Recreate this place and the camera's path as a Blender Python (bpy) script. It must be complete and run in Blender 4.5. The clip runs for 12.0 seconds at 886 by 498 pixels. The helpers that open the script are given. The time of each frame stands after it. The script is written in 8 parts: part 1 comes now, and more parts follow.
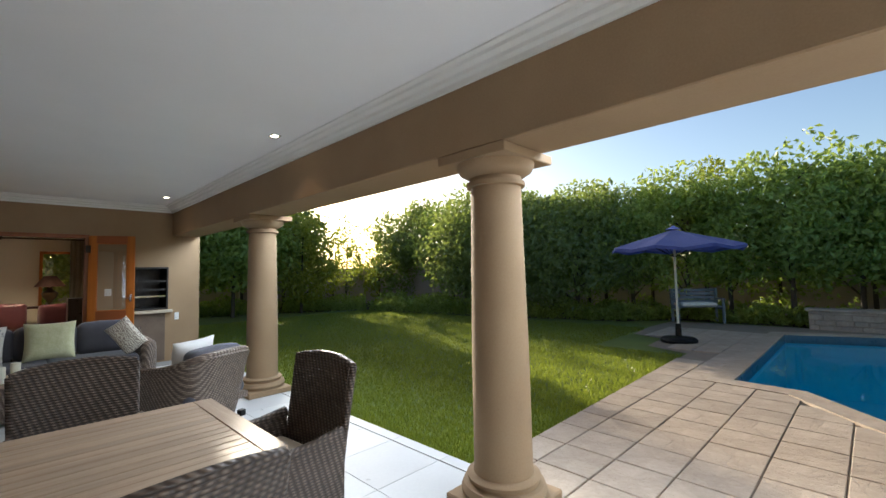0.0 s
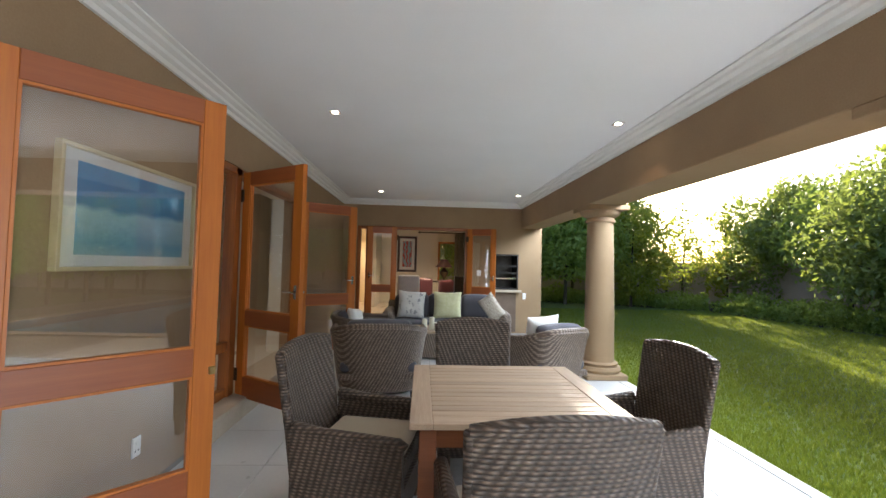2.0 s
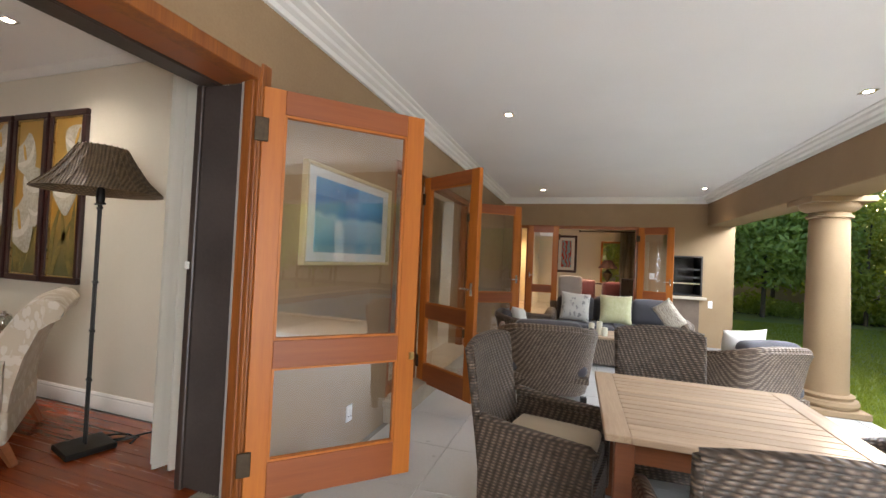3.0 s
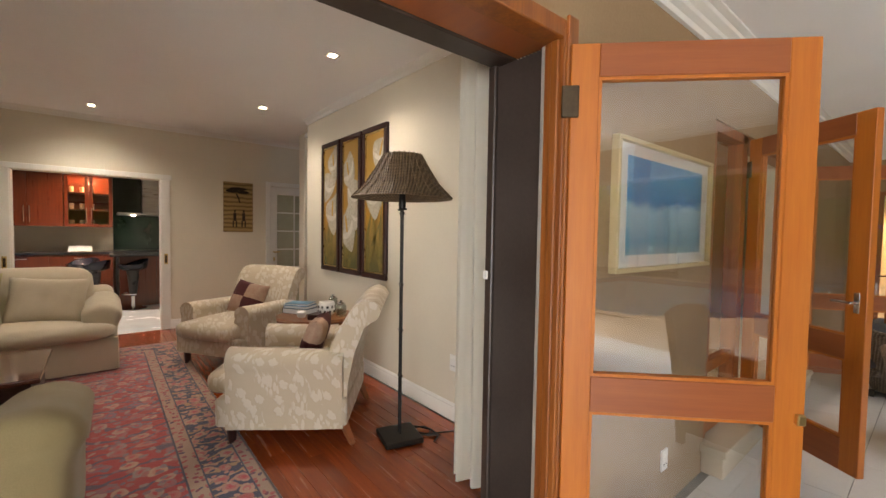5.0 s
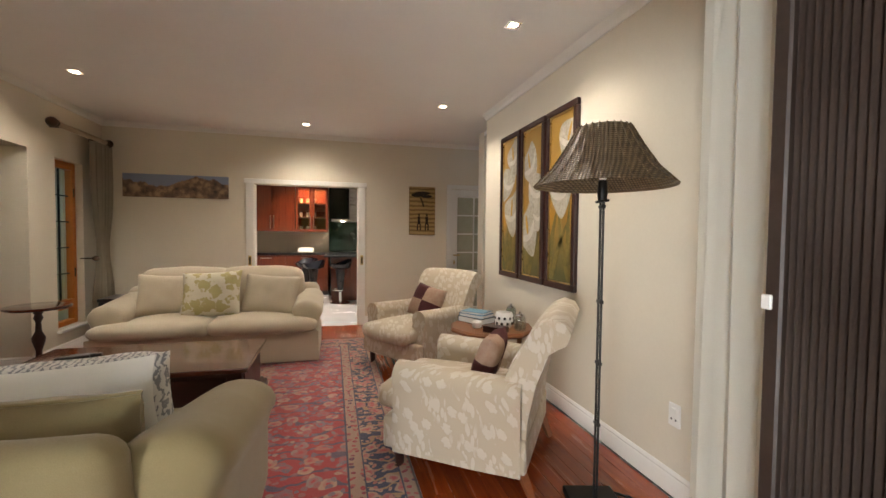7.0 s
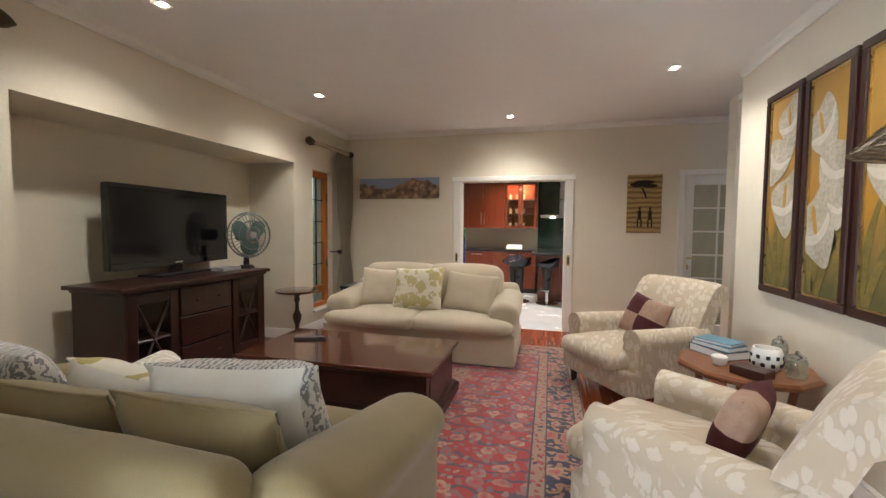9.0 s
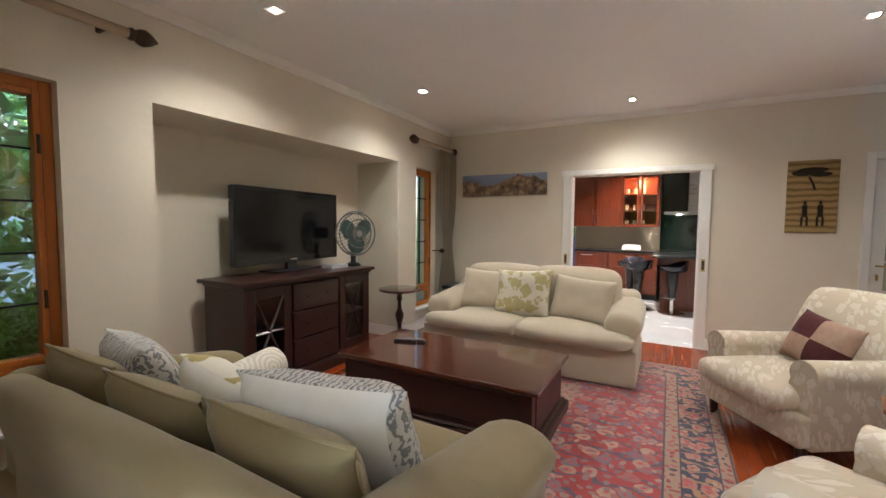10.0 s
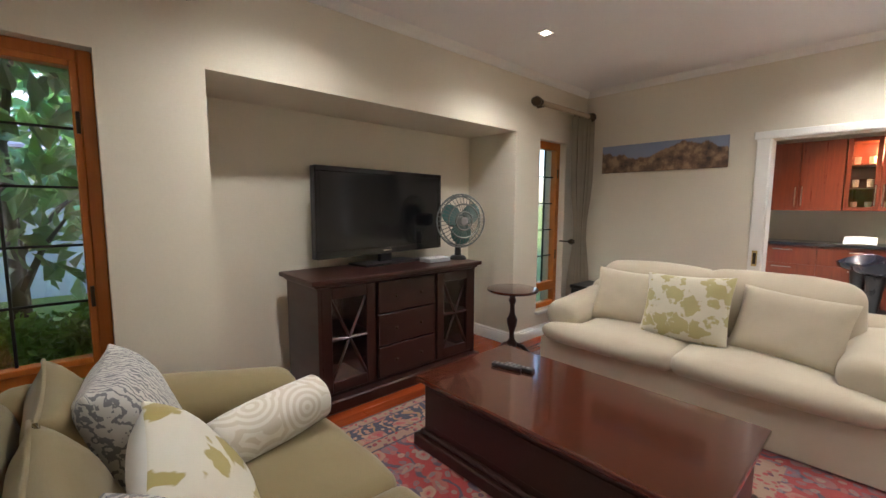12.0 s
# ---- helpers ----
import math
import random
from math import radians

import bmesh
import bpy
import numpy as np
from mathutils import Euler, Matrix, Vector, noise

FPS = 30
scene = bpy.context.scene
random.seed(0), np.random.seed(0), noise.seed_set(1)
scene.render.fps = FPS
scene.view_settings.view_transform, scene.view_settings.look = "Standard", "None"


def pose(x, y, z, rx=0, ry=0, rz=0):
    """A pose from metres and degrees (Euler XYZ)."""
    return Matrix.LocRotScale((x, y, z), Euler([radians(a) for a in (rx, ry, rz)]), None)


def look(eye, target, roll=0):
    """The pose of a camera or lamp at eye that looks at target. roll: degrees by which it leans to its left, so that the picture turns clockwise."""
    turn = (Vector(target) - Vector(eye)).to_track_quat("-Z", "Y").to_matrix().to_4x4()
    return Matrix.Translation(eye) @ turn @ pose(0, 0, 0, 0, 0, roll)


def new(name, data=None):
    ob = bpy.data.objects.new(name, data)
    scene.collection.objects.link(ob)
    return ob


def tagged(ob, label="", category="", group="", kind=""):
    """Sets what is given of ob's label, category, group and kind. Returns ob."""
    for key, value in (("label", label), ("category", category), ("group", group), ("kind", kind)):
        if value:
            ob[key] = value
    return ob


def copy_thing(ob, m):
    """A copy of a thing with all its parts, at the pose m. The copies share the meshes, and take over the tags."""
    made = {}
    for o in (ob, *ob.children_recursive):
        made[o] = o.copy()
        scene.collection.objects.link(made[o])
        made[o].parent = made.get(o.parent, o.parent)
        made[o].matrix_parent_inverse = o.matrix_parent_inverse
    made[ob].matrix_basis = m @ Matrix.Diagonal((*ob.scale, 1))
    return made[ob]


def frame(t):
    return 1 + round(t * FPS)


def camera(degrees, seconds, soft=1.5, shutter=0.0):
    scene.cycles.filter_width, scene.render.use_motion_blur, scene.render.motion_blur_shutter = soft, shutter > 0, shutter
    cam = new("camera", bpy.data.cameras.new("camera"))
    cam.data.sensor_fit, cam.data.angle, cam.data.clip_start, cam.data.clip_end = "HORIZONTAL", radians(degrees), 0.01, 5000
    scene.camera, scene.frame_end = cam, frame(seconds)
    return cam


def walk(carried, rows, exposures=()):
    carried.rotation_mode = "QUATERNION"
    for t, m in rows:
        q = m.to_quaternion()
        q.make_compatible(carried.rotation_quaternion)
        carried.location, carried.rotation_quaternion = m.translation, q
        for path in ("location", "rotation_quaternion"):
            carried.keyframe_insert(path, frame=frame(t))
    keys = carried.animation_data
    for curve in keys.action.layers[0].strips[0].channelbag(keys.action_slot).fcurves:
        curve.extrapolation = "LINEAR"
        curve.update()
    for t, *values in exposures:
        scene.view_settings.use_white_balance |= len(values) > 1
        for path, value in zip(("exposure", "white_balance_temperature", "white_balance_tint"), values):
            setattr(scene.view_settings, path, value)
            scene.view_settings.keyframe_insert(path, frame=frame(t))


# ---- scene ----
cam = camera(94.0, 12.0)
PATH = [
    (0, (0.133, -0.006, 1.326), (1.563, 1.388, 1.437), -1.2),
    (0.5, (0.127, -0.004, 1.27), (1.282, 1.624, 1.403), -0.3),
    (1, (0.131, 0.025, 1.296), (0.948, 1.849, 1.398), -0.3),
    (1.5, (0.043, 0.011, 1.281), (0.488, 1.959, 1.37), 0.6),
    (2, (-0.026, -0.006, 1.266), (0.068, 1.99, 1.341), 1.4),
    (2.5, (-0.12, -0.035, 1.264), (-0.387, 1.947, 1.32), 2.2),
    (3, (-0.203, -0.046, 1.268), (-0.825, 1.854, 1.312), 2.6),
    (3.5, (-0.333, -0.06, 1.293), (-1.244, 1.721, 1.31), 2.4),
    (3.7, (-0.394, -0.057, 1.306), (-1.417, 1.662, 1.306), 2.3),
    (5.3, (-0.871, 0.295, 1.364), (-2.496, 1.459, 1.286), 0.8),
    (5.5, (-0.921, 0.329, 1.358), (-2.594, 1.423, 1.284), 0.8),
    (6, (-1.042, 0.378, 1.351), (-2.816, 1.299, 1.276), 0.7),
    (6.5, (-1.177, 0.426, 1.346), (-3.04, 1.151, 1.271), 0.6),
    (7, (-1.298, 0.47, 1.342), (-3.23, 0.983, 1.27), 0.6),
    (7.2, (-1.328, 0.491, 1.339), (-3.285, 0.899, 1.265), 0.5),
    (8.8, (-1.725, 0.626, 1.369), (-3.683, 0.233, 1.265), 0.5),
    (9, (-1.765, 0.634, 1.372), (-3.698, 0.134, 1.267), 0.5),
    (9.5, (-1.855, 0.595, 1.378), (-3.709, -0.145, 1.261), 0.5),
    (10, (-2.01, 0.535, 1.385), (-3.761, -0.425, 1.264), 0.5),
    (10.5, (-2.166, 0.47, 1.408), (-3.798, -0.678, 1.278), 0.5),
    (11, (-2.328, 0.412, 1.414), (-3.844, -0.885, 1.274), 0.4),
    (11.5, (-2.611, 0.329, 1.418), (-4.024, -1.077, 1.25), 0.4),
    (12, (-2.841, 0.213, 1.413), (-4.181, -1.257, 1.202), 0.3),
]
walk(cam, [(t, look(eye, target, roll)) for t, eye, target, roll in PATH], [(0.0, 0.8, 6000, 10), (1.5, 1.3, 6000, 10), (3.0, 1.9, 6500, 14), (3.5, 2.05, 6750, 14), (5.5, 2.15, 6950, 14), (7.0, 2.35, 6650, 12), (9.0, 2.6, 6050, 10), (12.0, 2.75, 5750, 10)])

# ---- world, sun, lamps ----
SUN_YAW, SUN_UP = radians(18.5), radians(15.2)
world = bpy.data.worlds.new("sky")
scene.world = world
world.use_nodes = True
wn = world.node_tree.nodes
sky = wn.new("ShaderNodeTexSky")
sky.sky_type, sky.sun_disc, sky.sun_elevation, sky.sun_rotation = "NISHITA", False, SUN_UP, SUN_YAW
sky.air_density, sky.dust_density = 1.0, 1.8
wn["Background"].inputs["Strength"].default_value = 0.125
world.node_tree.links.new(sky.outputs[0], wn["Background"].inputs["Color"])
sun = new("sun", bpy.data.lights.new("sun", "SUN"))
sun.data.energy, sun.data.angle, sun.data.color = 4.5, radians(0.6), (1.0, 0.87, 0.66)
toward = Vector((math.sin(SUN_YAW) * math.cos(SUN_UP), math.cos(SUN_YAW) * math.cos(SUN_UP), math.sin(SUN_UP)))
sun.matrix_world = look(toward * 40, (0, 0, 0))


def spot(x, y, z, watts, color=(1.0, 0.72, 0.46), size=118, blend=0.7):
    lamp = new("downlight_beam", bpy.data.lights.new("downlight_beam", "SPOT"))
    lamp.data.energy, lamp.data.color, lamp.data.spot_size, lamp.data.spot_blend = watts, color, radians(size), blend
    lamp.data.shadow_soft_size = 0.04
    lamp.matrix_world = pose(x, y, z)


def sky_lamp(x, y, z, rx, ry, rz, w, h, watts, color=(0.84, 0.92, 1.0)):
    lamp = new("daylight", bpy.data.lights.new("daylight", "AREA"))
    lamp.data.shape, lamp.data.size, lamp.data.size_y, lamp.data.energy, lamp.data.color = "RECTANGLE", w, h, watts, color
    lamp.matrix_world = pose(x, y, z, rx, ry, rz)


# lounge downlights, verandah downlights, kitchen, far room, bar room
LOUNGE_LIGHTS = [(-3.83, 1.6), (-5.62, 1.6), (-6.83, 0.14), (-3.83, -1.67), (-5.6, -1.68)]
PORCH_LIGHTS = [(-0.86, 3.73), (1.76, 3.73), (-0.86, 7.79), (1.76, 7.79)]
for lx, ly in LOUNGE_LIGHTS:
    spot(lx, ly, 2.69, 16.0, (1.0, 0.92, 0.79), 142, 1.0)
for lx, ly in PORCH_LIGHTS:
    spot(lx, ly, 2.595, 5.0, (1.0, 0.72, 0.48), 95)
spot(-9.3, 0.2, 2.6, 50, (1.0, 0.9, 0.78), 130)
spot(-10.0, -0.2, 2.6, 16, (1.0, 0.7, 0.42), 120)
spot(0.2, 10.8, 2.55, 120, (1.0, 0.76, 0.5), 130)
spot(-1.9, 12.6, 2.55, 70, (1.0, 0.62, 0.3), 110)
spot(-4.0, 5.2, 2.55, 40, (1.0, 0.76, 0.5), 130)

# added area lamp at the eaves' edge, standing in for open sky on the verandah floor
sky_lamp(3.0, 2.4, 2.5, 0, 62, 0, 0.5, 13.0, 255)
# another added fill lamp in the near bay of the verandah
sky_lamp(2.5, -3.5, 1.05, 0, 90, -38, 2.0, 1.1, 52)
# and a bluish one added above the passage outside the lounge windows
sky_lamp(-4.2, -4.1, 3.5, 0, 0, 0, 6.5, 1.2, 420, (0.5, 0.76, 1.0))

# ---- materials ----
def material(name, rough=0.6, metal=0.0, **more):
    m = bpy.data.materials.new(name)
    m.use_nodes = True
    b = m.node_tree.nodes["Principled BSDF"]
    b.inputs["Roughness"].default_value, b.inputs["Metallic"].default_value = rough, metal
    for key, value in more.items():
        b.inputs[key.replace("_", " ")].default_value = value
    return m, m.node_tree, b


def node(nt, kind, **values):
    n = nt.nodes.new(kind)
    for key, value in values.items():
        n.inputs[key.replace("_", " ")].default_value = value
    return n


def maths(nt, op, a, b=None, c=None):
    n = nt.nodes.new("ShaderNodeMath")
    n.operation = op
    for i, v in enumerate((a, b, c)):
        if v is None:
            continue
        if isinstance(v, (int, float)):
            n.inputs[i].default_value = v
        else:
            nt.links.new(v, n.inputs[i])
    return n.outputs[0]


def ramp(nt, fac, stops):
    n = nt.nodes.new("ShaderNodeValToRGB")
    while len(n.color_ramp.elements) < len(stops):
        n.color_ramp.elements.new(0.5)
    for e, (p, c) in zip(n.color_ramp.elements, stops):
        e.position, e.color = p, (*c, 1)
    nt.links.new(fac, n.inputs[0])
    return n.outputs[0]


def mix(nt, fac, a, b, kind="MIX"):
    n = nt.nodes.new("ShaderNodeMix")
    n.data_type, n.blend_type = "RGBA", kind
    for i, v in ((0, fac), (6, a), (7, b)):
        if isinstance(v, (int, float)):
            n.inputs[i].default_value = v
        elif isinstance(v, tuple):
            n.inputs[i].default_value = (*v, 1)
        else:
            nt.links.new(v, n.inputs[i])
    return n.outputs[2]


def coords(nt, stretch=(1, 1, 1), kind="Object", turn=0.0):
    c, m = nt.nodes.new("ShaderNodeTexCoord"), nt.nodes.new("ShaderNodeMapping")
    m.inputs["Scale"].default_value = stretch
    m.inputs["Rotation"].default_value = (0, 0, turn)
    nt.links.new(c.outputs[kind], m.inputs[0])
    return m.outputs[0]


def noisy(nt, vec, scale, detail=4.0, rough=0.55):
    n = node(nt, "ShaderNodeTexNoise", Scale=scale, Detail=detail, Roughness=rough)
    nt.links.new(vec, n.inputs["Vector"])
    return n.outputs["Fac"]


def bumped(nt, b, height, strength=0.3, distance=0.005):
    n = node(nt, "ShaderNodeBump", Strength=strength, Distance=distance)
    nt.links.new(height, n.inputs["Height"])
    nt.links.new(n.outputs[0], b.inputs["Normal"])


def surf(name, c1, c2, scale=6.0, rough=0.7, bump=0.15, fine=60.0, metal=0.0, stretch=(1, 1, 1), distance=0.003, each=0.0, coat=0.0):
    """A surface with large soft patches and fine grain; each: tone change from piece to piece."""
    m, nt, b = material(name, rough, metal)
    vec = coords(nt, stretch)
    big, small = noisy(nt, vec, scale), noisy(nt, vec, fine, 3.0)
    both = maths(nt, "ADD", maths(nt, "MULTIPLY", big, 0.65), maths(nt, "MULTIPLY", small, 0.35))
    col = ramp(nt, both, [(0.32, c1), (0.68, c2)])
    if each:
        info = nt.nodes.new("ShaderNodeObjectInfo")
        shade = maths(nt, "ADD", maths(nt, "MULTIPLY", info.outputs["Random"], each), 1.0 - each / 2)
        grey = nt.nodes.new("ShaderNodeCombineColor")
        for i in range(3):
            nt.links.new(shade, grey.inputs[i])
        col = mix(nt, 1.0, col, grey.outputs[0], "MULTIPLY")
    nt.links.new(col, b.inputs["Base Color"])
    nt.links.new(maths(nt, "ADD", maths(nt, "MULTIPLY", big, 0.2), rough - 0.1), b.inputs["Roughness"])
    b.inputs["Coat Weight"].default_value = coat
    if bump:
        bumped(nt, b, both, bump, distance)
    return m


def wood(name, dark, light, along="x", rough=0.35, coat=0.2, each=0.0, bump=0.1, grain=1.0):
    stretch = {"x": (0.7, 14, 14), "y": (14, 0.7, 14), "z": (14, 14, 0.7)}[along]
    m, nt, b = material(name, rough)
    info = nt.nodes.new("ShaderNodeObjectInfo")
    vec = coords(nt, tuple(s * grain for s in stretch))
    moved = nt.nodes.new("ShaderNodeVectorMath")
    moved.operation = "ADD"
    nt.links.new(vec, moved.inputs[0])
    shift = nt.nodes.new("ShaderNodeCombineXYZ")
    for i in range(3):
        nt.links.new(maths(nt, "MULTIPLY", info.outputs["Random"], 37.0 + i), shift.inputs[i])
    nt.links.new(shift.outputs[0], moved.inputs[1])
    g = noisy(nt, moved.outputs[0], 2.2, 7.0, 0.62)
    f = noisy(nt, moved.outputs[0], 14.0, 2.0)
    both = maths(nt, "ADD", maths(nt, "MULTIPLY", g, 0.75), maths(nt, "MULTIPLY", f, 0.25))
    col = ramp(nt, both, [(0.3, dark), (0.7, light)])
    if each:
        shade = maths(nt, "ADD", maths(nt, "MULTIPLY", info.outputs["Random"], each), 1.0 - each / 2)
        grey = nt.nodes.new("ShaderNodeCombineColor")
        for i in range(3):
            nt.links.new(shade, grey.inputs[i])
        col = mix(nt, 1.0, col, grey.outputs[0], "MULTIPLY")
    nt.links.new(col, b.inputs["Base Color"])
    nt.links.new(maths(nt, "ADD", maths(nt, "MULTIPLY", g, 0.18), rough - 0.09), b.inputs["Roughness"])
    b.inputs["Coat Weight"].default_value = coat
    b.inputs["Coat Roughness"].default_value = 0.08
    bumped(nt, b, both, bump, 0.002)
    return m


def wicker(name, dark, light, rough=0.45, row_h=0.0165, stake=0.036):
    """Woven cane: rows of flat strands that pass over and under upright stakes."""
    m, nt, b = material(name, rough)
    c = nt.nodes.new("ShaderNodeTexCoord")
    s = nt.nodes.new("ShaderNodeSeparateXYZ")
    nt.links.new(c.outputs["Object"], s.inputs[0])
    x, y, z = s.outputs
    wob = maths(nt, "MULTIPLY", noisy(nt, c.outputs["Object"], 5.0, 1.0), 0.012)
    v = maths(nt, "DIVIDE", maths(nt, "ADD", z, wob), row_h)
    row = maths(nt, "FLOOR", v)
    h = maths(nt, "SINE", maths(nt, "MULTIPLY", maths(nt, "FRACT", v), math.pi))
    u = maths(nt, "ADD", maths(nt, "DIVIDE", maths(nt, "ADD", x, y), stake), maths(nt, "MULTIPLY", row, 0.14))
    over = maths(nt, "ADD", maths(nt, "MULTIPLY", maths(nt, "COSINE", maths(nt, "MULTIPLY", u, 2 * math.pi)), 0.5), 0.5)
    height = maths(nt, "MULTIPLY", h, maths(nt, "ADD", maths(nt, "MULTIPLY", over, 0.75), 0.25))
    # random tone, plus crease shade between the strands put into the colour
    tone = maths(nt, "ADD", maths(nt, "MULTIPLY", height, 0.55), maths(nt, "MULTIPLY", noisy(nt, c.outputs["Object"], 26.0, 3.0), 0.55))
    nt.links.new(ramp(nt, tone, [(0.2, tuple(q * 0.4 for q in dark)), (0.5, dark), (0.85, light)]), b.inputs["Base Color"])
    bumped(nt, b, height, 1.0, 0.006)
    return m


def cloth(name, c1, c2, scale=5.0, weave=420.0, rough=0.9, bump=0.25):
    m, nt, b = material(name, rough)
    vec = coords(nt)
    big, small = noisy(nt, vec, scale), noisy(nt, vec, weave, 2.0)
    nt.links.new(ramp(nt, maths(nt, "ADD", maths(nt, "MULTIPLY", big, 0.6), maths(nt, "MULTIPLY", small, 0.4)), [(0.3, c1), (0.7, c2)]), b.inputs["Base Color"])
    b.inputs["Sheen Weight"].default_value = 0.25
    folds = noisy(nt, vec, 7.0, 2.0)
    bumped(nt, b, maths(nt, "ADD", maths(nt, "MULTIPLY", folds, 4.0), small), bump, 0.004)
    return m


def printed(name, ground, motif, scale=9.0, cut=0.5, soft=0.03, kind="flower", second=None, rough=0.9):
    """Cloth with a printed or woven pattern of blossoms, rings or veins."""
    m, nt, b = material(name, rough)
    vec = coords(nt)
    bent = nt.nodes.new("ShaderNodeVectorMath")
    bent.operation = "ADD"
    n = node(nt, "ShaderNodeTexNoise", Scale=scale * 2.1, Detail=2.0)
    nt.links.new(vec, n.inputs["Vector"])
    nt.links.new(vec, bent.inputs[0])
    part_of = nt.nodes.new("ShaderNodeVectorMath")
    part_of.operation = "SCALE"
    part_of.inputs["Scale"].default_value = 0.13 if kind != "ring" else 0.0
    nt.links.new(n.outputs["Color"], part_of.inputs[0])
    nt.links.new(part_of.outputs[0], bent.inputs[1])
    v = node(nt, "ShaderNodeTexVoronoi", Scale=scale)
    nt.links.new(bent.outputs[0], v.inputs["Vector"])
    d = v.outputs["Distance"]
    if kind == "ring":
        d = maths(nt, "ADD", maths(nt, "MULTIPLY", maths(nt, "SINE", maths(nt, "MULTIPLY", d, 34.0)), 0.5), 0.5)
    if kind == "vein":
        w = node(nt, "ShaderNodeTexWave", Scale=scale * 0.5, Distortion=9.0, Detail=3.0)
        w.inputs["Detail Scale"].default_value = 2.0
        nt.links.new(vec, w.inputs["Vector"])
        d = w.outputs["Fac"]
    col = mix(nt, ramp(nt, d, [(cut - soft, (0, 0, 0)), (cut + soft, (1, 1, 1))]), motif, ground)
    if second:
        leaf = node(nt, "ShaderNodeTexWave", Scale=scale * 0.8, Distortion=6.0, Detail=2.0)
        nt.links.new(bent.outputs[0], leaf.inputs["Vector"])
        col = mix(nt, ramp(nt, leaf.outputs["Fac"], [(0.80, (0, 0, 0)), (0.88, (1, 1, 1))]), col, second)
    nt.links.new(col, b.inputs["Base Color"])
    b.inputs["Sheen Weight"].default_value = 0.2
    bumped(nt, b, maths(nt, "ADD", maths(nt, "MULTIPLY", noisy(nt, vec, 7.0, 2.0), 4.0), noisy(nt, vec, 380.0, 1.0)), 0.22, 0.004)
    return m


def pane(name, tint=(1, 1, 1), rough=0.0, ior=1.5):
    """Thin window glass: clear, with the gloss of glass."""
    m, nt, b = material(name)
    nt.nodes.remove(b)
    clear, gloss, blend, face = (nt.nodes.new(k) for k in ("ShaderNodeBsdfTransparent", "ShaderNodeBsdfGlossy", "ShaderNodeMixShader", "ShaderNodeLayerWeight"))
    clear.inputs[0].default_value = (*tint, 1)
    gloss.inputs["Roughness"].default_value = rough
    shine = maths(nt, "ADD", maths(nt, "MULTIPLY", maths(nt, "POWER", face.outputs["Facing"], 4.0), 0.75), 0.16)
    for a, o in ((shine, blend.inputs[0]), (clear.outputs[0], blend.inputs[1]), (gloss.outputs[0], blend.inputs[2]), (blend.outputs[0], nt.nodes["Material Output"].inputs[0])):
        nt.links.new(a, o)
    return m


def glowing(name, color, strength):
    m, nt, b = material(name)
    b.inputs["Base Color"].default_value = (*color, 1)
    b.inputs["Emission Color"].default_value = (*color, 1)
    b.inputs["Emission Strength"].default_value = strength
    return m


def foliage(name, dark, light, scale=1.2):
    m, nt, b = material(name, 0.33)
    g = nt.nodes.new("ShaderNodeNewGeometry")
    t = maths(nt, "ADD", maths(nt, "MULTIPLY", g.outputs["Random Per Island"], 0.6), maths(nt, "MULTIPLY", noisy(nt, coords(nt), scale, 3.0), 0.5))
    col = ramp(nt, t, [(0.25, dark), (0.8, light)])
    nt.links.new(col, b.inputs["Base Color"])
    thin = nt.nodes.new("ShaderNodeBsdfTranslucent")
    nt.links.new(mix(nt, 0.6, col, (0.45, 0.5, 0.04)), thin.inputs[0])
    blend = nt.nodes.new("ShaderNodeMixShader")
    blend.inputs[0].default_value = 0.55
    nt.links.new(b.outputs[0], blend.inputs[1])
    nt.links.new(thin.outputs[0], blend.inputs[2])
    nt.links.new(blend.outputs[0], nt.nodes["Material Output"].inputs[0])
    return m


PLASTER_OUT = surf("ochre_plaster", (0.285, 0.186, 0.099), (0.345, 0.236, 0.133), 2.0, 0.85, 0.12, 90)
PLASTER_IN = surf("cream_plaster", (0.69, 0.635, 0.52), (0.74, 0.685, 0.57), 1.5, 0.8, 0.08, 70)
CEILING = surf("white_ceiling", (0.80, 0.795, 0.79), (0.85, 0.845, 0.84), 1.2, 0.85, 0.05, 80)
WHITE = surf("white_gloss_paint", (0.78, 0.77, 0.73), (0.83, 0.82, 0.78), 3.0, 0.4, 0.03, 60)
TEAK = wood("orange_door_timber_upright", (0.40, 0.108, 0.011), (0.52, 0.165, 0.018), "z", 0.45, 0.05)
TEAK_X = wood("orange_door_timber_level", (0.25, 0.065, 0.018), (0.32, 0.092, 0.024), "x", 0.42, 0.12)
FLOORWOOD = wood("red_brown_strip_floor", (0.18, 0.029, 0.008), (0.36, 0.074, 0.016), "x", 0.25, 0.3, 0.3)
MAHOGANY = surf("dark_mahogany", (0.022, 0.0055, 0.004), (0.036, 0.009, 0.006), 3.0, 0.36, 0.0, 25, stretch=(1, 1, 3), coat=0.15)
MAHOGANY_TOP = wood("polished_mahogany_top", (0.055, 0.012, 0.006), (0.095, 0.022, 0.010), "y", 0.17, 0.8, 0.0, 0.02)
CHERRY = wood("red_cherry_cabinet", (0.11, 0.021, 0.009), (0.19, 0.040, 0.014), "z", 0.3, 0.4)
LEGTEAK = wood("red_brown_table_frame", (0.20, 0.06, 0.02), (0.30, 0.10, 0.035), "x", 0.5, 0.05)
# door timber again, toned darker: the jambs' shade is in the colour
FRAMEWOOD_SHADED = wood("shaded_red_brown_timber", (0.16, 0.042, 0.009), (0.36, 0.115, 0.018), "z", 0.45, 0.08, 0.0, 0.15, 0.6)
GLASS = pane("clear_pane")
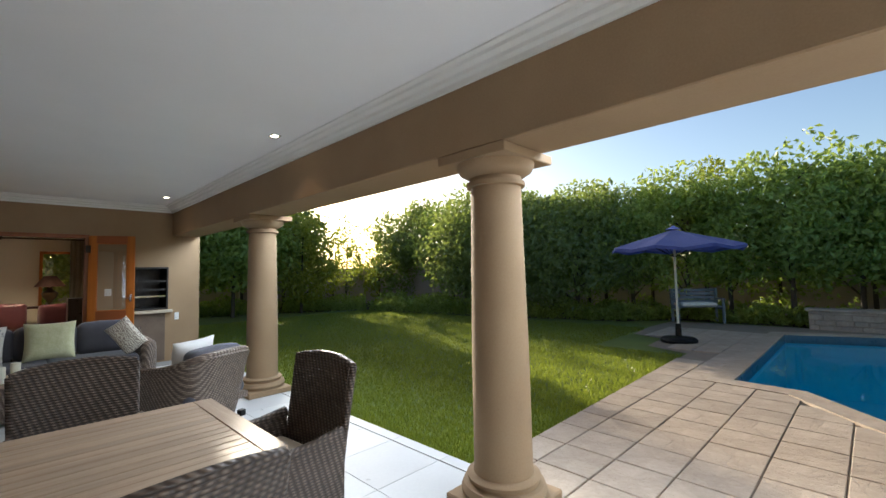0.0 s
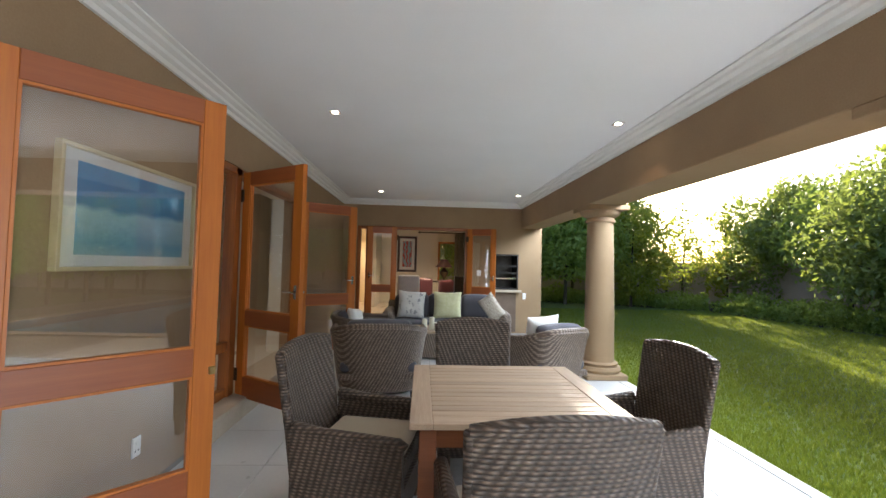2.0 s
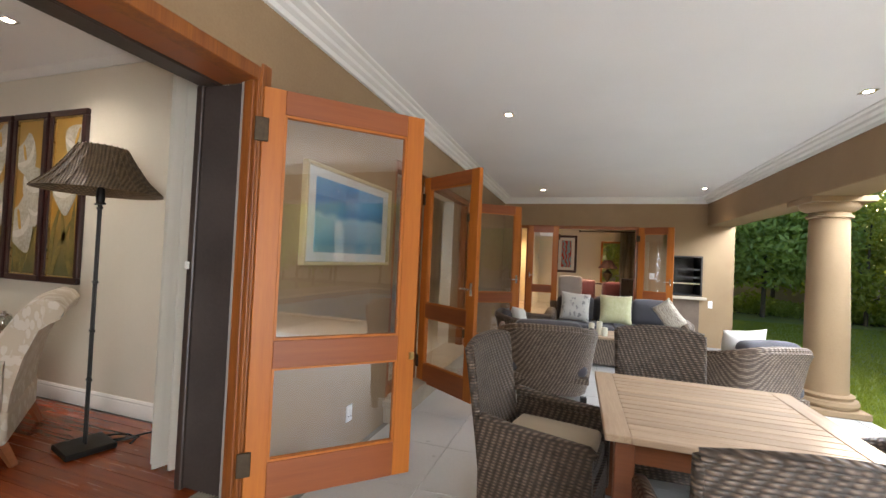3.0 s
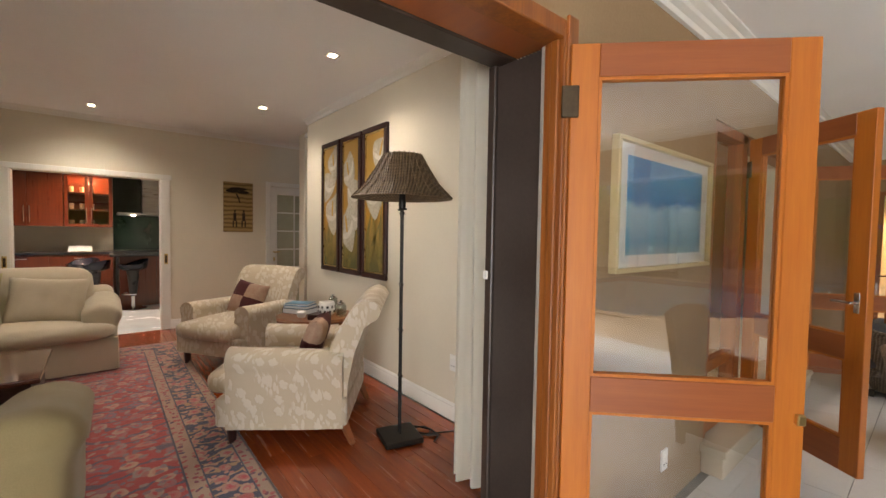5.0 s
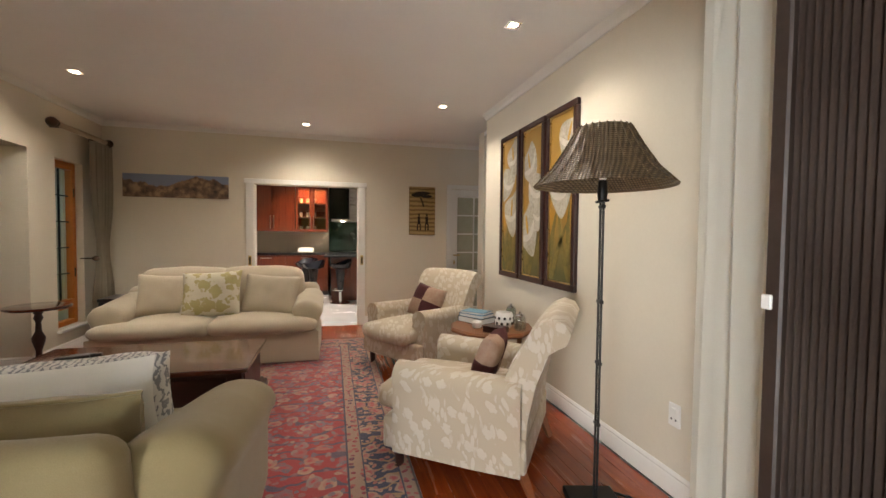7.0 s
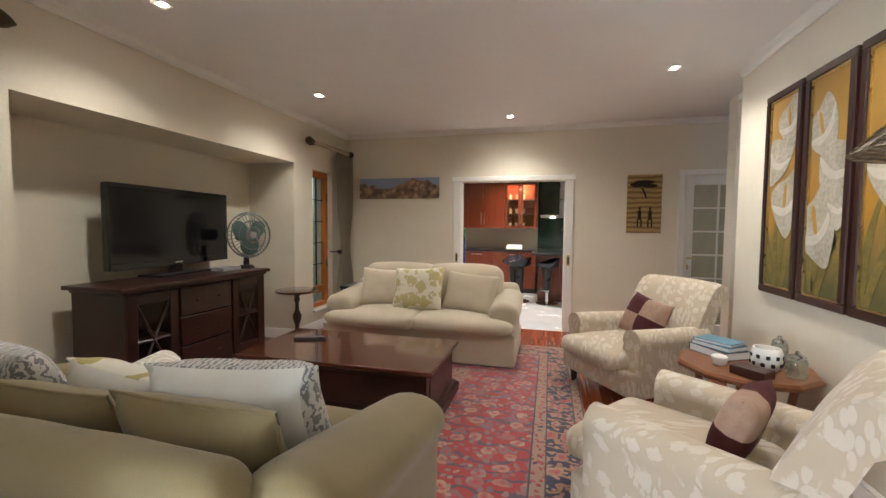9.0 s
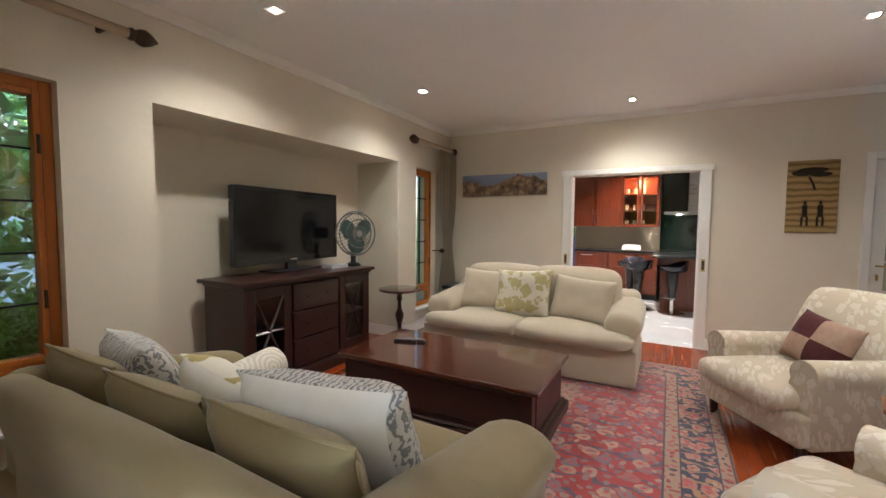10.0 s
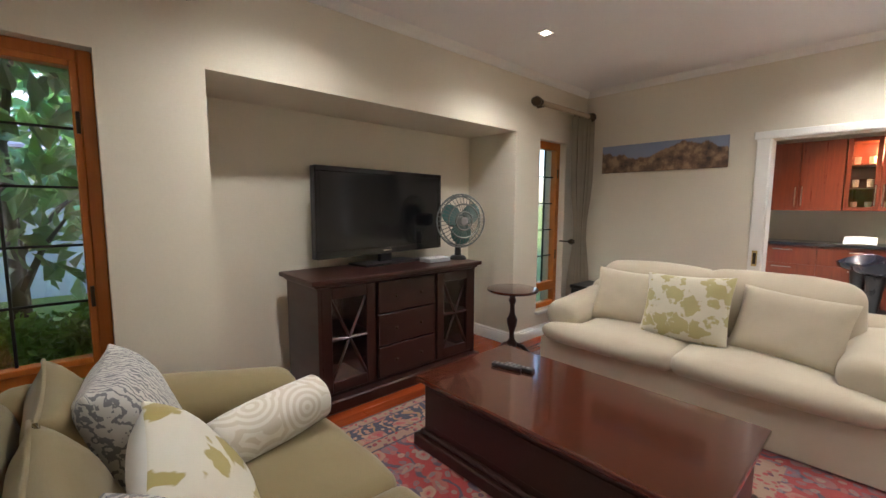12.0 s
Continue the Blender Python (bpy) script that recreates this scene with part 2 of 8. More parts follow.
GLASSTILE = surf("pale_porcelain_tile", (0.55, 0.545, 0.525), (0.63, 0.625, 0.60), 1.4, 0.3, 0.04, 40, each=0.08)
GROUT = surf("grey_grout", (0.20, 0.19, 0.17), (0.27, 0.26, 0.24), 8.0, 0.9, 0.2, 60)
SILL = surf("stone_threshold", (0.40, 0.34, 0.25), (0.50, 0.43, 0.33), 5.0, 0.6, 0.1, 80)
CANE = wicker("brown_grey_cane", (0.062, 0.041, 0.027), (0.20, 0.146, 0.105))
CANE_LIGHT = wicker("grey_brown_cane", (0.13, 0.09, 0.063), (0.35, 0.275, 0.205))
BLACKMETAL = surf("black_iron", (0.012, 0.011, 0.010), (0.03, 0.026, 0.022), 20.0, 0.45, 0.1, 120, 0.6)
CHROME = surf("chrome", (0.6, 0.6, 0.6), (0.72, 0.72, 0.72), 20.0, 0.15, 0.0, 80, 1.0)
BRASS = surf("brass", (0.55, 0.40, 0.16), (0.66, 0.5, 0.22), 20.0, 0.3, 0.0, 80, 1.0)
BRONZE = surf("dark_bronze_fitting", (0.05, 0.035, 0.022), (0.09, 0.065, 0.04), 20.0, 0.45, 0.1, 90, 0.8)
SPOTGLOW = glowing("lit_lamp", (1.0, 0.86, 0.66), 30.0)
CREAMCLOTH = cloth("cream_slipcover", (0.46, 0.39, 0.28), (0.55, 0.475, 0.36), 3.0)
KHAKICLOTH = cloth("khaki_corduroy", (0.205, 0.158, 0.072), (0.265, 0.205, 0.098), 3.0, 300.0)
SEATCLOTH = cloth("beige_seat_pad", (0.45, 0.38, 0.27), (0.55, 0.47, 0.35))
GREYCLOTH = cloth("dark_grey_upholstery", (0.060, 0.058, 0.068), (0.095, 0.092, 0.105))
WHITECLOTH = cloth("white_cotton", (0.70, 0.68, 0.62), (0.80, 0.78, 0.72))


def damask(name, ground, motif):
    """Cream cloth woven with paler blossoms and leafy sprigs."""
    m, nt, b = material(name, 0.85)
    c = nt.nodes.new("ShaderNodeTexCoord").outputs["Object"]
    spread = nt.nodes.new("ShaderNodeSeparateXYZ")
    nt.links.new(c, spread.inputs[0])
    flat = nt.nodes.new("ShaderNodeCombineXYZ")
    nt.links.new(maths(nt, "ADD", spread.outputs[0], spread.outputs[1]), flat.inputs[0])
    nt.links.new(maths(nt, "ADD", spread.outputs[2], maths(nt, "MULTIPLY", maths(nt, "SUBTRACT", spread.outputs[1], spread.outputs[0]), 0.35)), flat.inputs[1])
    shape = None
    for turn, stretch, scale, cut in ((0.75, (1, 0.36, 1), 30.0, 0.30), (-0.75, (1, 0.36, 1), 27.0, 0.27)):
        mp = nt.nodes.new("ShaderNodeMapping")
        mp.inputs["Rotation"].default_value, mp.inputs["Scale"].default_value = (0, 0, turn), stretch
        nt.links.new(flat.outputs[0], mp.inputs[0])
        v = node(nt, "ShaderNodeTexVoronoi", Scale=scale, Randomness=0.55)
        v.voronoi_dimensions = "2D"
        nt.links.new(mp.outputs[0], v.inputs["Vector"])
        leaf = ramp(nt, v.outputs["Distance"], [(cut - 0.03, (1, 1, 1)), (cut + 0.03, (0, 0, 0))])
        shape = leaf if shape is None else maths(nt, "MAXIMUM", shape, leaf)
    where = ramp(nt, noisy(nt, flat.outputs[0], 6.5, 1.0), [(0.50, (0, 0, 0)), (0.55, (1, 1, 1))])
    bloom = node(nt, "ShaderNodeTexVoronoi", Scale=9.0, Randomness=0.8)
    bloom.voronoi_dimensions = "2D"
    nt.links.new(flat.outputs[0], bloom.inputs["Vector"])
    edge = maths(nt, "ADD", bloom.outputs["Distance"], maths(nt, "MULTIPLY", noisy(nt, flat.outputs[0], 48.0, 2.0), 0.34))
    head = ramp(nt, edge, [(0.38, (1, 1, 1)), (0.43, (0, 0, 0))])
    mask = maths(nt, "MAXIMUM", maths(nt, "MULTIPLY", shape, where), head)
    nt.links.new(mix(nt, mask, ground, motif), b.inputs["Base Color"])
    nt.links.new(maths(nt, "SUBTRACT", 0.88, maths(nt, "MULTIPLY", mask, 0.25)), b.inputs["Roughness"])
    b.inputs["Sheen Weight"].default_value = 0.2
    bumped(nt, b, maths(nt, "ADD", maths(nt, "MULTIPLY", noisy(nt, c, 6.0, 2.0), 4.0), maths(nt, "MULTIPLY", mask, 0.8)), 0.3, 0.004)
    return m


DAMASK = damask("cream_damask", (0.50, 0.415, 0.305), (0.59, 0.52, 0.425))

# ---- building tools ----
def grow(bm, x0, x1, y0, y1, z0, z1, bevel=0.0, seg=1, m=None):
    """Adds a box to bm, with its edges rounded."""
    made = bmesh.ops.create_cube(bm, size=1.0)
    verts = made["verts"]
    bmesh.ops.scale(bm, verts=verts, vec=(x1 - x0, y1 - y0, z1 - z0))
    bmesh.ops.translate(bm, verts=verts, vec=((x0 + x1) / 2, (y0 + y1) / 2, (z0 + z1) / 2))
    if bevel:
        edges = list({e for v in verts for e in v.link_edges})
        out = bmesh.ops.bevel(bm, geom=edges, offset=bevel, segments=seg, affect="EDGES", profile=0.5)
        verts = list({v for f in out["faces"] for v in f.verts} | {v for v in verts if v.is_valid})
    if m is not None:
        bmesh.ops.transform(bm, matrix=m, verts=verts)
    return bm


def box(*a, **k):
    return grow(bmesh.new(), *a, **k)


def boxes(rows, bevel=0.0, seg=1):
    bm = bmesh.new()
    for r in rows:
        grow(bm, *r, bevel=bevel, seg=seg)
    return bm


def lathe(profile, steps=24, center=(0, 0), bm=None):
    """Turns a profile of (radius, height) round an upright axis."""
    bm = bm or bmesh.new()
    rings = []
    for r, z in profile:
        rings.append([bm.verts.new((center[0] + r * math.cos(2 * math.pi * i / steps), center[1] + r * math.sin(2 * math.pi * i / steps), z)) for i in range(steps)])
    for a, b in zip(rings, rings[1:]):
        for i in range(steps):
            j = (i + 1) % steps
            bm.faces.new((a[i], a[j], b[j], b[i]))
    bm.faces.new(list(reversed(rings[0])))
    bm.faces.new(rings[-1])
    return bm


def tube(points, r=0.01, steps=8, bm=None, taper=1.0):
    """A round rod along the points."""
    bm = bm or bmesh.new()
    pts = [Vector(p) for p in points]
    rings = []
    for i, p in enumerate(pts):
        d = (pts[min(i + 1, len(pts) - 1)] - pts[max(i - 1, 0)]).normalized()
        side = d.cross(Vector((0, 0, 1)) if abs(d.z) < 0.95 else Vector((1, 0, 0))).normalized()
        up = side.cross(d)
        q = r * (1 + (taper - 1) * i / max(1, len(pts) - 1))
        rings.append([bm.verts.new(p + (side * math.cos(2 * math.pi * k / steps) + up * math.sin(2 * math.pi * k / steps)) * q) for k in range(steps)])
    for a, b in zip(rings, rings[1:]):
        for i in range(steps):
            j = (i + 1) % steps
            bm.faces.new((a[i], a[j], b[j], b[i]))
    bm.faces.new(list(reversed(rings[0])))
    bm.faces.new(rings[-1])
    return bm


def sweep(profile, p0, p1, out, up=(0, 0, 1), bm=None):
    """Draws a profile of (outward, upward) along a straight line."""
    bm = bm or bmesh.new()
    out, up = Vector(out), Vector(up)
    a = [bm.verts.new(Vector(p0) + out * u + up * v) for u, v in profile]
    b = [bm.verts.new(Vector(p1) + out * u + up * v) for u, v in profile]
    n = len(profile)
    for i in range(n):
        j = (i + 1) % n
        bm.faces.new((a[i], a[j], b[j], b[i]))
    bm.faces.new(list(reversed(a)))
    bm.faces.new(b)
    return bm


def sheet_y(x0, x1, y, z0, z1):
    """A pane of glass in an xz plane."""
    bm = bmesh.new()
    bm.faces.new([bm.verts.new(p) for p in ((x0, y, z0), (x1, y, z0), (x1, y, z1), (x0, y, z1))])
    return bm


def soft_box(x0, x1, y0, y1, z0, z1, r=0.05, puff=0.0, cuts=6, lumps=0.0, seed=0):
    """A padded block: rounded edges, bulging faces, slightly uneven."""
    bm = box(x0, x1, y0, y1, z0, z1, bevel=min(r, 0.49 * min(x1 - x0, y1 - y0, z1 - z0)), seg=4)
    long_edges = [e for e in bm.edges if e.calc_length() > 0.09]
    if long_edges:
        bmesh.ops.subdivide_edges(bm, edges=long_edges, cuts=cuts, use_grid_fill=True)
    c = Vector(((x0 + x1) / 2, (y0 + y1) / 2, (z0 + z1) / 2))
    h = Vector(((x1 - x0) / 2, (y1 - y0) / 2, (z1 - z0) / 2))
    for v in bm.verts:
        q = Vector([(v.co[i] - c[i]) / h[i] for i in range(3)])
        grow_by = [max(0.0, 1 - q[j] ** 2) for j in range(3)]
        v.co.x += puff * q.x * grow_by[1] * grow_by[2]
        v.co.y += puff * q.y * grow_by[0] * grow_by[2]
        v.co.z += puff * q.z * grow_by[0] * grow_by[1]
        if lumps:
            v.co += noise.noise_vector(v.co * 6 + Vector((seed, 0, 0))) * lumps
    return bm


def pillow(w, h, d, n=14, sag=0.0, seed=0):
    """A scatter cushion in the xz plane, thin at its seam and pulled out at the corners."""
    bm = bmesh.new()
    sides = []
    for s in (1, -1):
        grid = []
        for i in range(n + 1):
            row = []
            for j in range(n + 1):
                a, b = 2 * i / n - 1, 2 * j / n - 1
                full = ((1 - a ** 4) * (1 - b ** 4)) ** 0.55
                pinch = 1 - 0.07 * (1 - a * a) * abs(b) ** 3, 1 - 0.07 * (1 - b * b) * abs(a) ** 3
                p = Vector((a * w / 2 * pinch[1], s * (0.5 * d * full + 0.004), b * h / 2 * pinch[0]))
                p += noise.noise_vector(p * 7 + Vector((seed, s, 0))) * 0.012 * full
                p.z -= sag * (1 - a * a) * max(0.0, b)
                row.append(bm.verts.new(p))
            grid.append(row)
        sides.append(grid)
        for i in range(n):
            for j in range(n):
                f = (grid[i][j], grid[i + 1][j], grid[i + 1][j + 1], grid[i][j + 1])
                bm.faces.new(f if s < 0 else tuple(reversed(f)))
    rim = [(i, 0) for i in range(n)] + [(n, j) for j in range(n)] + [(i, n) for i in range(n, 0, -1)] + [(0, j) for j in range(n, 0, -1)]
    for (a, b), (c, d2) in zip(rim, rim[1:] + rim[:1]):
        bm.faces.new((sides[0][a][b], sides[0][c][d2], sides[1][c][d2], sides[1][a][b]))
    bmesh.ops.recalc_face_normals(bm, faces=bm.faces)
    return bm


def mesh_of(name, bm, mat, smooth=None):
    me = bpy.data.meshes.new(name)
    bmesh.ops.recalc_face_normals(bm, faces=bm.faces)
    bm.to_mesh(me)
    bm.free()
    for m in mat if isinstance(mat, (list, tuple)) else (mat,):
        me.materials.append(m)
    if smooth is not None:
        me.polygons.foreach_set("use_smooth", [True] * len(me.polygons))
        me.set_sharp_from_angle(angle=radians(smooth))
    return me


def part(name, bm, mat, parent, label="", smooth=None):
    ob = new(name, mesh_of(name, bm, mat, smooth))
    ob.parent = parent
    return tagged(ob, label)


def thing(name, m, label, category, group=""):
    ob = new(name)
    ob.empty_display_size = 0.1
    ob.matrix_world = m
    return tagged(ob, label, category, group)


def solid(name, bm, mat, label, category, m=None, group="", smooth=None):
    """A thing that is one mesh."""
    ob = new(name, mesh_of(name, bm, mat, smooth))
    if m is not None:
        ob.matrix_world = m
    return tagged(ob, label, category, group)


def setting(name, bm, mat, label, smooth=None):
    return tagged(new(name, mesh_of(name, bm, mat, smooth)), label, "", "", "structure")


def wall_x(rows, x0, x1):
    """Wall pieces in a wall that runs along y; rows of (y0, y1, z0, z1)."""
    return boxes([(x0, x1, *r) for r in rows])


def wall_y(rows, y0, y1):
    return boxes([(r[0], r[1], y0, y1, r[2], r[3]) for r in rows])


# ---- structure ----
PATIO = -0.17
GROUND = -0.21
# wall between verandah and house: lounge doorway, bar-room doorway with its sidelight
DOOR_TOP = 2.12
LOUNGE_TOP = 2.185
BEAM_Z = 2.095
PORCH_Z = 2.625
setting("wall_verandah", wall_x([(-4.2, -0.9, PATIO - 0.1, 2.75), (-0.9, 1.66, LOUNGE_TOP, 2.75), (1.66, 3.25, PATIO - 0.1, 2.75), (3.25, 5.85, DOOR_TOP, 2.75), (5.85, 9.05, PATIO - 0.1, 2.75),
                                 (-0.9, 1.66, PATIO - 0.1, -0.02), (3.25, 5.85, PATIO - 0.1, -0.02)], -1.99, -1.75), PLASTER_OUT, "ochre plastered verandah wall with timber doorways")
setting("wall_verandah_lining", wall_x([(-2.33, -0.9, 0, 2.75), (-0.9, 1.66, LOUNGE_TOP, 2.75), (1.66, 3.25, 0, 2.75), (3.25, 5.85, DOOR_TOP, 2.75), (5.85, 8.9, 0, 2.75)], -2.16, -1.992), PLASTER_IN, "cream plastered inner face of the verandah wall")
setting("wall_verandah_end", wall_y([(-2.0, -1.45, PATIO - 0.1, 2.75), (-1.45, 0.93, 2.06, 2.75), (0.93, 1.47, PATIO - 0.1, 2.75), (1.47, 2.02, 1.50, 2.75), (1.47, 2.02, PATIO - 0.1, 0.78), (2.02, 2.55, PATIO - 0.1, 2.75), (-1.45, 0.93, PATIO - 0.1, 0.0)], 8.9, 9.15), PLASTER_OUT, "ochre plastered end wall with glazed doors and a built-in grill")
setting("wall_verandah_back", wall_y([(-2.0, 2.62, PATIO - 0.1, 2.75)], -4.3, -4.1), PLASTER_OUT, "ochre plastered wall closing the verandah")
setting("beam", boxes([(2.1, 2.54, -4.2, 9.15, BEAM_Z, 2.9)], bevel=0.008), PLASTER_OUT, "ochre plastered beam over the verandah columns")
setting("ceiling_verandah", boxes([(-1.8, 2.2, -4.2, 9.0, PORCH_Z, PORCH_Z + 0.06)]), CEILING, "smooth white painted verandah ceiling")
setting("roof", boxes([(-12.6, 2.9, -4.4, 14.3, 2.92, 3.0)]), PLASTER_OUT, "flat roof slab above the ceilings")
CORNICE = [(0, 0), (0.022, 0), (0.028, 0.03), (0.06, 0.042), (0.066, 0.062), (0.105, 0.076), (0.112, 0.094), (0.148, 0.1), (0.15, 0.112), (0, 0.112)]
bm = sweep(CORNICE, (-1.75, -4.1, PORCH_Z - 0.11), (-1.75, 8.9, PORCH_Z - 0.11), (1, 0, 0))
sweep(CORNICE, (2.1, -4.1, PORCH_Z - 0.11), (2.1, 8.9, PORCH_Z - 0.11), (-1, 0, 0), bm=bm)
sweep(CORNICE, (-1.75, 8.9, PORCH_Z - 0.11), (2.1, 8.9, PORCH_Z - 0.11), (0, -1, 0), bm=bm)
setting("trim_cornice", bm, WHITE, "white stepped plaster cornice", 40)

# lounge
setting("floor_lounge", boxes([(-7.43, -1.76, -2.33, 3.3, -0.16, -0.012), (-6.11, -3.44, -2.96, -2.33, -0.16, -0.012)]), GROUT, "underfloor of the lounge")
setting("wall_triptych", boxes([(-5.83, -2.03, 2.18, 2.40, 0, 2.75)]), PLASTER_IN, "cream plastered lounge wall with three tall paintings")
setting("wall_recess", boxes([(-7.43, -5.83, 3.2, 3.32, 0, 2.75), (-5.83, -5.73, 2.40, 3.2, 0, 2.75)]), PLASTER_IN, "cream plastered recess wall")
setting("wall_kitchen_side", wall_x([(-2.9, -0.58, 0, 2.75), (-0.58, 0.82, 2.0, 2.75), (0.82, 2.22, 0, 2.75), (2.22, 2.98, 2.04, 2.75), (2.98, 3.2, 0, 2.75)], -7.58, -7.43), PLASTER_IN, "cream plastered wall with an opening to the kitchen")
setting("wall_television", wall_y([(-2.28, -1.75, 0, 2.75), (-2.98, -2.28, 2.12, 2.75), (-2.98, -2.28, 0, 0.34), (-3.44, -2.98, 0, 2.75), (-6.11, -3.44, 2.127, 2.75), (-6.51, -6.11, 0, 2.75), (-7.0, -6.51, 2.1, 2.75), (-7.0, -6.51, 0, 0.28), (-7.43, -7.0, 0, 2.75)], -2.55, -2.33), PLASTER_IN, "cream plastered wall with a deep niche and two windows")
setting("wall_niche", boxes([(-6.23, -3.32, -3.08, -2.96, 0, 2.25), (-3.44, -3.32, -2.96, -2.55, 0, 2.25), (-6.23, -6.11, -2.96, -2.55, 0, 2.25), (-6.11, -3.44, -2.96, -2.55, 2.127, 2.25)]), PLASTER_IN, "cream plastered niche behind the television")
setting("ceiling_lounge", boxes([(-7.6, -1.98, -2.6, 3.3, 2.71, 2.76)]), CEILING, "smooth white lounge ceiling")
COVE = [(0, 0), (0.012, 0), (0.02, 0.02), (0.03, 0.035), (0.05, 0.045), (0.06, 0.06), (0, 0.06)]
bm = bmesh.new()
for p0, p1, o in (((-7.43, -2.33), (-7.43, 3.2), (1, 0, 0)), ((-7.43, -2.33), (-2.03, -2.33), (0, 1, 0)), ((-5.83, 2.18), (-2.03, 2.18), (0, -1, 0)), ((-2.03, -2.33), (-2.03, 2.18), (-1, 0, 0))):
    sweep(COVE, (*p0, 2.652), (*p1, 2.652), o, bm=bm)
setting("trim_cove", bm, WHITE, "small white cove moulding round the lounge ceiling", 40)
SKIRT = [(0, 0), (0.018, 0), (0.018, 0.09), (0.012, 0.1), (0.014, 0.108), (0.004, 0.125), (0, 0.125)]
bm = bmesh.new()
for p0, p1, o in (((-5.83, 2.18), (-2.03, 2.18), (0, -1, 0)), ((-7.43, -2.33), (-7.43, -0.68), (1, 0, 0)), ((-7.43, 0.92), (-7.43, 2.12), (1, 0, 0)), ((-6.11, -2.96), (-3.44, -2.96), (0, 1, 0)), ((-6.11, -2.96), (-6.11, -2.33), (1, 0, 0)), ((-3.44, -2.96), (-3.44, -2.33), (-1, 0, 0)), ((-7.43, -2.33), (-6.11, -2.33), (0, 1, 0)), ((-3.44, -2.33), (-2.03, -2.33), (0, 1, 0)), ((-5.83, 3.2), (-5.83, 2.18), (-1, 0, 0))):
    sweep(SKIRT, (*p0, 0), (*p1, 0), o, bm=bm)
setting("baseboard", bm, WHITE, "white moulded baseboard of the lounge", 40)
# opening to the kitchen: white architrave
setting("trim_kitchen_opening", boxes([(-7.43, -7.412, -0.68, -0.58, 0, 2.07), (-7.43, -7.412, 0.82, 0.92, 0, 2.07), (-7.43, -7.408, -0.7, 0.94, 2.005, 2.07), (-7.585, -7.426, -0.6, -0.57, 0, 2.0), (-7.585, -7.426, 0.81, 0.84, 0, 2.0)], bevel=0.004), WHITE, "white architrave of the kitchen opening")

# kitchen, bar room and far room
setting("floor_kitchen", boxes([(-11.2, -7.43, -2.2, 3.2, -0.16, -0.004)]), surf("white_floor_tile", (0.62, 0.63, 0.65), (0.72, 0.73, 0.75), 3.0, 0.25, 0.03, 40), "pale tiled kitchen floor")
setting("wall_kitchen", boxes([(-11.3, -11.1, -2.2, 3.2, 0, 2.75), (-11.2, -7.58, -2.3, -2.2, 0, 2.75), (-11.2, -7.58, 3.0, 3.2, 0, 2.75)]), PLASTER_IN, "cream kitchen walls")
setting("ceiling_kitchen", boxes([(-11.3, -7.58, -2.3, 3.2, 2.65, 2.7)]), CEILING, "white kitchen ceiling")
setting("floor_bar_room", boxes([(-6.6, -1.77, 2.42, 8.9, -0.16, -0.005)]), surf("pale_room_tile", (0.50, 0.46, 0.38), (0.58, 0.54, 0.46), 3.0, 0.3, 0.03, 40), "pale tiled bar room floor")
setting("wall_bar_room", boxes([(-6.7, -6.5, 2.4, 9.0, 0, 2.75), (-6.6, -2.03, 8.8, 8.9, 0, 2.75), (-5.73, -2.03, 2.405, 2.45, 0, 2.75)]), PLASTER_IN, "cream bar room walls")
setting("ceiling_bar_room", boxes([(-6.6, -1.98, 2.4, 8.9, 2.65, 2.7)]), CEILING, "white bar room ceiling")
setting("floor_far_room", boxes([(-3.2, 2.55, 8.91, 13.6, -0.16, -0.005)]), surf("beige_room_tile", (0.42, 0.36, 0.28), (0.5, 0.44, 0.35), 3.0, 0.3, 0.03, 40), "beige tiled floor of the far room")
setting("wall_far_room", boxes([(-3.3, -3.1, 9.1, 13.7, 0, 2.75), (2.4, 2.55, 9.15, 13.7, 0, 2.75), (-3.2, 0.45, 13.4, 13.6, 0, 2.75), (1.05, 2.45, 13.4, 13.6, 0, 2.75), (0.45, 1.05, 13.4, 13.6, 2.0, 2.75), (0.45, 1.05, 13.4, 13.6, 0, 0.7), (-1.5, -1.38, 11.9, 13.4, 0, 2.75)]), PLASTER_IN, "cream far room walls with a window")
setting("ceiling_far_room", boxes([(-3.2, 2.5, 9.1, 13.6, 2.65, 2.7)]), CEILING, "white far room ceiling")

# thresholds
setting("trim_threshold", boxes([(-2.03, -1.70, -0.95, 1.66, -0.05, 0.004), (-2.03, -1.60, 3.2, 5.9, -0.03, 0.02), (-1.75, -1.62, 3.22, 5.88, PATIO, -0.03)], bevel=0.006), SILL, "stone thresholds of the verandah doors")

# unseen outer shell, added so that no light leaks in
setting("wall_outer", boxes([(-12.6, -12.5, -4.4, 14.3, -0.3, 2.95), (-12.5, -6.7, 3.35, 3.45, -0.3, 2.95)]), PLASTER_OUT, "unseen ochre outer wall added to keep light out of the house")


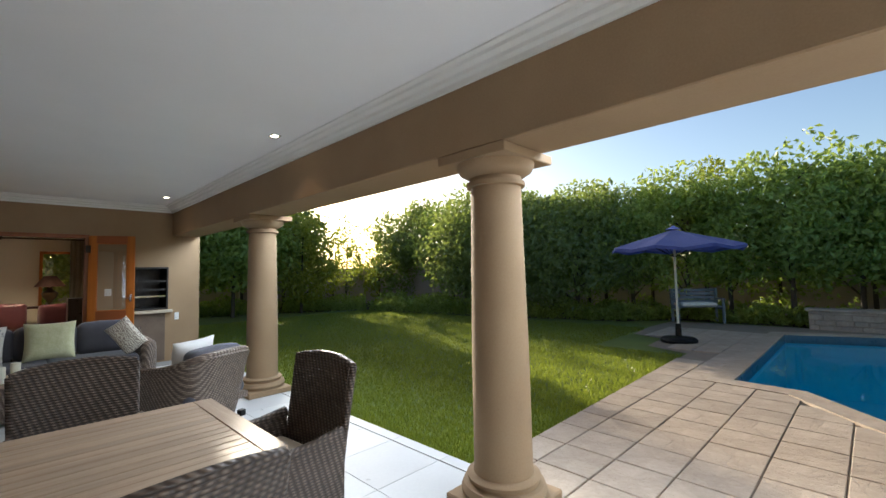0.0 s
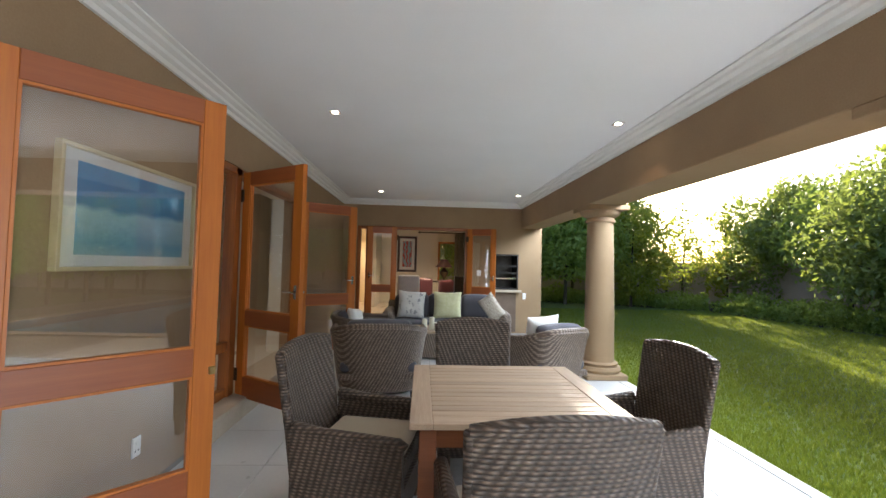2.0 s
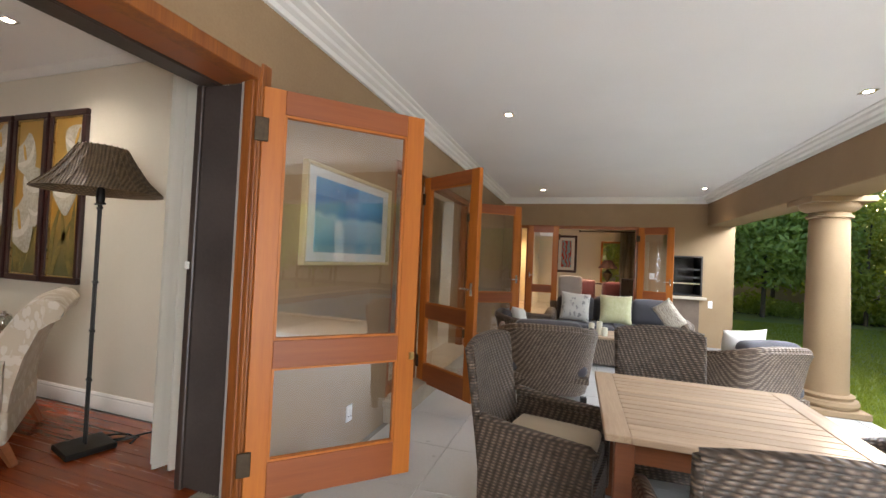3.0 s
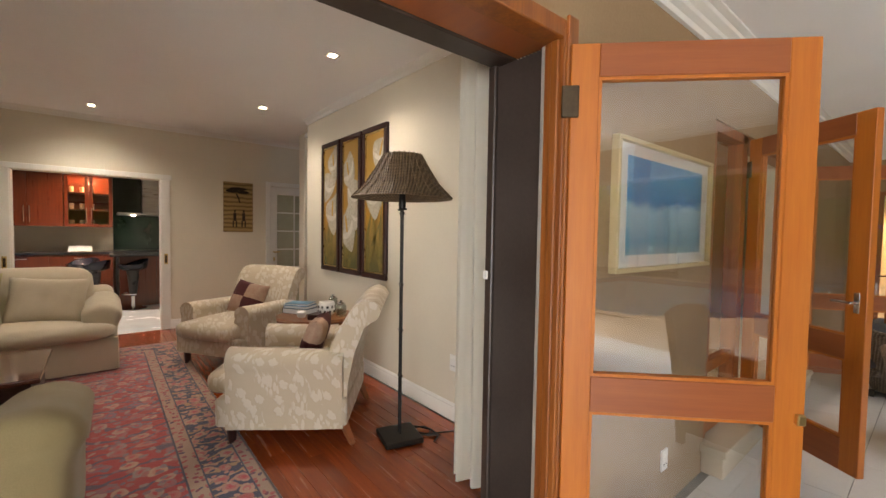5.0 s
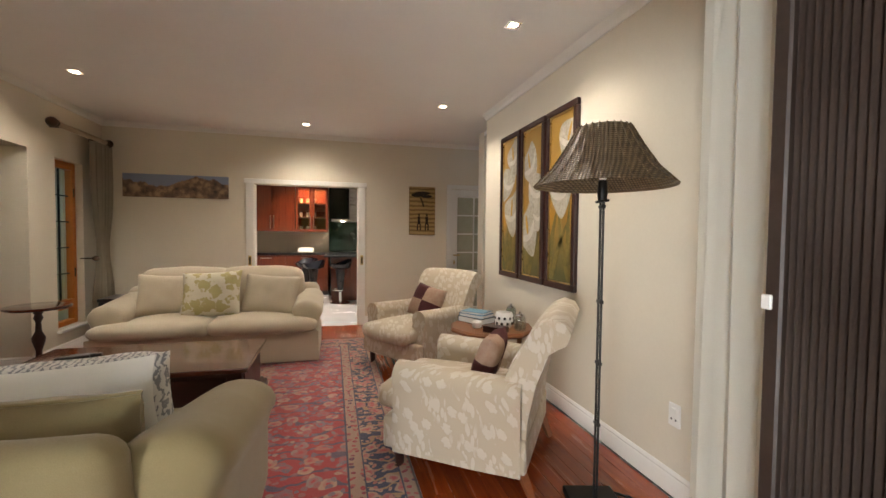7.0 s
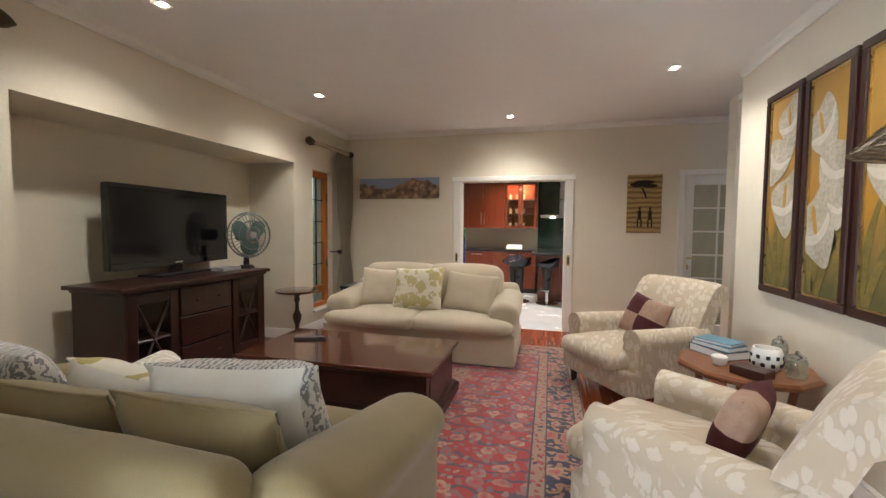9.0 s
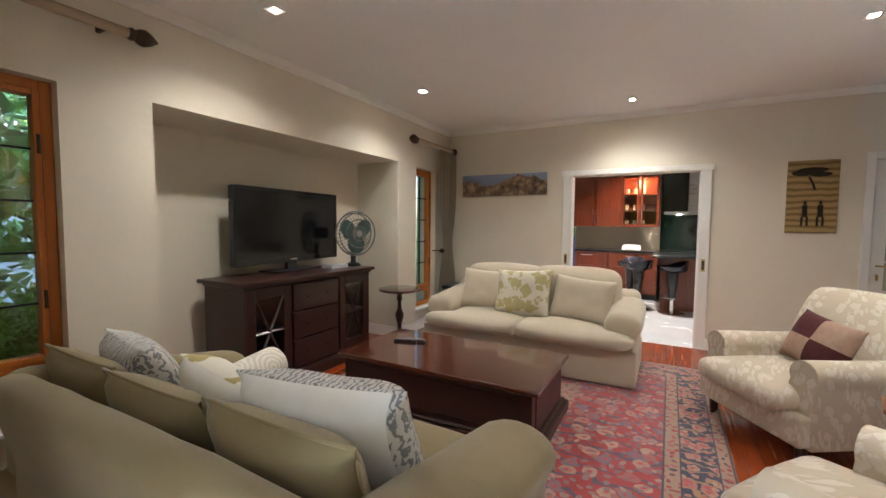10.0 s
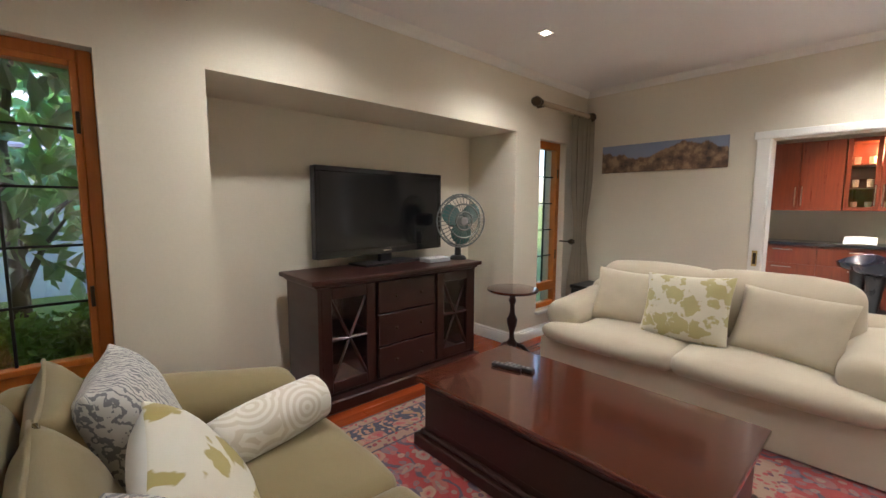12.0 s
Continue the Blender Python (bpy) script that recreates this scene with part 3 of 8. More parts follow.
# ---- columns ----
def column(x, y):
    t = thing("column", pose(x, y, PATIO), "smooth ochre plastered round column on a square plinth", "column", "verandah columns")
    h = BEAM_Z - PATIO
    part("plinth", box(-0.27, 0.27, -0.27, 0.27, 0, 0.07, bevel=0.01), PLASTER_OUT, t)
    part("base_moulding", lathe([(0.2, 0.07), (0.262, 0.075), (0.275, 0.11), (0.262, 0.145), (0.225, 0.15), (0.222, 0.165), (0.235, 0.175), (0.238, 0.19), (0.215, 0.205), (0.19, 0.21)], 40), PLASTER_OUT, t, smooth=40)
    part("shaft", lathe([(0.196, 0.2), (0.19, 0.25), (0.188, 0.9), (0.178, 1.5), (0.168, h - 0.2)], 40), PLASTER_OUT, t, smooth=40)
    part("capital", lathe([(0.166, h - 0.215), (0.195, h - 0.21), (0.198, h - 0.195), (0.195, h - 0.18), (0.172, h - 0.175), (0.172, h - 0.15), (0.2, h - 0.14), (0.24, h - 0.115), (0.258, h - 0.085), (0.262, h - 0.06)], 40), PLASTER_OUT, t, smooth=40)
    part("abacus", box(-0.275, 0.275, -0.275, 0.275, h - 0.06, h, bevel=0.006), PLASTER_OUT, t)


column(2.37, 1.665)
column(2.37, 5.5)


# ---- doors ----
def door_leaf(name, x, y, angle, width, z0, z1, label, group, lever=True, hinge_plates=True):
    """A glazed timber leaf; it runs from its hinge at the origin along +x."""
    t = thing(name, pose(x, y, z0, 0, 0, angle), label, "door", group)
    t["kind"] = "structure"
    h, d, s = z1 - z0, 0.022, 0.105
    part("stile", box(0, s, -d, d, 0, h, bevel=0.003), TEAK, t)
    part("stile", box(width - s, width, -d, d, 0, h, bevel=0.003), TEAK, t)
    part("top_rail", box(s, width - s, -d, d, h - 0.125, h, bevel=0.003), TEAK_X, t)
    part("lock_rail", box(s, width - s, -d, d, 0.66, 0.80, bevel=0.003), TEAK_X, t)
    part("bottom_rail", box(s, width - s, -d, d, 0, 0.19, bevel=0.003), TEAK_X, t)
    for a, b in ((0.80, h - 0.125), (0.19, 0.66)):
        g = part("pane", sheet_y(s, width - s, 0.0, a, b), GLASS, t)
        g.visible_shadow = False
        bead = bmesh.new()
        for k in (-1, 1):
            y0, y1 = sorted((k * 0.004, k * 0.016))
            grow(bead, s, s + 0.012, y0, y1, a, b)
            grow(bead, width - s - 0.012, width - s, y0, y1, a, b)
            grow(bead, s + 0.012, width - s - 0.012, y0, y1, a, a + 0.012)
            grow(bead, s + 0.012, width - s - 0.012, y0, y1, b - 0.012, b)
        part("glazing_bead", bead, TEAK, t)
    if lever:
        for k in (-1, 1):
            hd = tube([(width - 0.05, k * d, 1.0), (width - 0.05, k * (d + 0.045), 1.0), (width - 0.15, k * (d + 0.05), 1.0)], 0.008, 8)
            grow(hd, width - 0.066, width - 0.034, min(k * d, k * (d + 0.006)), max(k * d, k * (d + 0.006)), 0.94, 1.06, bevel=0.003)
            part("handle", hd, CHROME, t, "slim chrome lever handle", 40)
    else:
        part("latch", box(width - 0.035, width - 0.005, -d - 0.02, d + 0.02, 0.66, 0.70, bevel=0.004), BRASS, t, "small brass latch")
    if hinge_plates:
        for z in (0.2, h - 0.22):
            part("hinge", box(-0.035, 0.03, -d - 0.012, -d, z - 0.06, z + 0.06, bevel=0.003), BRONZE, t, "dark bronze hinge plate")
    return t


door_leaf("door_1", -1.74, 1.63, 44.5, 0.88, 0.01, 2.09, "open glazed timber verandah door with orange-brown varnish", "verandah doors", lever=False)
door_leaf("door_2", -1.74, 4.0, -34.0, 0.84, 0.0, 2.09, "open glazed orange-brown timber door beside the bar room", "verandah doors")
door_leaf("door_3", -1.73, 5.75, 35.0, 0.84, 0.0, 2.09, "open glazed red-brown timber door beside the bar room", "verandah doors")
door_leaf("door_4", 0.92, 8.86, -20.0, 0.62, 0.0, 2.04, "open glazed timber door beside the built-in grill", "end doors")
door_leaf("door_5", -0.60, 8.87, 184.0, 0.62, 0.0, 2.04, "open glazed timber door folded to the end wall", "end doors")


def door_frame(name, rows, label, mat=FRAMEWOOD_SHADED):
    t = thing(name, pose(0, 0, 0), label, "door frame")
    t["kind"] = "structure"
    for n, r in rows:
        part(n, box(*r, bevel=0.004), mat, t)
    return t


door_frame("door_frame_lounge", [("jamb", (-1.84, -1.745, 1.598, 1.66, 0.004, LOUNGE_TOP)), ("jamb", (-1.84, -1.745, -0.9, -0.83, 0.004, LOUNGE_TOP)), ("head", (-1.84, -1.745, -0.83, 1.598, LOUNGE_TOP - 0.07, LOUNGE_TOP)), ("architrave", (-1.75, -1.735, 1.61, 1.675, 0.004, LOUNGE_TOP + 0.02)), ("rebate", (-1.80, -1.765, 1.583, 1.598, 0.004, LOUNGE_TOP - 0.07))], "varnished timber frame of the lounge doorway")
door_frame("door_frame_bar", [("jamb", (-1.86, -1.76, 3.25, 3.32, 0.02, DOOR_TOP)), ("jamb", (-1.86, -1.76, 3.86, 3.97, 0.02, DOOR_TOP)), ("jamb", (-1.86, -1.76, 5.78, 5.85, 0.02, DOOR_TOP)), ("head", (-1.86, -1.76, 3.32, 5.78, DOOR_TOP - 0.07, DOOR_TOP)), ("rail", (-1.84, -1.78, 3.32, 3.86, 0.44, 0.52)), ("rail", (-1.84, -1.78, 3.32, 3.86, 0.02, 0.1))], "varnished timber frame with a fixed sidelight")
for z0, z1 in ((0.1, 0.44), (0.52, DOOR_TOP - 0.07)):
    bm = bmesh.new()
    bm.faces.new([bm.verts.new(p) for p in ((-1.81, 3.32, z0), (-1.81, 3.86, z0), (-1.81, 3.86, z1), (-1.81, 3.32, z1))])
    g = part("pane", bm, GLASS, bpy.data.objects["door_frame_bar"])
    g.visible_shadow = False
door_frame("door_frame_end", [("jamb", (-1.45, -1.38, 8.92, 9.02, 0, 2.06)), ("jamb", (-1.26, -1.2, 8.92, 9.02, 0, 2.06)), ("jamb", (0.87, 0.93, 8.92, 9.02, 0, 2.06)), ("head", (-1.38, 0.87, 8.92, 9.02, 2.0, 2.06))], "varnished timber frame of the end doors")

# ---- garden ----
GRASS = surf("lawn_grass", (0.09, 0.13, 0.02), (0.16, 0.20, 0.04), 1.6, 0.85, 0.5, 45, distance=0.02)
BLADE = foliage("grass_blade", (0.11, 0.16, 0.024), (0.21, 0.26, 0.05), 0.8)
PAVER = surf("stamped_sandstone", (0.36, 0.28, 0.205), (0.50, 0.41, 0.315), 3.5, 0.7, 0.0, 22, each=0.16)
nt = PAVER.node_tree
slate = maths(nt, "MULTIPLY", noisy(nt, coords(nt, (1, 1.7, 1), turn=0.5), 5.0, 5.0, 0.6), 9.0)
ledge = maths(nt, "ADD", maths(nt, "FLOOR", slate), maths(nt, "POWER", maths(nt, "FRACT", slate), 6.0))
bumped(nt, nt.nodes["Principled BSDF"], maths(nt, "ADD", maths(nt, "MULTIPLY", ledge, 0.11), maths(nt, "MULTIPLY", noisy(nt, coords(nt), 40.0), 0.25)), 0.75, 0.03)
PAVEBED = surf("dark_paving_joint", (0.20, 0.16, 0.12), (0.29, 0.235, 0.18), 5.0, 0.9, 0.3, 50)
STONE = surf("pale_stone_cladding", (0.24, 0.20, 0.17), (0.42, 0.37, 0.31), 5.0, 0.85, 0.5, 30, distance=0.01, each=0.3)
POOLPAINT = surf("turquoise_pool_plaster", (0.13, 0.75, 0.90), (0.17, 0.80, 0.93), 2.0, 0.6, 0.05, 30)
POOLTILE = surf("blue_pool_tile", (0.03, 0.08, 0.13), (0.06, 0.13, 0.19), 12.0, 0.3, 0.1, 60)
GARDENWALL = surf("pinkish_garden_wall", (0.42, 0.34, 0.29), (0.52, 0.43, 0.37), 1.5, 0.9, 0.2, 40)
BARK = surf("grey_brown_bark", (0.045, 0.035, 0.026), (0.12, 0.095, 0.07), 9.0, 0.9, 0.8, 50, stretch=(1, 1, 0.3), distance=0.01)
LEAF_A = foliage("deep_green_leaf", (0.11, 0.205, 0.06), (0.36, 0.49, 0.16))
LEAF_B = foliage("fresh_green_leaf", (0.13, 0.225, 0.06), (0.40, 0.51, 0.15))
LEAF_C = foliage("yellow_green_leaf", (0.13, 0.17, 0.025), (0.36, 0.37, 0.07))
LEAF_D = foliage("blue_green_leaf", (0.07, 0.12, 0.055), (0.19, 0.27, 0.14))
LEAF_E = foliage("bright_shrub_leaf", (0.06, 0.2, 0.05), (0.2, 0.45, 0.14))
LEAF_F = foliage("bluish_broad_leaf", (0.05, 0.15, 0.11), (0.2, 0.40, 0.29))

POOL = [(6.68, 1.15), (11.75, 1.05), (12.4, -0.6), (12.4, -5.5), (4.6, -5.5), (4.6, -1.3), (5.2, -0.75), (5.84, -0.17), (6.6, 0.42)]
DECK = [(2.6, 2.1), (8.35, 2.08), (8.7, 2.85), (9.75, 2.9), (10.1, 3.6), (11.5, 3.7), (13.0, 3.6), (13.2, 1.0), (13.2, -7.5), (2.6, -7.5)]


def sheet(outer, hole, z):
    bm = bmesh.new()
    edges = []
    for loop in (outer, hole):
        vs = [bm.verts.new((x, y, z)) for x, y in loop]
        edges += [bm.edges.new((a, b)) for a, b in zip(vs, vs[1:] + vs[:1])]
    bmesh.ops.triangle_fill(bm, edges=edges, use_beauty=True)
    for f in bm.faces:
        if f.normal.z < 0:
            f.normal_flip()
    return bm


def inside(p, loop):
    x, y = p
    hit = False
    for (x0, y0), (x1, y1) in zip(loop, loop[1:] + loop[:1]):
        if (y0 > y) != (y1 > y) and x < (x1 - x0) * (y - y0) / (y1 - y0) + x0:
            hit = not hit
    return hit


# under the house the ground lies as it does outside
setting("ground", sheet([(-900, -900), (900, -900), (900, 900), (-900, 900)], POOL, GROUND), GRASS, "short green lawn reaching to the garden edge")
bm = sheet(DECK, POOL, GROUND + 0.02)
setting("pavement", bm, PAVEBED, "stone-look paving round the pool")

# pool
bm = bmesh.new()
top = [bm.verts.new((x, y, GROUND + 0.02)) for x, y in POOL]
low = [bm.verts.new((x, y, GROUND - 1.3)) for x, y in POOL]
for i in range(len(POOL)):
    j = (i + 1) % len(POOL)
    bm.faces.new((top[i], top[j], low[j], low[i]))
bm.faces.new(low)
setting("pool_basin", bm, POOLPAINT, "turquoise plastered pool basin")
bm = bmesh.new()
for (x0, y0), (x1, y1) in zip(POOL, POOL[1:] + POOL[:1]):
    d = Vector((x1 - x0, y1 - y0, 0)).normalized()
    n = Vector((-d.y, d.x, 0))
    c = Vector(((x0 + x1) / 2, (y0 + y1) / 2, 0))
    if not inside((c.x + n.x * 0.05, c.y + n.y * 0.05), POOL):
        n = -n
    sweep([(0.0, -0.17), (0.015, -0.17), (0.015, 0.0), (0.0, 0.0)], (x0, y0, GROUND + 0.018), (x1, y1, GROUND + 0.018), n, bm=bm)
setting("pool_tile_band", bm, POOLTILE, "dark blue tile band at the pool waterline")
WATER, nt, b = material("pool_water")
nt.nodes.remove(b)
clear, gloss, blend, fres = (nt.nodes.new(k) for k in ("ShaderNodeBsdfTransparent", "ShaderNodeBsdfGlossy", "ShaderNodeMixShader", "ShaderNodeFresnel"))
clear.inputs[0].default_value = (0.82, 0.98, 1.0, 1)
gloss.inputs["Roughness"].default_value = 0.02
fres.inputs[0].default_value = 1.33
rip = node(nt, "ShaderNodeBump", Strength=0.12, Distance=0.02)
nt.links.new(noisy(nt, coords(nt), 3.0, 3.0), rip.inputs["Height"])
for a, o in ((rip.outputs[0], gloss.inputs["Normal"]), (rip.outputs[0], fres.inputs["Normal"]), (fres.outputs[0], blend.inputs[0]), (clear.outputs[0], blend.inputs[1]), (gloss.outputs[0], blend.inputs[2]), (blend.outputs[0], nt.nodes["Material Output"].inputs[0])):
    nt.links.new(a, o)
bm = bmesh.new()
bm.faces.new([bm.verts.new((x, y, GROUND - 0.09)) for x, y in POOL])
water = setting("water", bm, WATER, "clear blue pool water")
water.visible_shadow = False

# coping round the pool
def offset_loop(loop, w):
    out = []
    for i in range(len(loop)):
        p, q, s = (Vector((*loop[k % len(loop)], 0)) for k in (i - 1, i, i + 1))
        d0, d1 = (q - p).normalized(), (s - q).normalized()
        n = (Vector((-d0.y, d0.x, 0)) + Vector((-d1.y, d1.x, 0))).normalized()
        k = w / max(0.4, n.dot(Vector((-d1.y, d1.x, 0))))
        out.append(q + n * k)
    return out


bm = bmesh.new()
rim = offset_loop(POOL, 0.26)
lip = offset_loop(POOL, -0.02)
for i in range(len(POOL)):
    j = (i + 1) % len(POOL)
    ring = [bm.verts.new((p.x, p.y, GROUND + z)) for z in (0.02, 0.05) for p in (lip[i], lip[j], rim[j], rim[i])]
    for f in ((4, 5, 6, 7), (0, 1, 5, 4), (2, 3, 7, 6)):
        bm.faces.new([ring[k] for k in f])
setting("trim_pool_coping", bm, PAVER, "sandstone coping round the pool edge")

# raised stone wall behind the pool
wall = thing("water_feature_wall", pose(13.3, -1.6, GROUND), "low stone-clad water feature wall behind the pool", "wall")
part("core", box(-0.2, 0.2, -2.3, 2.3, 0, 0.44), STONE, wall)
part("coping", box(-0.25, 0.25, -2.36, 2.36, 0.44, 0.50, bevel=0.012), STONE, wall, "pale stone coping")
rng = random.Random(4)
z = 0.0
while z < 0.42:
    h = rng.uniform(0.11, 0.17)
    h = min(h, 0.435 - z)
    y = -2.3
    while y < 2.25:
        w = min(rng.uniform(0.22, 0.5), 2.3 - y)
        if w > 0.05 and h > 0.04:
            part("stone", box(-0.225 - rng.uniform(0, 0.015), -0.2, y + 0.008, y + w - 0.008, z + 0.006, z + h - 0.006, bevel=0.008), STONE, wall)
        y += w
    z += h

# garden wall behind the planting
WALL_LINE = [(16.2, -20), (16.2, 6.5), (14.6, 12.0), (12.4, 19.5), (6.0, 20.6), (-6.0, 21.6)]
bm = bmesh.new()
for (x0, y0), (x1, y1) in zip(WALL_LINE, WALL_LINE[1:]):
    d = Vector((x1 - x0, y1 - y0, 0)).normalized()
    n = Vector((-d.y, d.x, 0))
    sweep([(-0.11, 0), (0.11, 0), (0.11, 1.75), (0.14, 1.76), (0.14, 1.84), (-0.14, 1.84), (-0.14, 1.76), (-0.11, 1.75)], (x0, y0, GROUND), (x1, y1, GROUND), n, bm=bm)
setting("wall_garden", bm, GARDENWALL, "pinkish plastered garden boundary wall")


def leaf_mesh(name, centers, sizes, mat, seed, lean=0.5, long=1.9):
    """Pointed leaves, each bent along its rib, at the given places."""
    r = np.random.RandomState(seed)
    n = len(centers)
    d = r.normal(size=(n, 3))
    d[:, 2] -= lean
    d /= np.linalg.norm(d, axis=1)[:, None]
    s = np.cross(d, r.normal(size=(n, 3)))
    s /= np.linalg.norm(s, axis=1)[:, None]
    up = np.cross(s, d)
    L, W = sizes[:, None] * long, sizes[:, None] * 0.5
    base = centers - d * L * 0.5
    mid = centers + up * L * 0.08
    pts = np.stack([base, mid + s * W, centers + d * L * 0.5 - up * L * 0.1, mid - s * W], 1).reshape(-1, 3)
    faces = np.arange(n * 4).reshape(n, 4)
    me = bpy.data.meshes.new(name)
    me.from_pydata(pts.tolist(), [], faces.tolist())
    me.materials.append(mat)
    return me


def crown_points(r, lobes, per_lobe, spread):
    """Leaf places in many loose clumps, thicker towards each clump's skin."""
    out = []
    for cx, cy, cz, rad in lobes:
        v = r.normal(size=(per_lobe, 3))
        v /= np.linalg.norm(v, axis=1)[:, None]
        q = rad * (0.45 + 0.62 * r.rand(per_lobe, 1) ** 0.6)
        out.append(np.array([cx, cy, cz]) + v * q * np.array([1, 1, spread]))
    return np.concatenate(out)


def tree(name, label, m, height, low, radius, leaf, mat, lobes_n, per_lobe, seed, trunk_r=0.07, group="", slim=1.0):
    r = np.random.RandomState(seed)
    t = thing(name, m, label, "tree", group)
    lean = r.normal(size=2) * 0.12
    pts = [(lean[0] * k * k * height * 0.3, lean[1] * k * k * height * 0.3, height * 0.8 * k) for k in (0, 0.25, 0.5, 0.75, 1)]
    trunk = tube(pts, trunk_r, 8, taper=0.3)
    lobes = []
    for i in range(lobes_n):
        a, k = r.rand() * 6.283, i / lobes_n
        zc = low + (height - low) * (0.06 + 0.88 * k)
        wide = radius * (0.45 + 0.55 * math.sin(math.pi * min(1, 0.2 + 0.75 * k))) * (0.5 + 0.55 * r.rand())
        c = (math.cos(a) * wide, math.sin(a) * wide, zc, radius * (0.38 + 0.3 * r.rand()))
        lobes.append(c)
        if i % 3 == 0:
            z0 = max(0.4, zc - 0.7)
            tube([(lean[0] * 0.1, lean[1] * 0.1, z0), (c[0] * 0.5, c[1] * 0.5, (z0 + zc) / 2 + 0.1), (c[0] * 0.95, c[1] * 0.95, zc)], trunk_r * 0.4, 5, bm=trunk, taper=0.3)
    part("trunk", trunk, BARK, t, smooth=60)
    p = crown_points(r, lobes, per_lobe, slim)
    ob = new("crown", leaf_mesh("crown", p, leaf * (0.6 + 0.8 * r.rand(len(p))), mat, seed))
    ob.parent = t
    return t


HEDGE_LABEL = "tall clipped evergreen screen tree along the garden wall"
protos = [tree("screen_tree", HEDGE_LABEL, pose(14.2, -6.0, GROUND, 0, 0, 10), 4.15, 1.25, 1.25, 0.078, LEAF_A, 28, 260, 11, group="screen trees"),
          tree("screen_tree", HEDGE_LABEL, pose(14.3, -4.4, GROUND, 0, 0, 70), 4.05, 1.15, 1.25, 0.075, LEAF_B, 28, 270, 12, group="screen trees"),
          tree("screen_tree", HEDGE_LABEL, pose(14.1, -2.8, GROUND, 0, 0, 140), 4.2, 1.3, 1.2, 0.078, LEAF_B, 28, 260, 13, group="screen trees")]
rng = random.Random(9)
LINE = [(13.9, -16.5), (14.2, -7.4), (14.2, -1.3), (14.3, 3.4), (13.9, 5.0), (13.2, 8.6), (12.9, 11.2), (13.0, 13.4)]
spots = []
for (x0, y0), (x1, y1) in list(zip(LINE, LINE[1:]))[:1] + list(zip(LINE, LINE[1:]))[2:]:
    n = max(1, round(math.hypot(x1 - x0, y1 - y0) / 1.25))
    spots += [(x0 + (x1 - x0) * k / n, y0 + (y1 - y0) * k / n) for k in range(n)]
for i, (x, y) in enumerate(spots):
    k = rng.uniform(0.95, 1.05)
    copy_thing(protos[(i * 2 + i // 3) % 3], pose(x + rng.uniform(-0.3, 0.3), y + rng.uniform(-0.2, 0.2), GROUND, 0, 0, rng.uniform(0, 360)) @ Matrix.Scale(k, 4))
# the screen turns along the pool's far side, facing the sun
for i in range(9):
    copy_thing(protos[i % 3], pose(3.2 + 1.25 * i + rng.uniform(-0.2, 0.2), -8.0 + rng.uniform(-0.3, 0.3), GROUND, 0, 0, rng.uniform(0, 360)) @ Matrix.Scale(rng.uniform(0.85, 1.0), 4))
back = tree("screen_tree", "taller pale screen tree rising behind the hedge", pose(15.4, 3.2, GROUND), 5.0, 2.2, 0.8, 0.07, LEAF_C, 12, 120, 15, group="back trees")
for x, y, k in ((15.3, 6.4, 0.95), (15.3, 4.8, 0.9), (15.6, -0.5, 0.86), (15.5, -3.0, 0.88), (15.6, 1.4, 0.82)):
    copy_thing(back, pose(x, y, GROUND, 0, 0, rng.uniform(0, 360)) @ Matrix.Scale(k, 4))
# looser trees at the far end, with the low sun behind them
tree("broad_tree", "spreading dark tree with forked pale trunk on the lawn edge", pose(12.4, 9.2, GROUND), 3.9, 1.1, 2.0, 0.085, LEAF_D, 34, 420, 21, 0.1, "garden trees")
tree("broad_tree", "spreading dark green tree beside the hedge", pose(12.6, 6.2, GROUND), 3.7, 1.0, 1.7, 0.08, LEAF_D, 30, 400, 22, 0.09, "garden trees")
tree("garden_tree", "airy yellow-green tree lit from behind", pose(8.1, 15.8, GROUND), 4.0, 0.7, 1.2, 0.085, LEAF_C, 20, 240, 23, 0.06, "garden trees")
tree("garden_tree", "bushy fresh green tree near the boundary wall", pose(5.7, 16.4, GROUND), 4.6, 1.5, 1.7, 0.11, LEAF_B, 34, 380, 24, 0.08, "garden trees")
tree("garden_tree", "slender green tree by the boundary wall", pose(4.1, 17.2, GROUND), 4.4, 1.8, 1.7, 0.11, LEAF_B, 32, 360, 25, 0.07, "garden trees")
tree("garden_tree", "yellowish tree at the garden end", pose(6.9, 18.9, GROUND), 4.9, 1.6, 1.6, 0.11, LEAF_C, 26, 300, 26, 0.08, "garden trees")
tree("garden_tree", "tall grey-green tree above the wall", pose(9.0, 19.4, GROUND), 5.2, 1.6, 1.3, 0.10, LEAF_D, 24, 300, 27, 0.08, "garden trees")
tree("garden_tree", "dark green tree at the wall corner", pose(13.6, 15.6, GROUND), 4.6, 0.8, 1.6, 0.10, LEAF_D, 30, 360, 28, 0.08, "garden trees")
tree("garden_tree", "pale green tree beyond the column", pose(2.4, 18.6, GROUND), 4.8, 1.0, 1.7, 0.11, LEAF_C, 28, 320, 29, 0.07, "garden trees")
tree("garden_tree", "broad green tree by the house end", pose(-0.5, 18.4, GROUND), 5.0, 0.8, 1.9, 0.11, LEAF_B, 28, 320, 30, 0.08, "garden trees")

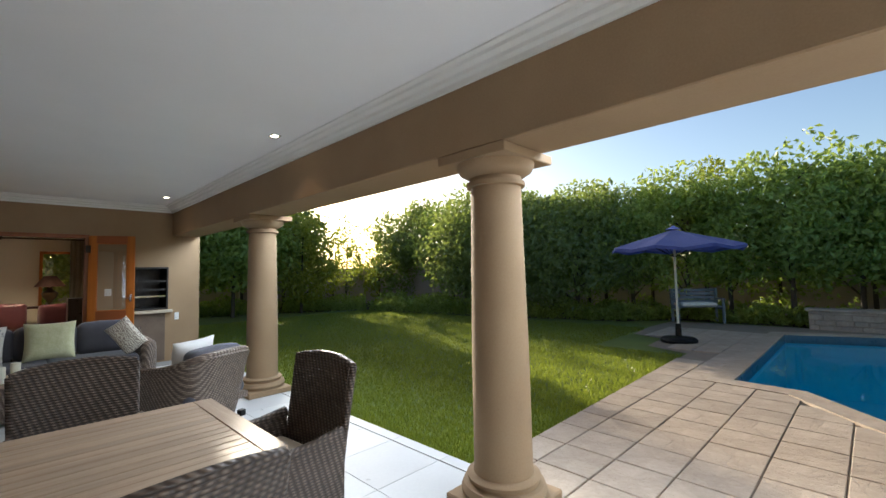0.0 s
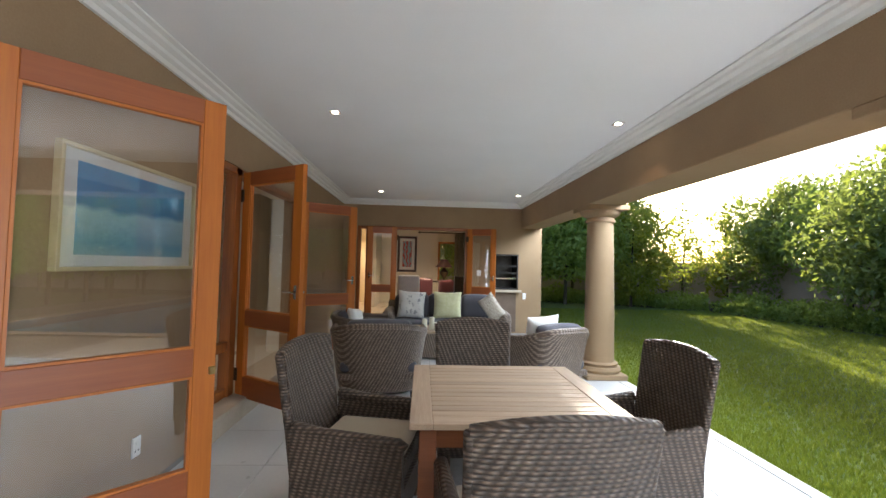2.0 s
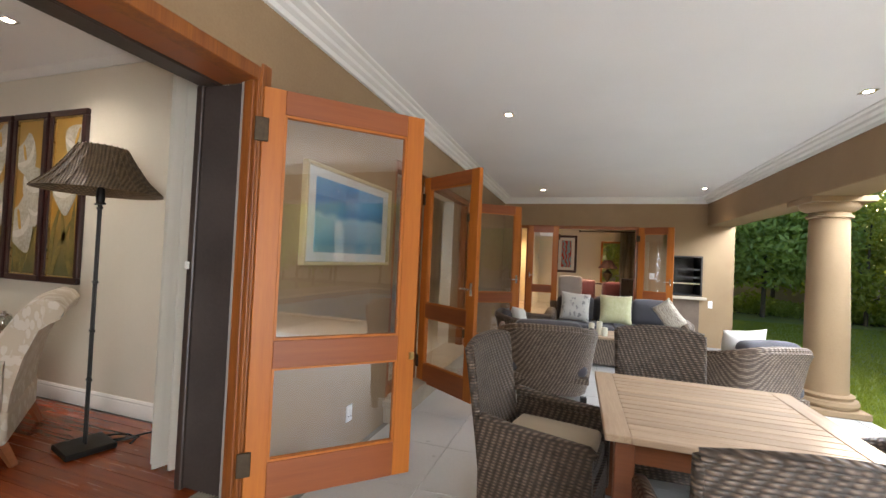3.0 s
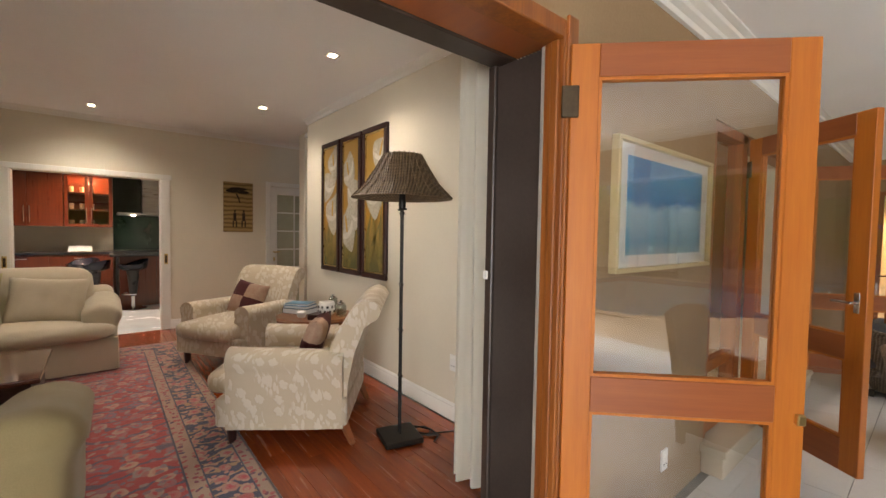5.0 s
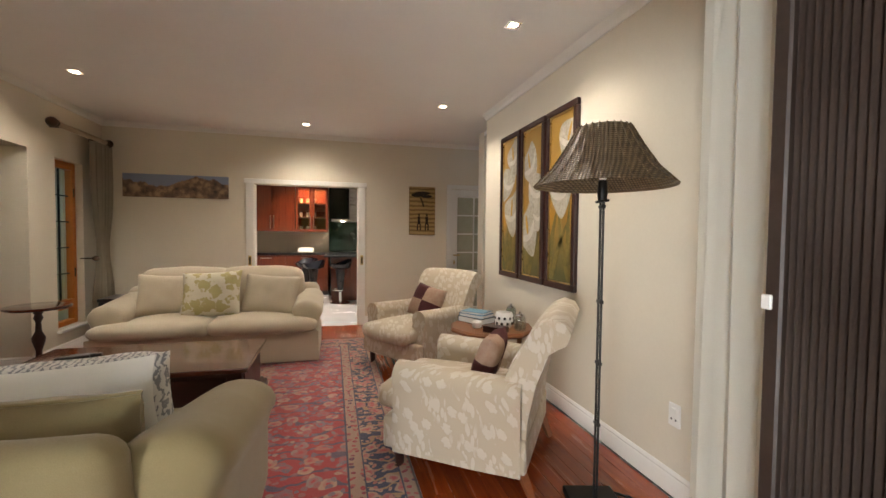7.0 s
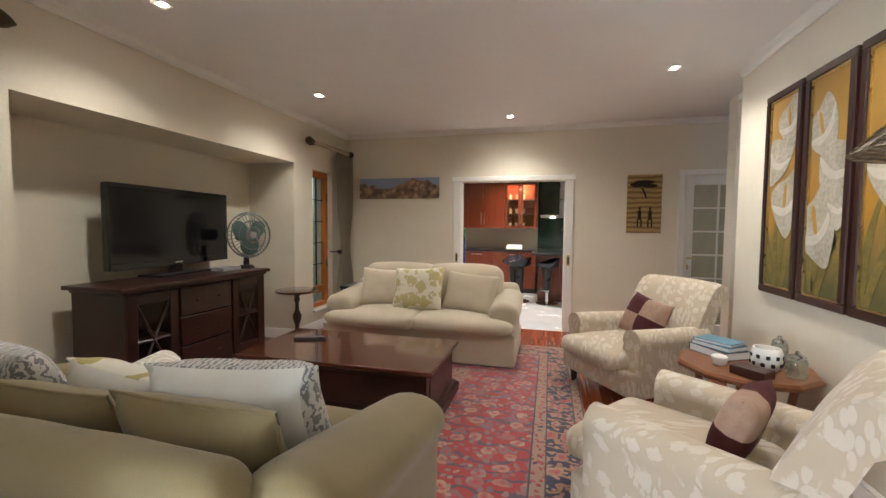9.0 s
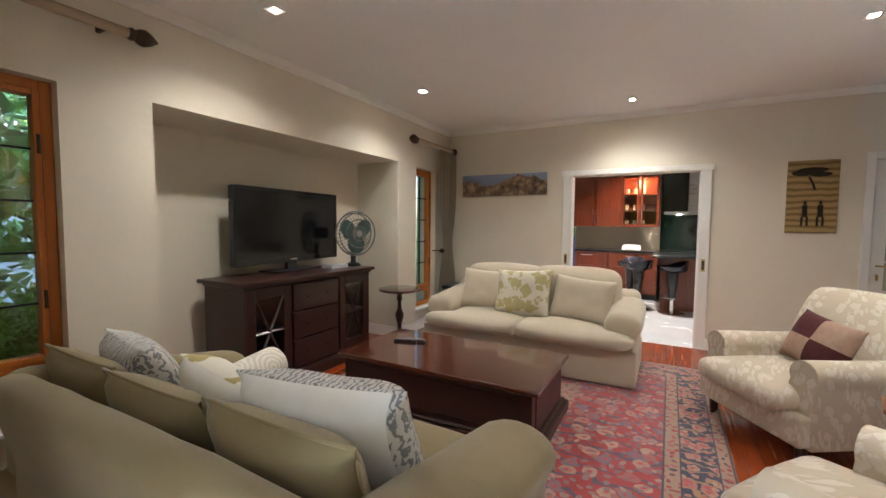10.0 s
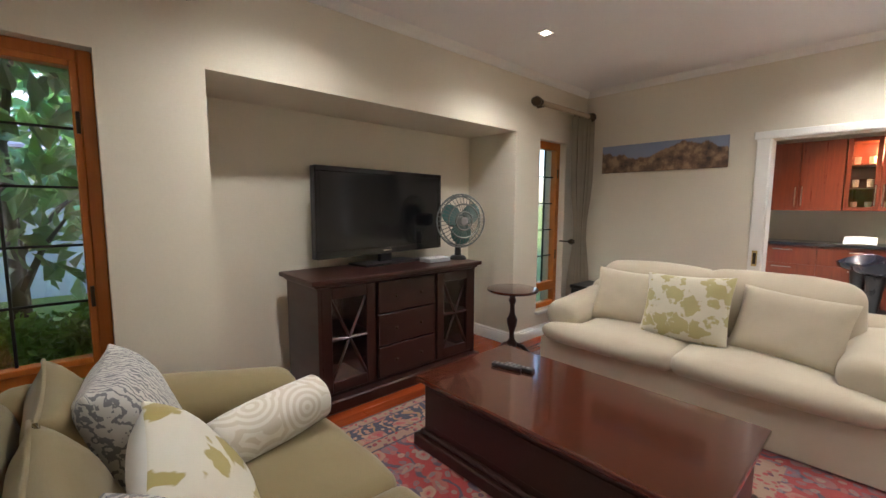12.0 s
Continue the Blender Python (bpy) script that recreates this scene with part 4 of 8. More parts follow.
tree("garden_tree", "airy yellow-green tree in the gap of the planting", pose(10.5, 17.4, GROUND), 3.6, 0.5, 1.15, 0.08, LEAF_C, 18, 65, 51, 0.05, "garden trees")
tree("garden_tree", "slim pale green tree in the gap of the planting", pose(11.7, 18.2, GROUND), 4.4, 0.8, 0.8, 0.08, LEAF_D, 16, 65, 52, 0.05, "garden trees")
tree("garden_tree", "slim yellow tree catching the low sun", pose(12.6, 16.6, GROUND), 4.0, 0.6, 0.8, 0.085, LEAF_C, 16, 75, 53, 0.05, "garden trees")

# low planting bed under the trees
r = np.random.RandomState(3)
BED = [(13.4, -0.2), (13.4, 3.6), (12.3, 4.6), (11.6, 7.2), (11.0, 10.2), (10.4, 14.6), (7.5, 16.4), (4.4, 17.6), (0.0, 18.0)]
pts, sizes = [], []
for (x0, y0), (x1, y1) in zip(BED, BED[1:]):
    n = int(900 * math.hypot(x1 - x0, y1 - y0))
    k = r.rand(n, 1)
    p = np.array([[x0, y0]]) * (1 - k) + np.array([[x1, y1]]) * k
    d = np.array([y1 - y0, -(x1 - x0)]) / math.hypot(x1 - x0, y1 - y0)
    off = r.rand(n, 1) * 1.3
    p = p + d * off
    lump = np.array([0.25 + 0.35 * (0.5 + noise.noise(Vector((a * 1.1, b * 1.1, 0)))) for a, b in p])
    z = GROUND + r.rand(n) * (lump + 0.35 * off[:, 0] * lump)
    pts.append(np.column_stack([p, z]))
    sizes.append(0.035 + 0.05 * r.rand(n))
ob = new("undergrowth", leaf_mesh("undergrowth", np.concatenate(pts), np.concatenate(sizes), LEAF_B, 5, -0.6, 2.6))
tagged(ob, "low leafy undergrowth along the planting bed", "plants", "", "stuff")
bm = bmesh.new()
vs = [bm.verts.new((x, y, GROUND + 0.012)) for x, y in BED] + [bm.verts.new((x, y, GROUND + 0.012)) for x, y in ((0, 24), (13, 23), (18, 8), (18, -12), (13.6, -12))]
bm.faces.new(vs)
setting("planting_bed", bm, surf("dark_soil", (0.03, 0.022, 0.015), (0.07, 0.05, 0.035), 6.0, 0.95, 0.6, 40, distance=0.02), "dark soil under the hedge")

# grass blades
n = 150000
gx, gy = 2.64 + 9.0 * r.rand(n) ** 1.4, 2.12 + 12.5 * r.rand(n) ** 1.3
keep = (gx < 11.4 - 0.08 * (gy - 3)) & ~((gx > 8.2) & (gy < 3.7))
gx, gy = gx[keep], gy[keep]
n = len(gx)
a, h, w = r.rand(n) * 6.283, 0.025 + 0.03 * r.rand(n), 0.005 + 0.005 * r.rand(n)
bend = (r.rand(n, 2) - 0.5) * 0.04
p = np.zeros((n, 3, 3))
p[:, 0] = np.column_stack([gx - np.cos(a) * w, gy - np.sin(a) * w, np.full(n, GROUND)])
p[:, 1] = np.column_stack([gx + np.cos(a) * w, gy + np.sin(a) * w, np.full(n, GROUND)])
p[:, 2] = np.column_stack([gx + bend[:, 0], gy + bend[:, 1], GROUND + h])
me = bpy.data.meshes.new("grass")
me.from_pydata(p.reshape(-1, 3).tolist(), [], np.arange(n * 3).reshape(n, 3).tolist())
me.materials.append(BLADE)
tagged(new("grass", me), "short green lawn grass blades", "grass", "", "stuff")


# parasol
def parasol(x, y):
    BLUE = cloth("blue_parasol_canvas", (0.10, 0.13, 0.42), (0.15, 0.19, 0.52), 2.0, 200)
    t = thing("parasol", pose(x, y, GROUND + 0.03), "open blue canvas parasol on a round dark base", "parasol")
    part("base", lathe([(0.33, 0), (0.34, 0.05), (0.3, 0.09), (0.06, 0.12), (0.05, 0.36), (0.03, 0.37)], 32), BLACKMETAL, t, "dark round weight", 40)
    part("pole", lathe([(0.024, 0.3), (0.024, 2.168)], 14), surf("pale_pole", (0.55, 0.52, 0.45), (0.65, 0.62, 0.55), 6, 0.5), t, "pale pole", 40)
    bm = bmesh.new()
    ring = []
    for k, (rad, z) in enumerate(((0.05, 2.266), (0.42, 2.151), (0.84, 2.035), (1.22, 1.920))):
        ring.append([bm.verts.new((rad * math.cos(i * math.pi / 8) * (0.965 if i % 2 else 1), rad * math.sin(i * math.pi / 8) * (0.965 if i % 2 else 1), z - (0.02 * k if i % 2 else 0))) for i in range(16)])
    low = [bm.verts.new(v.co + Vector((0, 0, -0.06))) for v in ring[-1]]
    ring.append(low)
    for p0, p1 in zip(ring, ring[1:]):
        for i in range(16):
            j = (i + 1) % 16
            bm.faces.new((p0[i], p0[j], p1[j], p1[i]))
    bmesh.ops.solidify(bm, geom=bm.faces[:], thickness=0.004)
    part("canopy", bm, BLUE, t)
    bm = lathe([(0.02, 2.230), (0.03, 2.266), (0.15, 2.274), (0.05, 2.328), (0.015, 2.354)], 16)
    part("cap", bm, BLUE, t, smooth=40)
    for i in range(8):
        c, s = math.cos(i * math.pi / 4), math.sin(i * math.pi / 4)
        part("rib", tube([(0.03 * c, 0.03 * s, 2.212), (1.17 * c, 1.17 * s, 1.903)], 0.008, 5), BLACKMETAL, t)
        part("strut", tube([(0.03 * c, 0.03 * s, 1.72), (0.6 * c, 0.6 * s, 2.062)], 0.007, 5), BLACKMETAL, t)


parasol(9.47, 2.5)

# bench under the hedge
bench = thing("garden_bench", pose(13.0, 2.95, GROUND + 0.03, 0, 0, -57), "weathered blue-grey slatted garden bench with pale cushion", "bench")
SLATE = wood("blue_grey_bench_slat", (0.10, 0.13, 0.16), (0.18, 0.22, 0.26), "x", 0.7, 0)
for i in range(4):
    part("seat_slat", box(-0.6, 0.6, -0.22 + i * 0.11, -0.13 + i * 0.11, 0.42, 0.445, bevel=0.004), SLATE, bench)
    part("back_slat", box(-0.6, 0.6, 0.22 + i * 0.015, 0.245 + i * 0.015, 0.52 + i * 0.1, 0.6 + i * 0.1, bevel=0.004), SLATE, bench)
for k in (-0.55, 0.55):
    part("end_frame", boxes([(k - 0.03, k + 0.03, -0.24, -0.18, 0, 0.62), (k - 0.03, k + 0.03, 0.2, 0.26, 0, 0.9), (k - 0.03, k + 0.03, -0.18, 0.2, 0.36, 0.42), (k - 0.03, k + 0.03, -0.26, 0.24, 0.62, 0.66)], bevel=0.006), SLATE, bench)
solid("bench_cushion", soft_box(-0.42, 0.42, -0.2, 0.18, 0, 0.09, 0.04, 0.02), WHITECLOTH, "pale flat seat cushion lying on the garden bench", "cushion", pose(13.0, 2.95, GROUND + 0.475, 0, 0, -57), smooth=60)

# neighbour's house beyond the side window, with shrubs outside the lounge windows
house = thing("neighbour_house", pose(-4.2, -9.6, GROUND), "pinkish neighbour house with a grey tiled roof", "house")
part("wall", box(-5, 5, -2, 0, 0, 2.6), surf("pale_blue_plaster", (0.36, 0.40, 0.46), (0.44, 0.48, 0.54), 2, 0.8), house)
ROOFTILE = surf("lilac_grey_roof_tile", (0.26, 0.25, 0.38), (0.36, 0.34, 0.48), 4, 0.8, 0.3, 30)
roof = bmesh.new()
for i in range(12):
    sweep([(0, 0), (0.32, 0.0), (0.32, 0.03), (0, 0.05)], (-5.3, 0.35 - i * 0.28, 2.5 + i * 0.2), (5.3, 0.35 - i * 0.28, 2.5 + i * 0.2), (0, -1, 0.7), bm=roof)
part("roof", roof, ROOFTILE, house, "grey tiled roof")
part("gutter", box(-5.3, 5.3, 0.3, 0.42, 2.42, 2.5, bevel=0.01), BLACKMETAL, house)
part("chimney", box(-1.3, -0.6, -3.2, -2.6, 3.2, 5.2), surf("pink_chimney_plaster", (0.5, 0.18, 0.16), (0.6, 0.25, 0.22), 2, 0.9), house, "pink plastered chimney")
for x, y, s in ((-2.5, -4.9, 31), (-4.3, -5.4, 32), (-0.9, -5.2, 33)):
    tree("window_tree", "leafy tree outside the lounge window", pose(x, y, GROUND, 0, 0, s * 40), 4.4, 1.3, 1.4, 0.12, LEAF_F, 24, 100, s, 0.09, "window trees")
for x, y, s in ((-2.9, -4.0, 41), (-2.1, -3.9, 42), (-6.6, -4.4, 43), (-1.2, -4.1, 44), (-3.6, -4.3, 45)):
    rr = np.random.RandomState(s)
    lobes = [(rr.normal() * 0.3, rr.normal() * 0.22, 0.3 + 0.55 * rr.rand(), 0.33) for _ in range(10)]
    p = crown_points(rr, lobes, 330, 0.8)
    p[:, 2] = np.abs(p[:, 2])
    ob = new("shrub", leaf_mesh("shrub", p, 0.03 + 0.03 * rr.rand(len(p)), LEAF_E, s, -0.2))
    ob.matrix_world = pose(x, y, GROUND)
    tagged(ob, "bright green shrub outside the lounge window", "shrub", "window shrubs")

# white passage wall; the blue of the skylight is put into its plaster colour
setting("wall_side_passage", boxes([(-9.5, -5.4, -4.75, -4.6, GROUND, 2.6)]), surf("skylight_tinted_plaster", (0.40, 0.50, 0.68), (0.46, 0.56, 0.74), 2, 0.8), "pale plastered passage wall outside the narrow window, skylight blue in its colour")

# ---- verandah things ----
def panel(corners, thick, cols=8, rows=8, bow=0.0, top=0.0):
    """A curved woven panel between four corners (low left, low right, high right, high left); bow: how far its middle stands out, top: rise of the top edge."""
    a, b, c, d = (Vector(p) for p in corners)
    n = (b - a).cross(d - a).normalized()
    bm = bmesh.new()
    layers = []
    for s in (0.5, -0.5):
        g = []
        for i in range(rows + 1):
            v = i / rows
            row = []
            for j in range(cols + 1):
                u = j / cols
                p = (a * (1 - u) + b * u) * (1 - v) + (d * (1 - u) + c * u) * v
                row.append(bm.verts.new(p + n * (bow * (1 - (2 * u - 1) ** 2) + s * thick) + Vector((0, 0, top * (1 - (2 * u - 1) ** 2) * v))))
            g.append(row)
        layers.append(g)
        for i in range(rows):
            for j in range(cols):
                bm.faces.new((g[i][j], g[i][j + 1], g[i + 1][j + 1], g[i + 1][j]))
    f, k = layers
    for i in range(rows):
        bm.faces.new((f[i][0], f[i + 1][0], k[i + 1][0], k[i][0]))
        bm.faces.new((f[i][cols], f[i + 1][cols], k[i + 1][cols], k[i][cols]))
    for j in range(cols):
        bm.faces.new((f[0][j], f[0][j + 1], k[0][j + 1], k[0][j]))
        bm.faces.new((f[rows][j], f[rows][j + 1], k[rows][j + 1], k[rows][j]))
    bmesh.ops.recalc_face_normals(bm, faces=bm.faces)
    return bm


def dining_chair(m):
    """Faces -y; its back stands at +y."""
    t = thing("dining_chair", m, "brown-grey woven cane dining armchair with beige seat pad", "chair", "chairs round the patio table")
    w = 0.268
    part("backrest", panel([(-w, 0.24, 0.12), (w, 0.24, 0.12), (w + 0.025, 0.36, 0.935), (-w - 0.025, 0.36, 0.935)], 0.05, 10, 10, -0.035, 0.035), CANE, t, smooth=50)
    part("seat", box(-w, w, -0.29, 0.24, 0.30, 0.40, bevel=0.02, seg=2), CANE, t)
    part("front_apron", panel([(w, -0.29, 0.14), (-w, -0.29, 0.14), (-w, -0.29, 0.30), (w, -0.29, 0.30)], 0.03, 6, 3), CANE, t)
    for k in (-1, 1):
        side = bmesh.new()
        rows = []
        for y, z in ((-0.31, 0.515), (-0.29, 0.535), (-0.1, 0.545), (0.1, 0.555), (0.27, 0.58)):
            rows.append((y, z))
        vs = []
        for x in (k * (w + 0.005), k * (w + 0.055)):
            vs.append([[side.verts.new((x, y, 0.12)) , side.verts.new((x + k * 0.012, y, z))] for y, z in rows])
        for lay in vs:
            for i in range(len(rows) - 1):
                side.faces.new((lay[i][0], lay[i + 1][0], lay[i + 1][1], lay[i][1]))
        for i in range(len(rows) - 1):
            side.faces.new((vs[0][i][1], vs[0][i + 1][1], vs[1][i + 1][1], vs[1][i][1]))
            side.faces.new((vs[0][i][0], vs[0][i + 1][0], vs[1][i + 1][0], vs[1][i][0]))
        for i in (0, len(rows) - 1):
            side.faces.new((vs[0][i][0], vs[0][i][1], vs[1][i][1], vs[1][i][0]))
        part("arm_panel", side, CANE, t)
        part("arm_rest", tube([(k * (w + 0.035), y, z + 0.005) for y, z in rows], 0.034, 10), CANE, t, smooth=60)
        part("back_edge", tube([(k * (w + 0.003), 0.245, 0.1), (k * (w + 0.018), 0.30, 0.55), (k * (w + 0.03), 0.365, 0.94)], 0.022, 8), CANE, t, smooth=60)
        for y in (-0.27, 0.25):
            part("leg", box(k * w - 0.028, k * w + 0.028, y - 0.028, y + 0.028, 0, 0.30, bevel=0.008), CANE, t)
    part("top_edge", tube([((2 * i / 10 - 1) * (w + 0.03), 0.362 + 0.035 * (1 - (2 * i / 10 - 1) ** 2), 0.937 + 0.035 * (1 - (2 * i / 10 - 1) ** 2)) for i in range(11)], 0.026, 8), CANE, t, smooth=60)
    part("seat_pad", soft_box(-w + 0.01, w - 0.01, -0.27, 0.22, 0.40, 0.46, 0.025, 0.012), SEATCLOTH, t, "beige seat pad", 60)
    return t


c0 = dining_chair(pose(0.40, 1.62, PATIO, 0, 0, 184))
copy_thing(c0, pose(0.42, 3.12, PATIO, 0, 0, 2))
copy_thing(c0, pose(-0.345, 2.42, PATIO, 0, 0, 79))
copy_thing(c0, pose(1.165, 2.42, PATIO, 0, 0, -85))

# teak table
SLAT_X = wood("weathered_teak_slat_level", (0.36, 0.24, 0.15), (0.55, 0.41, 0.28), "x", 0.6, 0.0, 0.25, 0.2)
SLAT_Y = wood("weathered_teak_board", (0.36, 0.24, 0.15), (0.55, 0.41, 0.28), "y", 0.6, 0.0, 0.2, 0.2)
tab = thing("patio_table", pose(0.465, 2.37, PATIO), "square weathered teak slatted table with red-brown frame", "table")
H = 0.735
for y in (-0.485, 0.485):
    part("edge_board", box(-0.43, 0.43, y - 0.048, y + 0.048, H - 0.03, H, bevel=0.004), SLAT_X, tab)
for x in (-0.482, 0.482):
    part("edge_board", box(x - 0.052, x + 0.052, -0.533, 0.533, H - 0.03, H, bevel=0.004), SLAT_Y, tab)
n = 12
for i in range(n):
    y = -0.435 + (i + 0.5) * 0.87 / n
    part("slat", box(-0.43, 0.43, y - 0.033, y + 0.033, H - 0.028, H - 0.002, bevel=0.003), SLAT_X, tab)
part("apron", boxes([(-0.47, 0.47, -0.47, -0.445, H - 0.13, H - 0.03), (-0.47, 0.47, 0.445, 0.47, H - 0.13, H - 0.03), (-0.47, -0.445, -0.445, 0.445, H - 0.13, H - 0.03), (0.445, 0.47, -0.445, 0.445, H - 0.13, H - 0.03)]), LEGTEAK, tab, "red-brown timber apron")
for x in (-0.45, 0.45):
    for y in (-0.45, 0.45):
        part("leg", box(x - 0.04, x + 0.04, y - 0.04, y + 0.04, 0, H - 0.03, bevel=0.005), LEGTEAK, tab)


def barrel(name, m, label, w, d, h_back, h_arm, seat_z, mat, group):
    """A woven tub chair that faces -y, with rolled rim."""
    t = thing(name, m, label, "armchair", group)
    bm = bmesh.new()
    n, rings = 22, []
    prof = [(0.0, 0.86), (0.25, 0.92), (0.55, 0.97), (0.85, 1.02), (0.97, 1.06), (1.0, 1.03), (0.97, 0.96), (0.80, 0.88), (0.45, 0.80)]
    rim = []
    for i in range(n + 1):
        a = math.pi * (i / n)
        ex = 0.55
        cx = math.copysign(abs(math.cos(a)) ** ex, math.cos(a))
        sy = math.sin(a) ** ex
        k = math.sin(a) ** 1.6
        top = h_arm + (h_back - h_arm) * k
        ring = []
        for v, s in prof:
            ring.append(bm.verts.new((cx * w / 2 * s, -d * 0.45 + (d * 0.9) * sy * s, 0.05 + (top - 0.05) * v)))
        rings.append(ring)
        rim.append((cx * w / 2 * 1.0, -d * 0.45 + d * 0.9 * sy * 1.0, top))
    for p, q in zip(rings, rings[1:]):
        for i in range(len(prof) - 1):
            bm.faces.new((p[i], p[i + 1], q[i + 1], q[i]))
    for e in (rings[0], rings[-1]):
        bm.faces.new(e)
    part("shell", bm, mat, t, smooth=60)
    part("rim", tube(rim, 0.035, 8), mat, t, smooth=60)
    part("front_panel", box(-w * 0.4, w * 0.4, -d * 0.46, -d * 0.40, 0.05, seat_z, bevel=0.01), mat, t)
    part("seat_base", box(-w * 0.4, w * 0.4, -d * 0.42, d * 0.36, seat_z - 0.06, seat_z), mat, t)
    part("seat_cushion", soft_box(-w * 0.385, w * 0.385, -d * 0.45, d * 0.34, seat_z, seat_z + 0.13, 0.05, 0.02), GREYCLOTH, t, "dark grey seat cushion", 60)
    part("back_cushion", soft_box(-w * 0.33, w * 0.33, d * 0.14, d * 0.36, seat_z + 0.13, h_back + 0.04, 0.06, 0.02), GREYCLOTH, t, "dark grey back cushion", 60)
    for x in (-w * 0.36, w * 0.36):
        for y in (-d * 0.38, d * 0.3):
            part("foot", box(x - 0.03, x + 0.03, y - 0.03, y + 0.03, 0, 0.06), BLACKMETAL, t)
    return t


def scatter(label, m, w, h, d, mat, seed=0, group=""):
    return solid("scatter_cushion", pillow(w, h, d, seed=seed), mat, label, "cushion", m, group, 60)


TUB = "grey-brown woven cane tub armchair with dark grey cushions"
barrel("tub_chair", pose(-0.50, 4.75, PATIO, 0, 0, 186), TUB, 1.05, 0.85, 0.77, 0.66, 0.26, CANE_LIGHT, "verandah lounge seats")
barrel("tub_chair", pose(1.45, 4.85, PATIO, 0, 0, 205), TUB, 0.88, 0.85, 0.74, 0.60, 0.26, CANE_LIGHT, "verandah lounge seats")
barrel("tub_chair", pose(-0.95, 6.35, PATIO, 0, 0, 90), TUB, 0.88, 0.85, 0.66, 0.58, 0.26, CANE_LIGHT, "verandah lounge seats")
LEAFPRINT = printed("grey_leaf_print", (0.62, 0.60, 0.55), (0.30, 0.29, 0.28), 11, 0.3, 0.04, "flower")
LIMEWEAVE = cloth("ribbed_lime_cloth", (0.50, 0.50, 0.26), (0.66, 0.65, 0.42), 12, 60, bump=0.6)
STRIPE = printed("ribbed_stripe_cloth", (0.62, 0.57, 0.45), (0.28, 0.23, 0.19), 22, 0.42, 0.1, "vein")
scatter("plain white cotton cushion on a tub chair", pose(1.40, 4.86, 0.50, -14, 4, 196), 0.42, 0.40, 0.16, WHITECLOTH, 2)
scatter("crumpled white cushion on the side tub chair", pose(-1.0, 6.2, 0.44, -20, 8, 75), 0.36, 0.30, 0.14, WHITECLOTH, 3)

# woven sofa
ws = thing("cane_sofa", pose(0.42, 7.75, PATIO), "woven cane verandah sofa with dark grey upholstery", "sofa", "verandah lounge seats")
part("base", box(-1.1, 1.1, -0.42, 0.42, 0.06, 0.27, bevel=0.02, seg=2), CANE_LIGHT, ws)
part("back_panel", panel([(-1.1, 0.36, 0.06), (1.1, 0.36, 0.06), (1.1, 0.44, 0.72), (-1.1, 0.44, 0.72)], 0.07, 10, 6), CANE_LIGHT, ws)
for k in (-1, 1):
    part("arm", soft_box(min(k * 0.96, k * 1.16), max(k * 0.96, k * 1.16), -0.44, 0.42, 0.06, 0.60, 0.09, 0.02), CANE_LIGHT, ws, smooth=60)
    part("seat_cushion", soft_box(min(0, k * 0.95), max(0, k * 0.95), -0.44, 0.3, 0.27, 0.42, 0.05, 0.015, 6, 0.006, k), GREYCLOTH, ws, "dark grey seat cushion", 60)
for i in range(3):
    part("back_cushion", soft_box(-0.95 + i * 0.633, -0.95 + (i + 1) * 0.633 - 0.01, 0.12, 0.36, 0.42, 0.86, 0.08, 0.02, 6, 0.008, i), GREYCLOTH, ws, "dark grey back cushion", 60)
scatter("pale cushion with grey leaf print on the cane sofa", pose(-0.22, 7.62, 0.52, -14, 4, 4), 0.50, 0.50, 0.17, LEAFPRINT, 4)
scatter("ribbed lime-yellow cushion on the cane sofa", pose(0.44, 7.62, 0.52, -14, 0, -3), 0.52, 0.50, 0.18, LIMEWEAVE, 5)
scatter("ribbed striped bolster cushion leaning on the sofa arm", pose(1.24, 7.48, 0.50, -10, -38, -20), 0.32, 0.50, 0.17, STRIPE, 6)

lt = thing("low_table", pose(0.22, 6.55, PATIO), "low table with a pale bleached timber top and cane base", "coffee table")
for i in range(7):
    part("slat", box(-0.5, 0.5, -0.35 + i * 0.1, -0.255 + i * 0.1, 0.40, 0.43, bevel=0.003), SLAT_X, lt)
part("base", box(-0.46, 0.46, -0.31, 0.31, 0.03, 0.40, bevel=0.015), CANE_LIGHT, lt)
WAX = surf("cream_wax", (0.70, 0.66, 0.52), (0.78, 0.74, 0.60), 6, 0.5, 0.05)
for x, y, h in ((0.02, 6.35, 0.17), (0.13, 6.42, 0.19), (0.2, 6.34, 0.12)):
    solid("candle", lathe([(0.038, 0), (0.04, 0.01), (0.04, h - 0.008), (0.034, h), (0.008, h - 0.004), (0.003, h + 0.012)], 16), WAX, "thick cream pillar candle on the low table", "candle", pose(x, y, PATIO + 0.43), "table candles", 40)

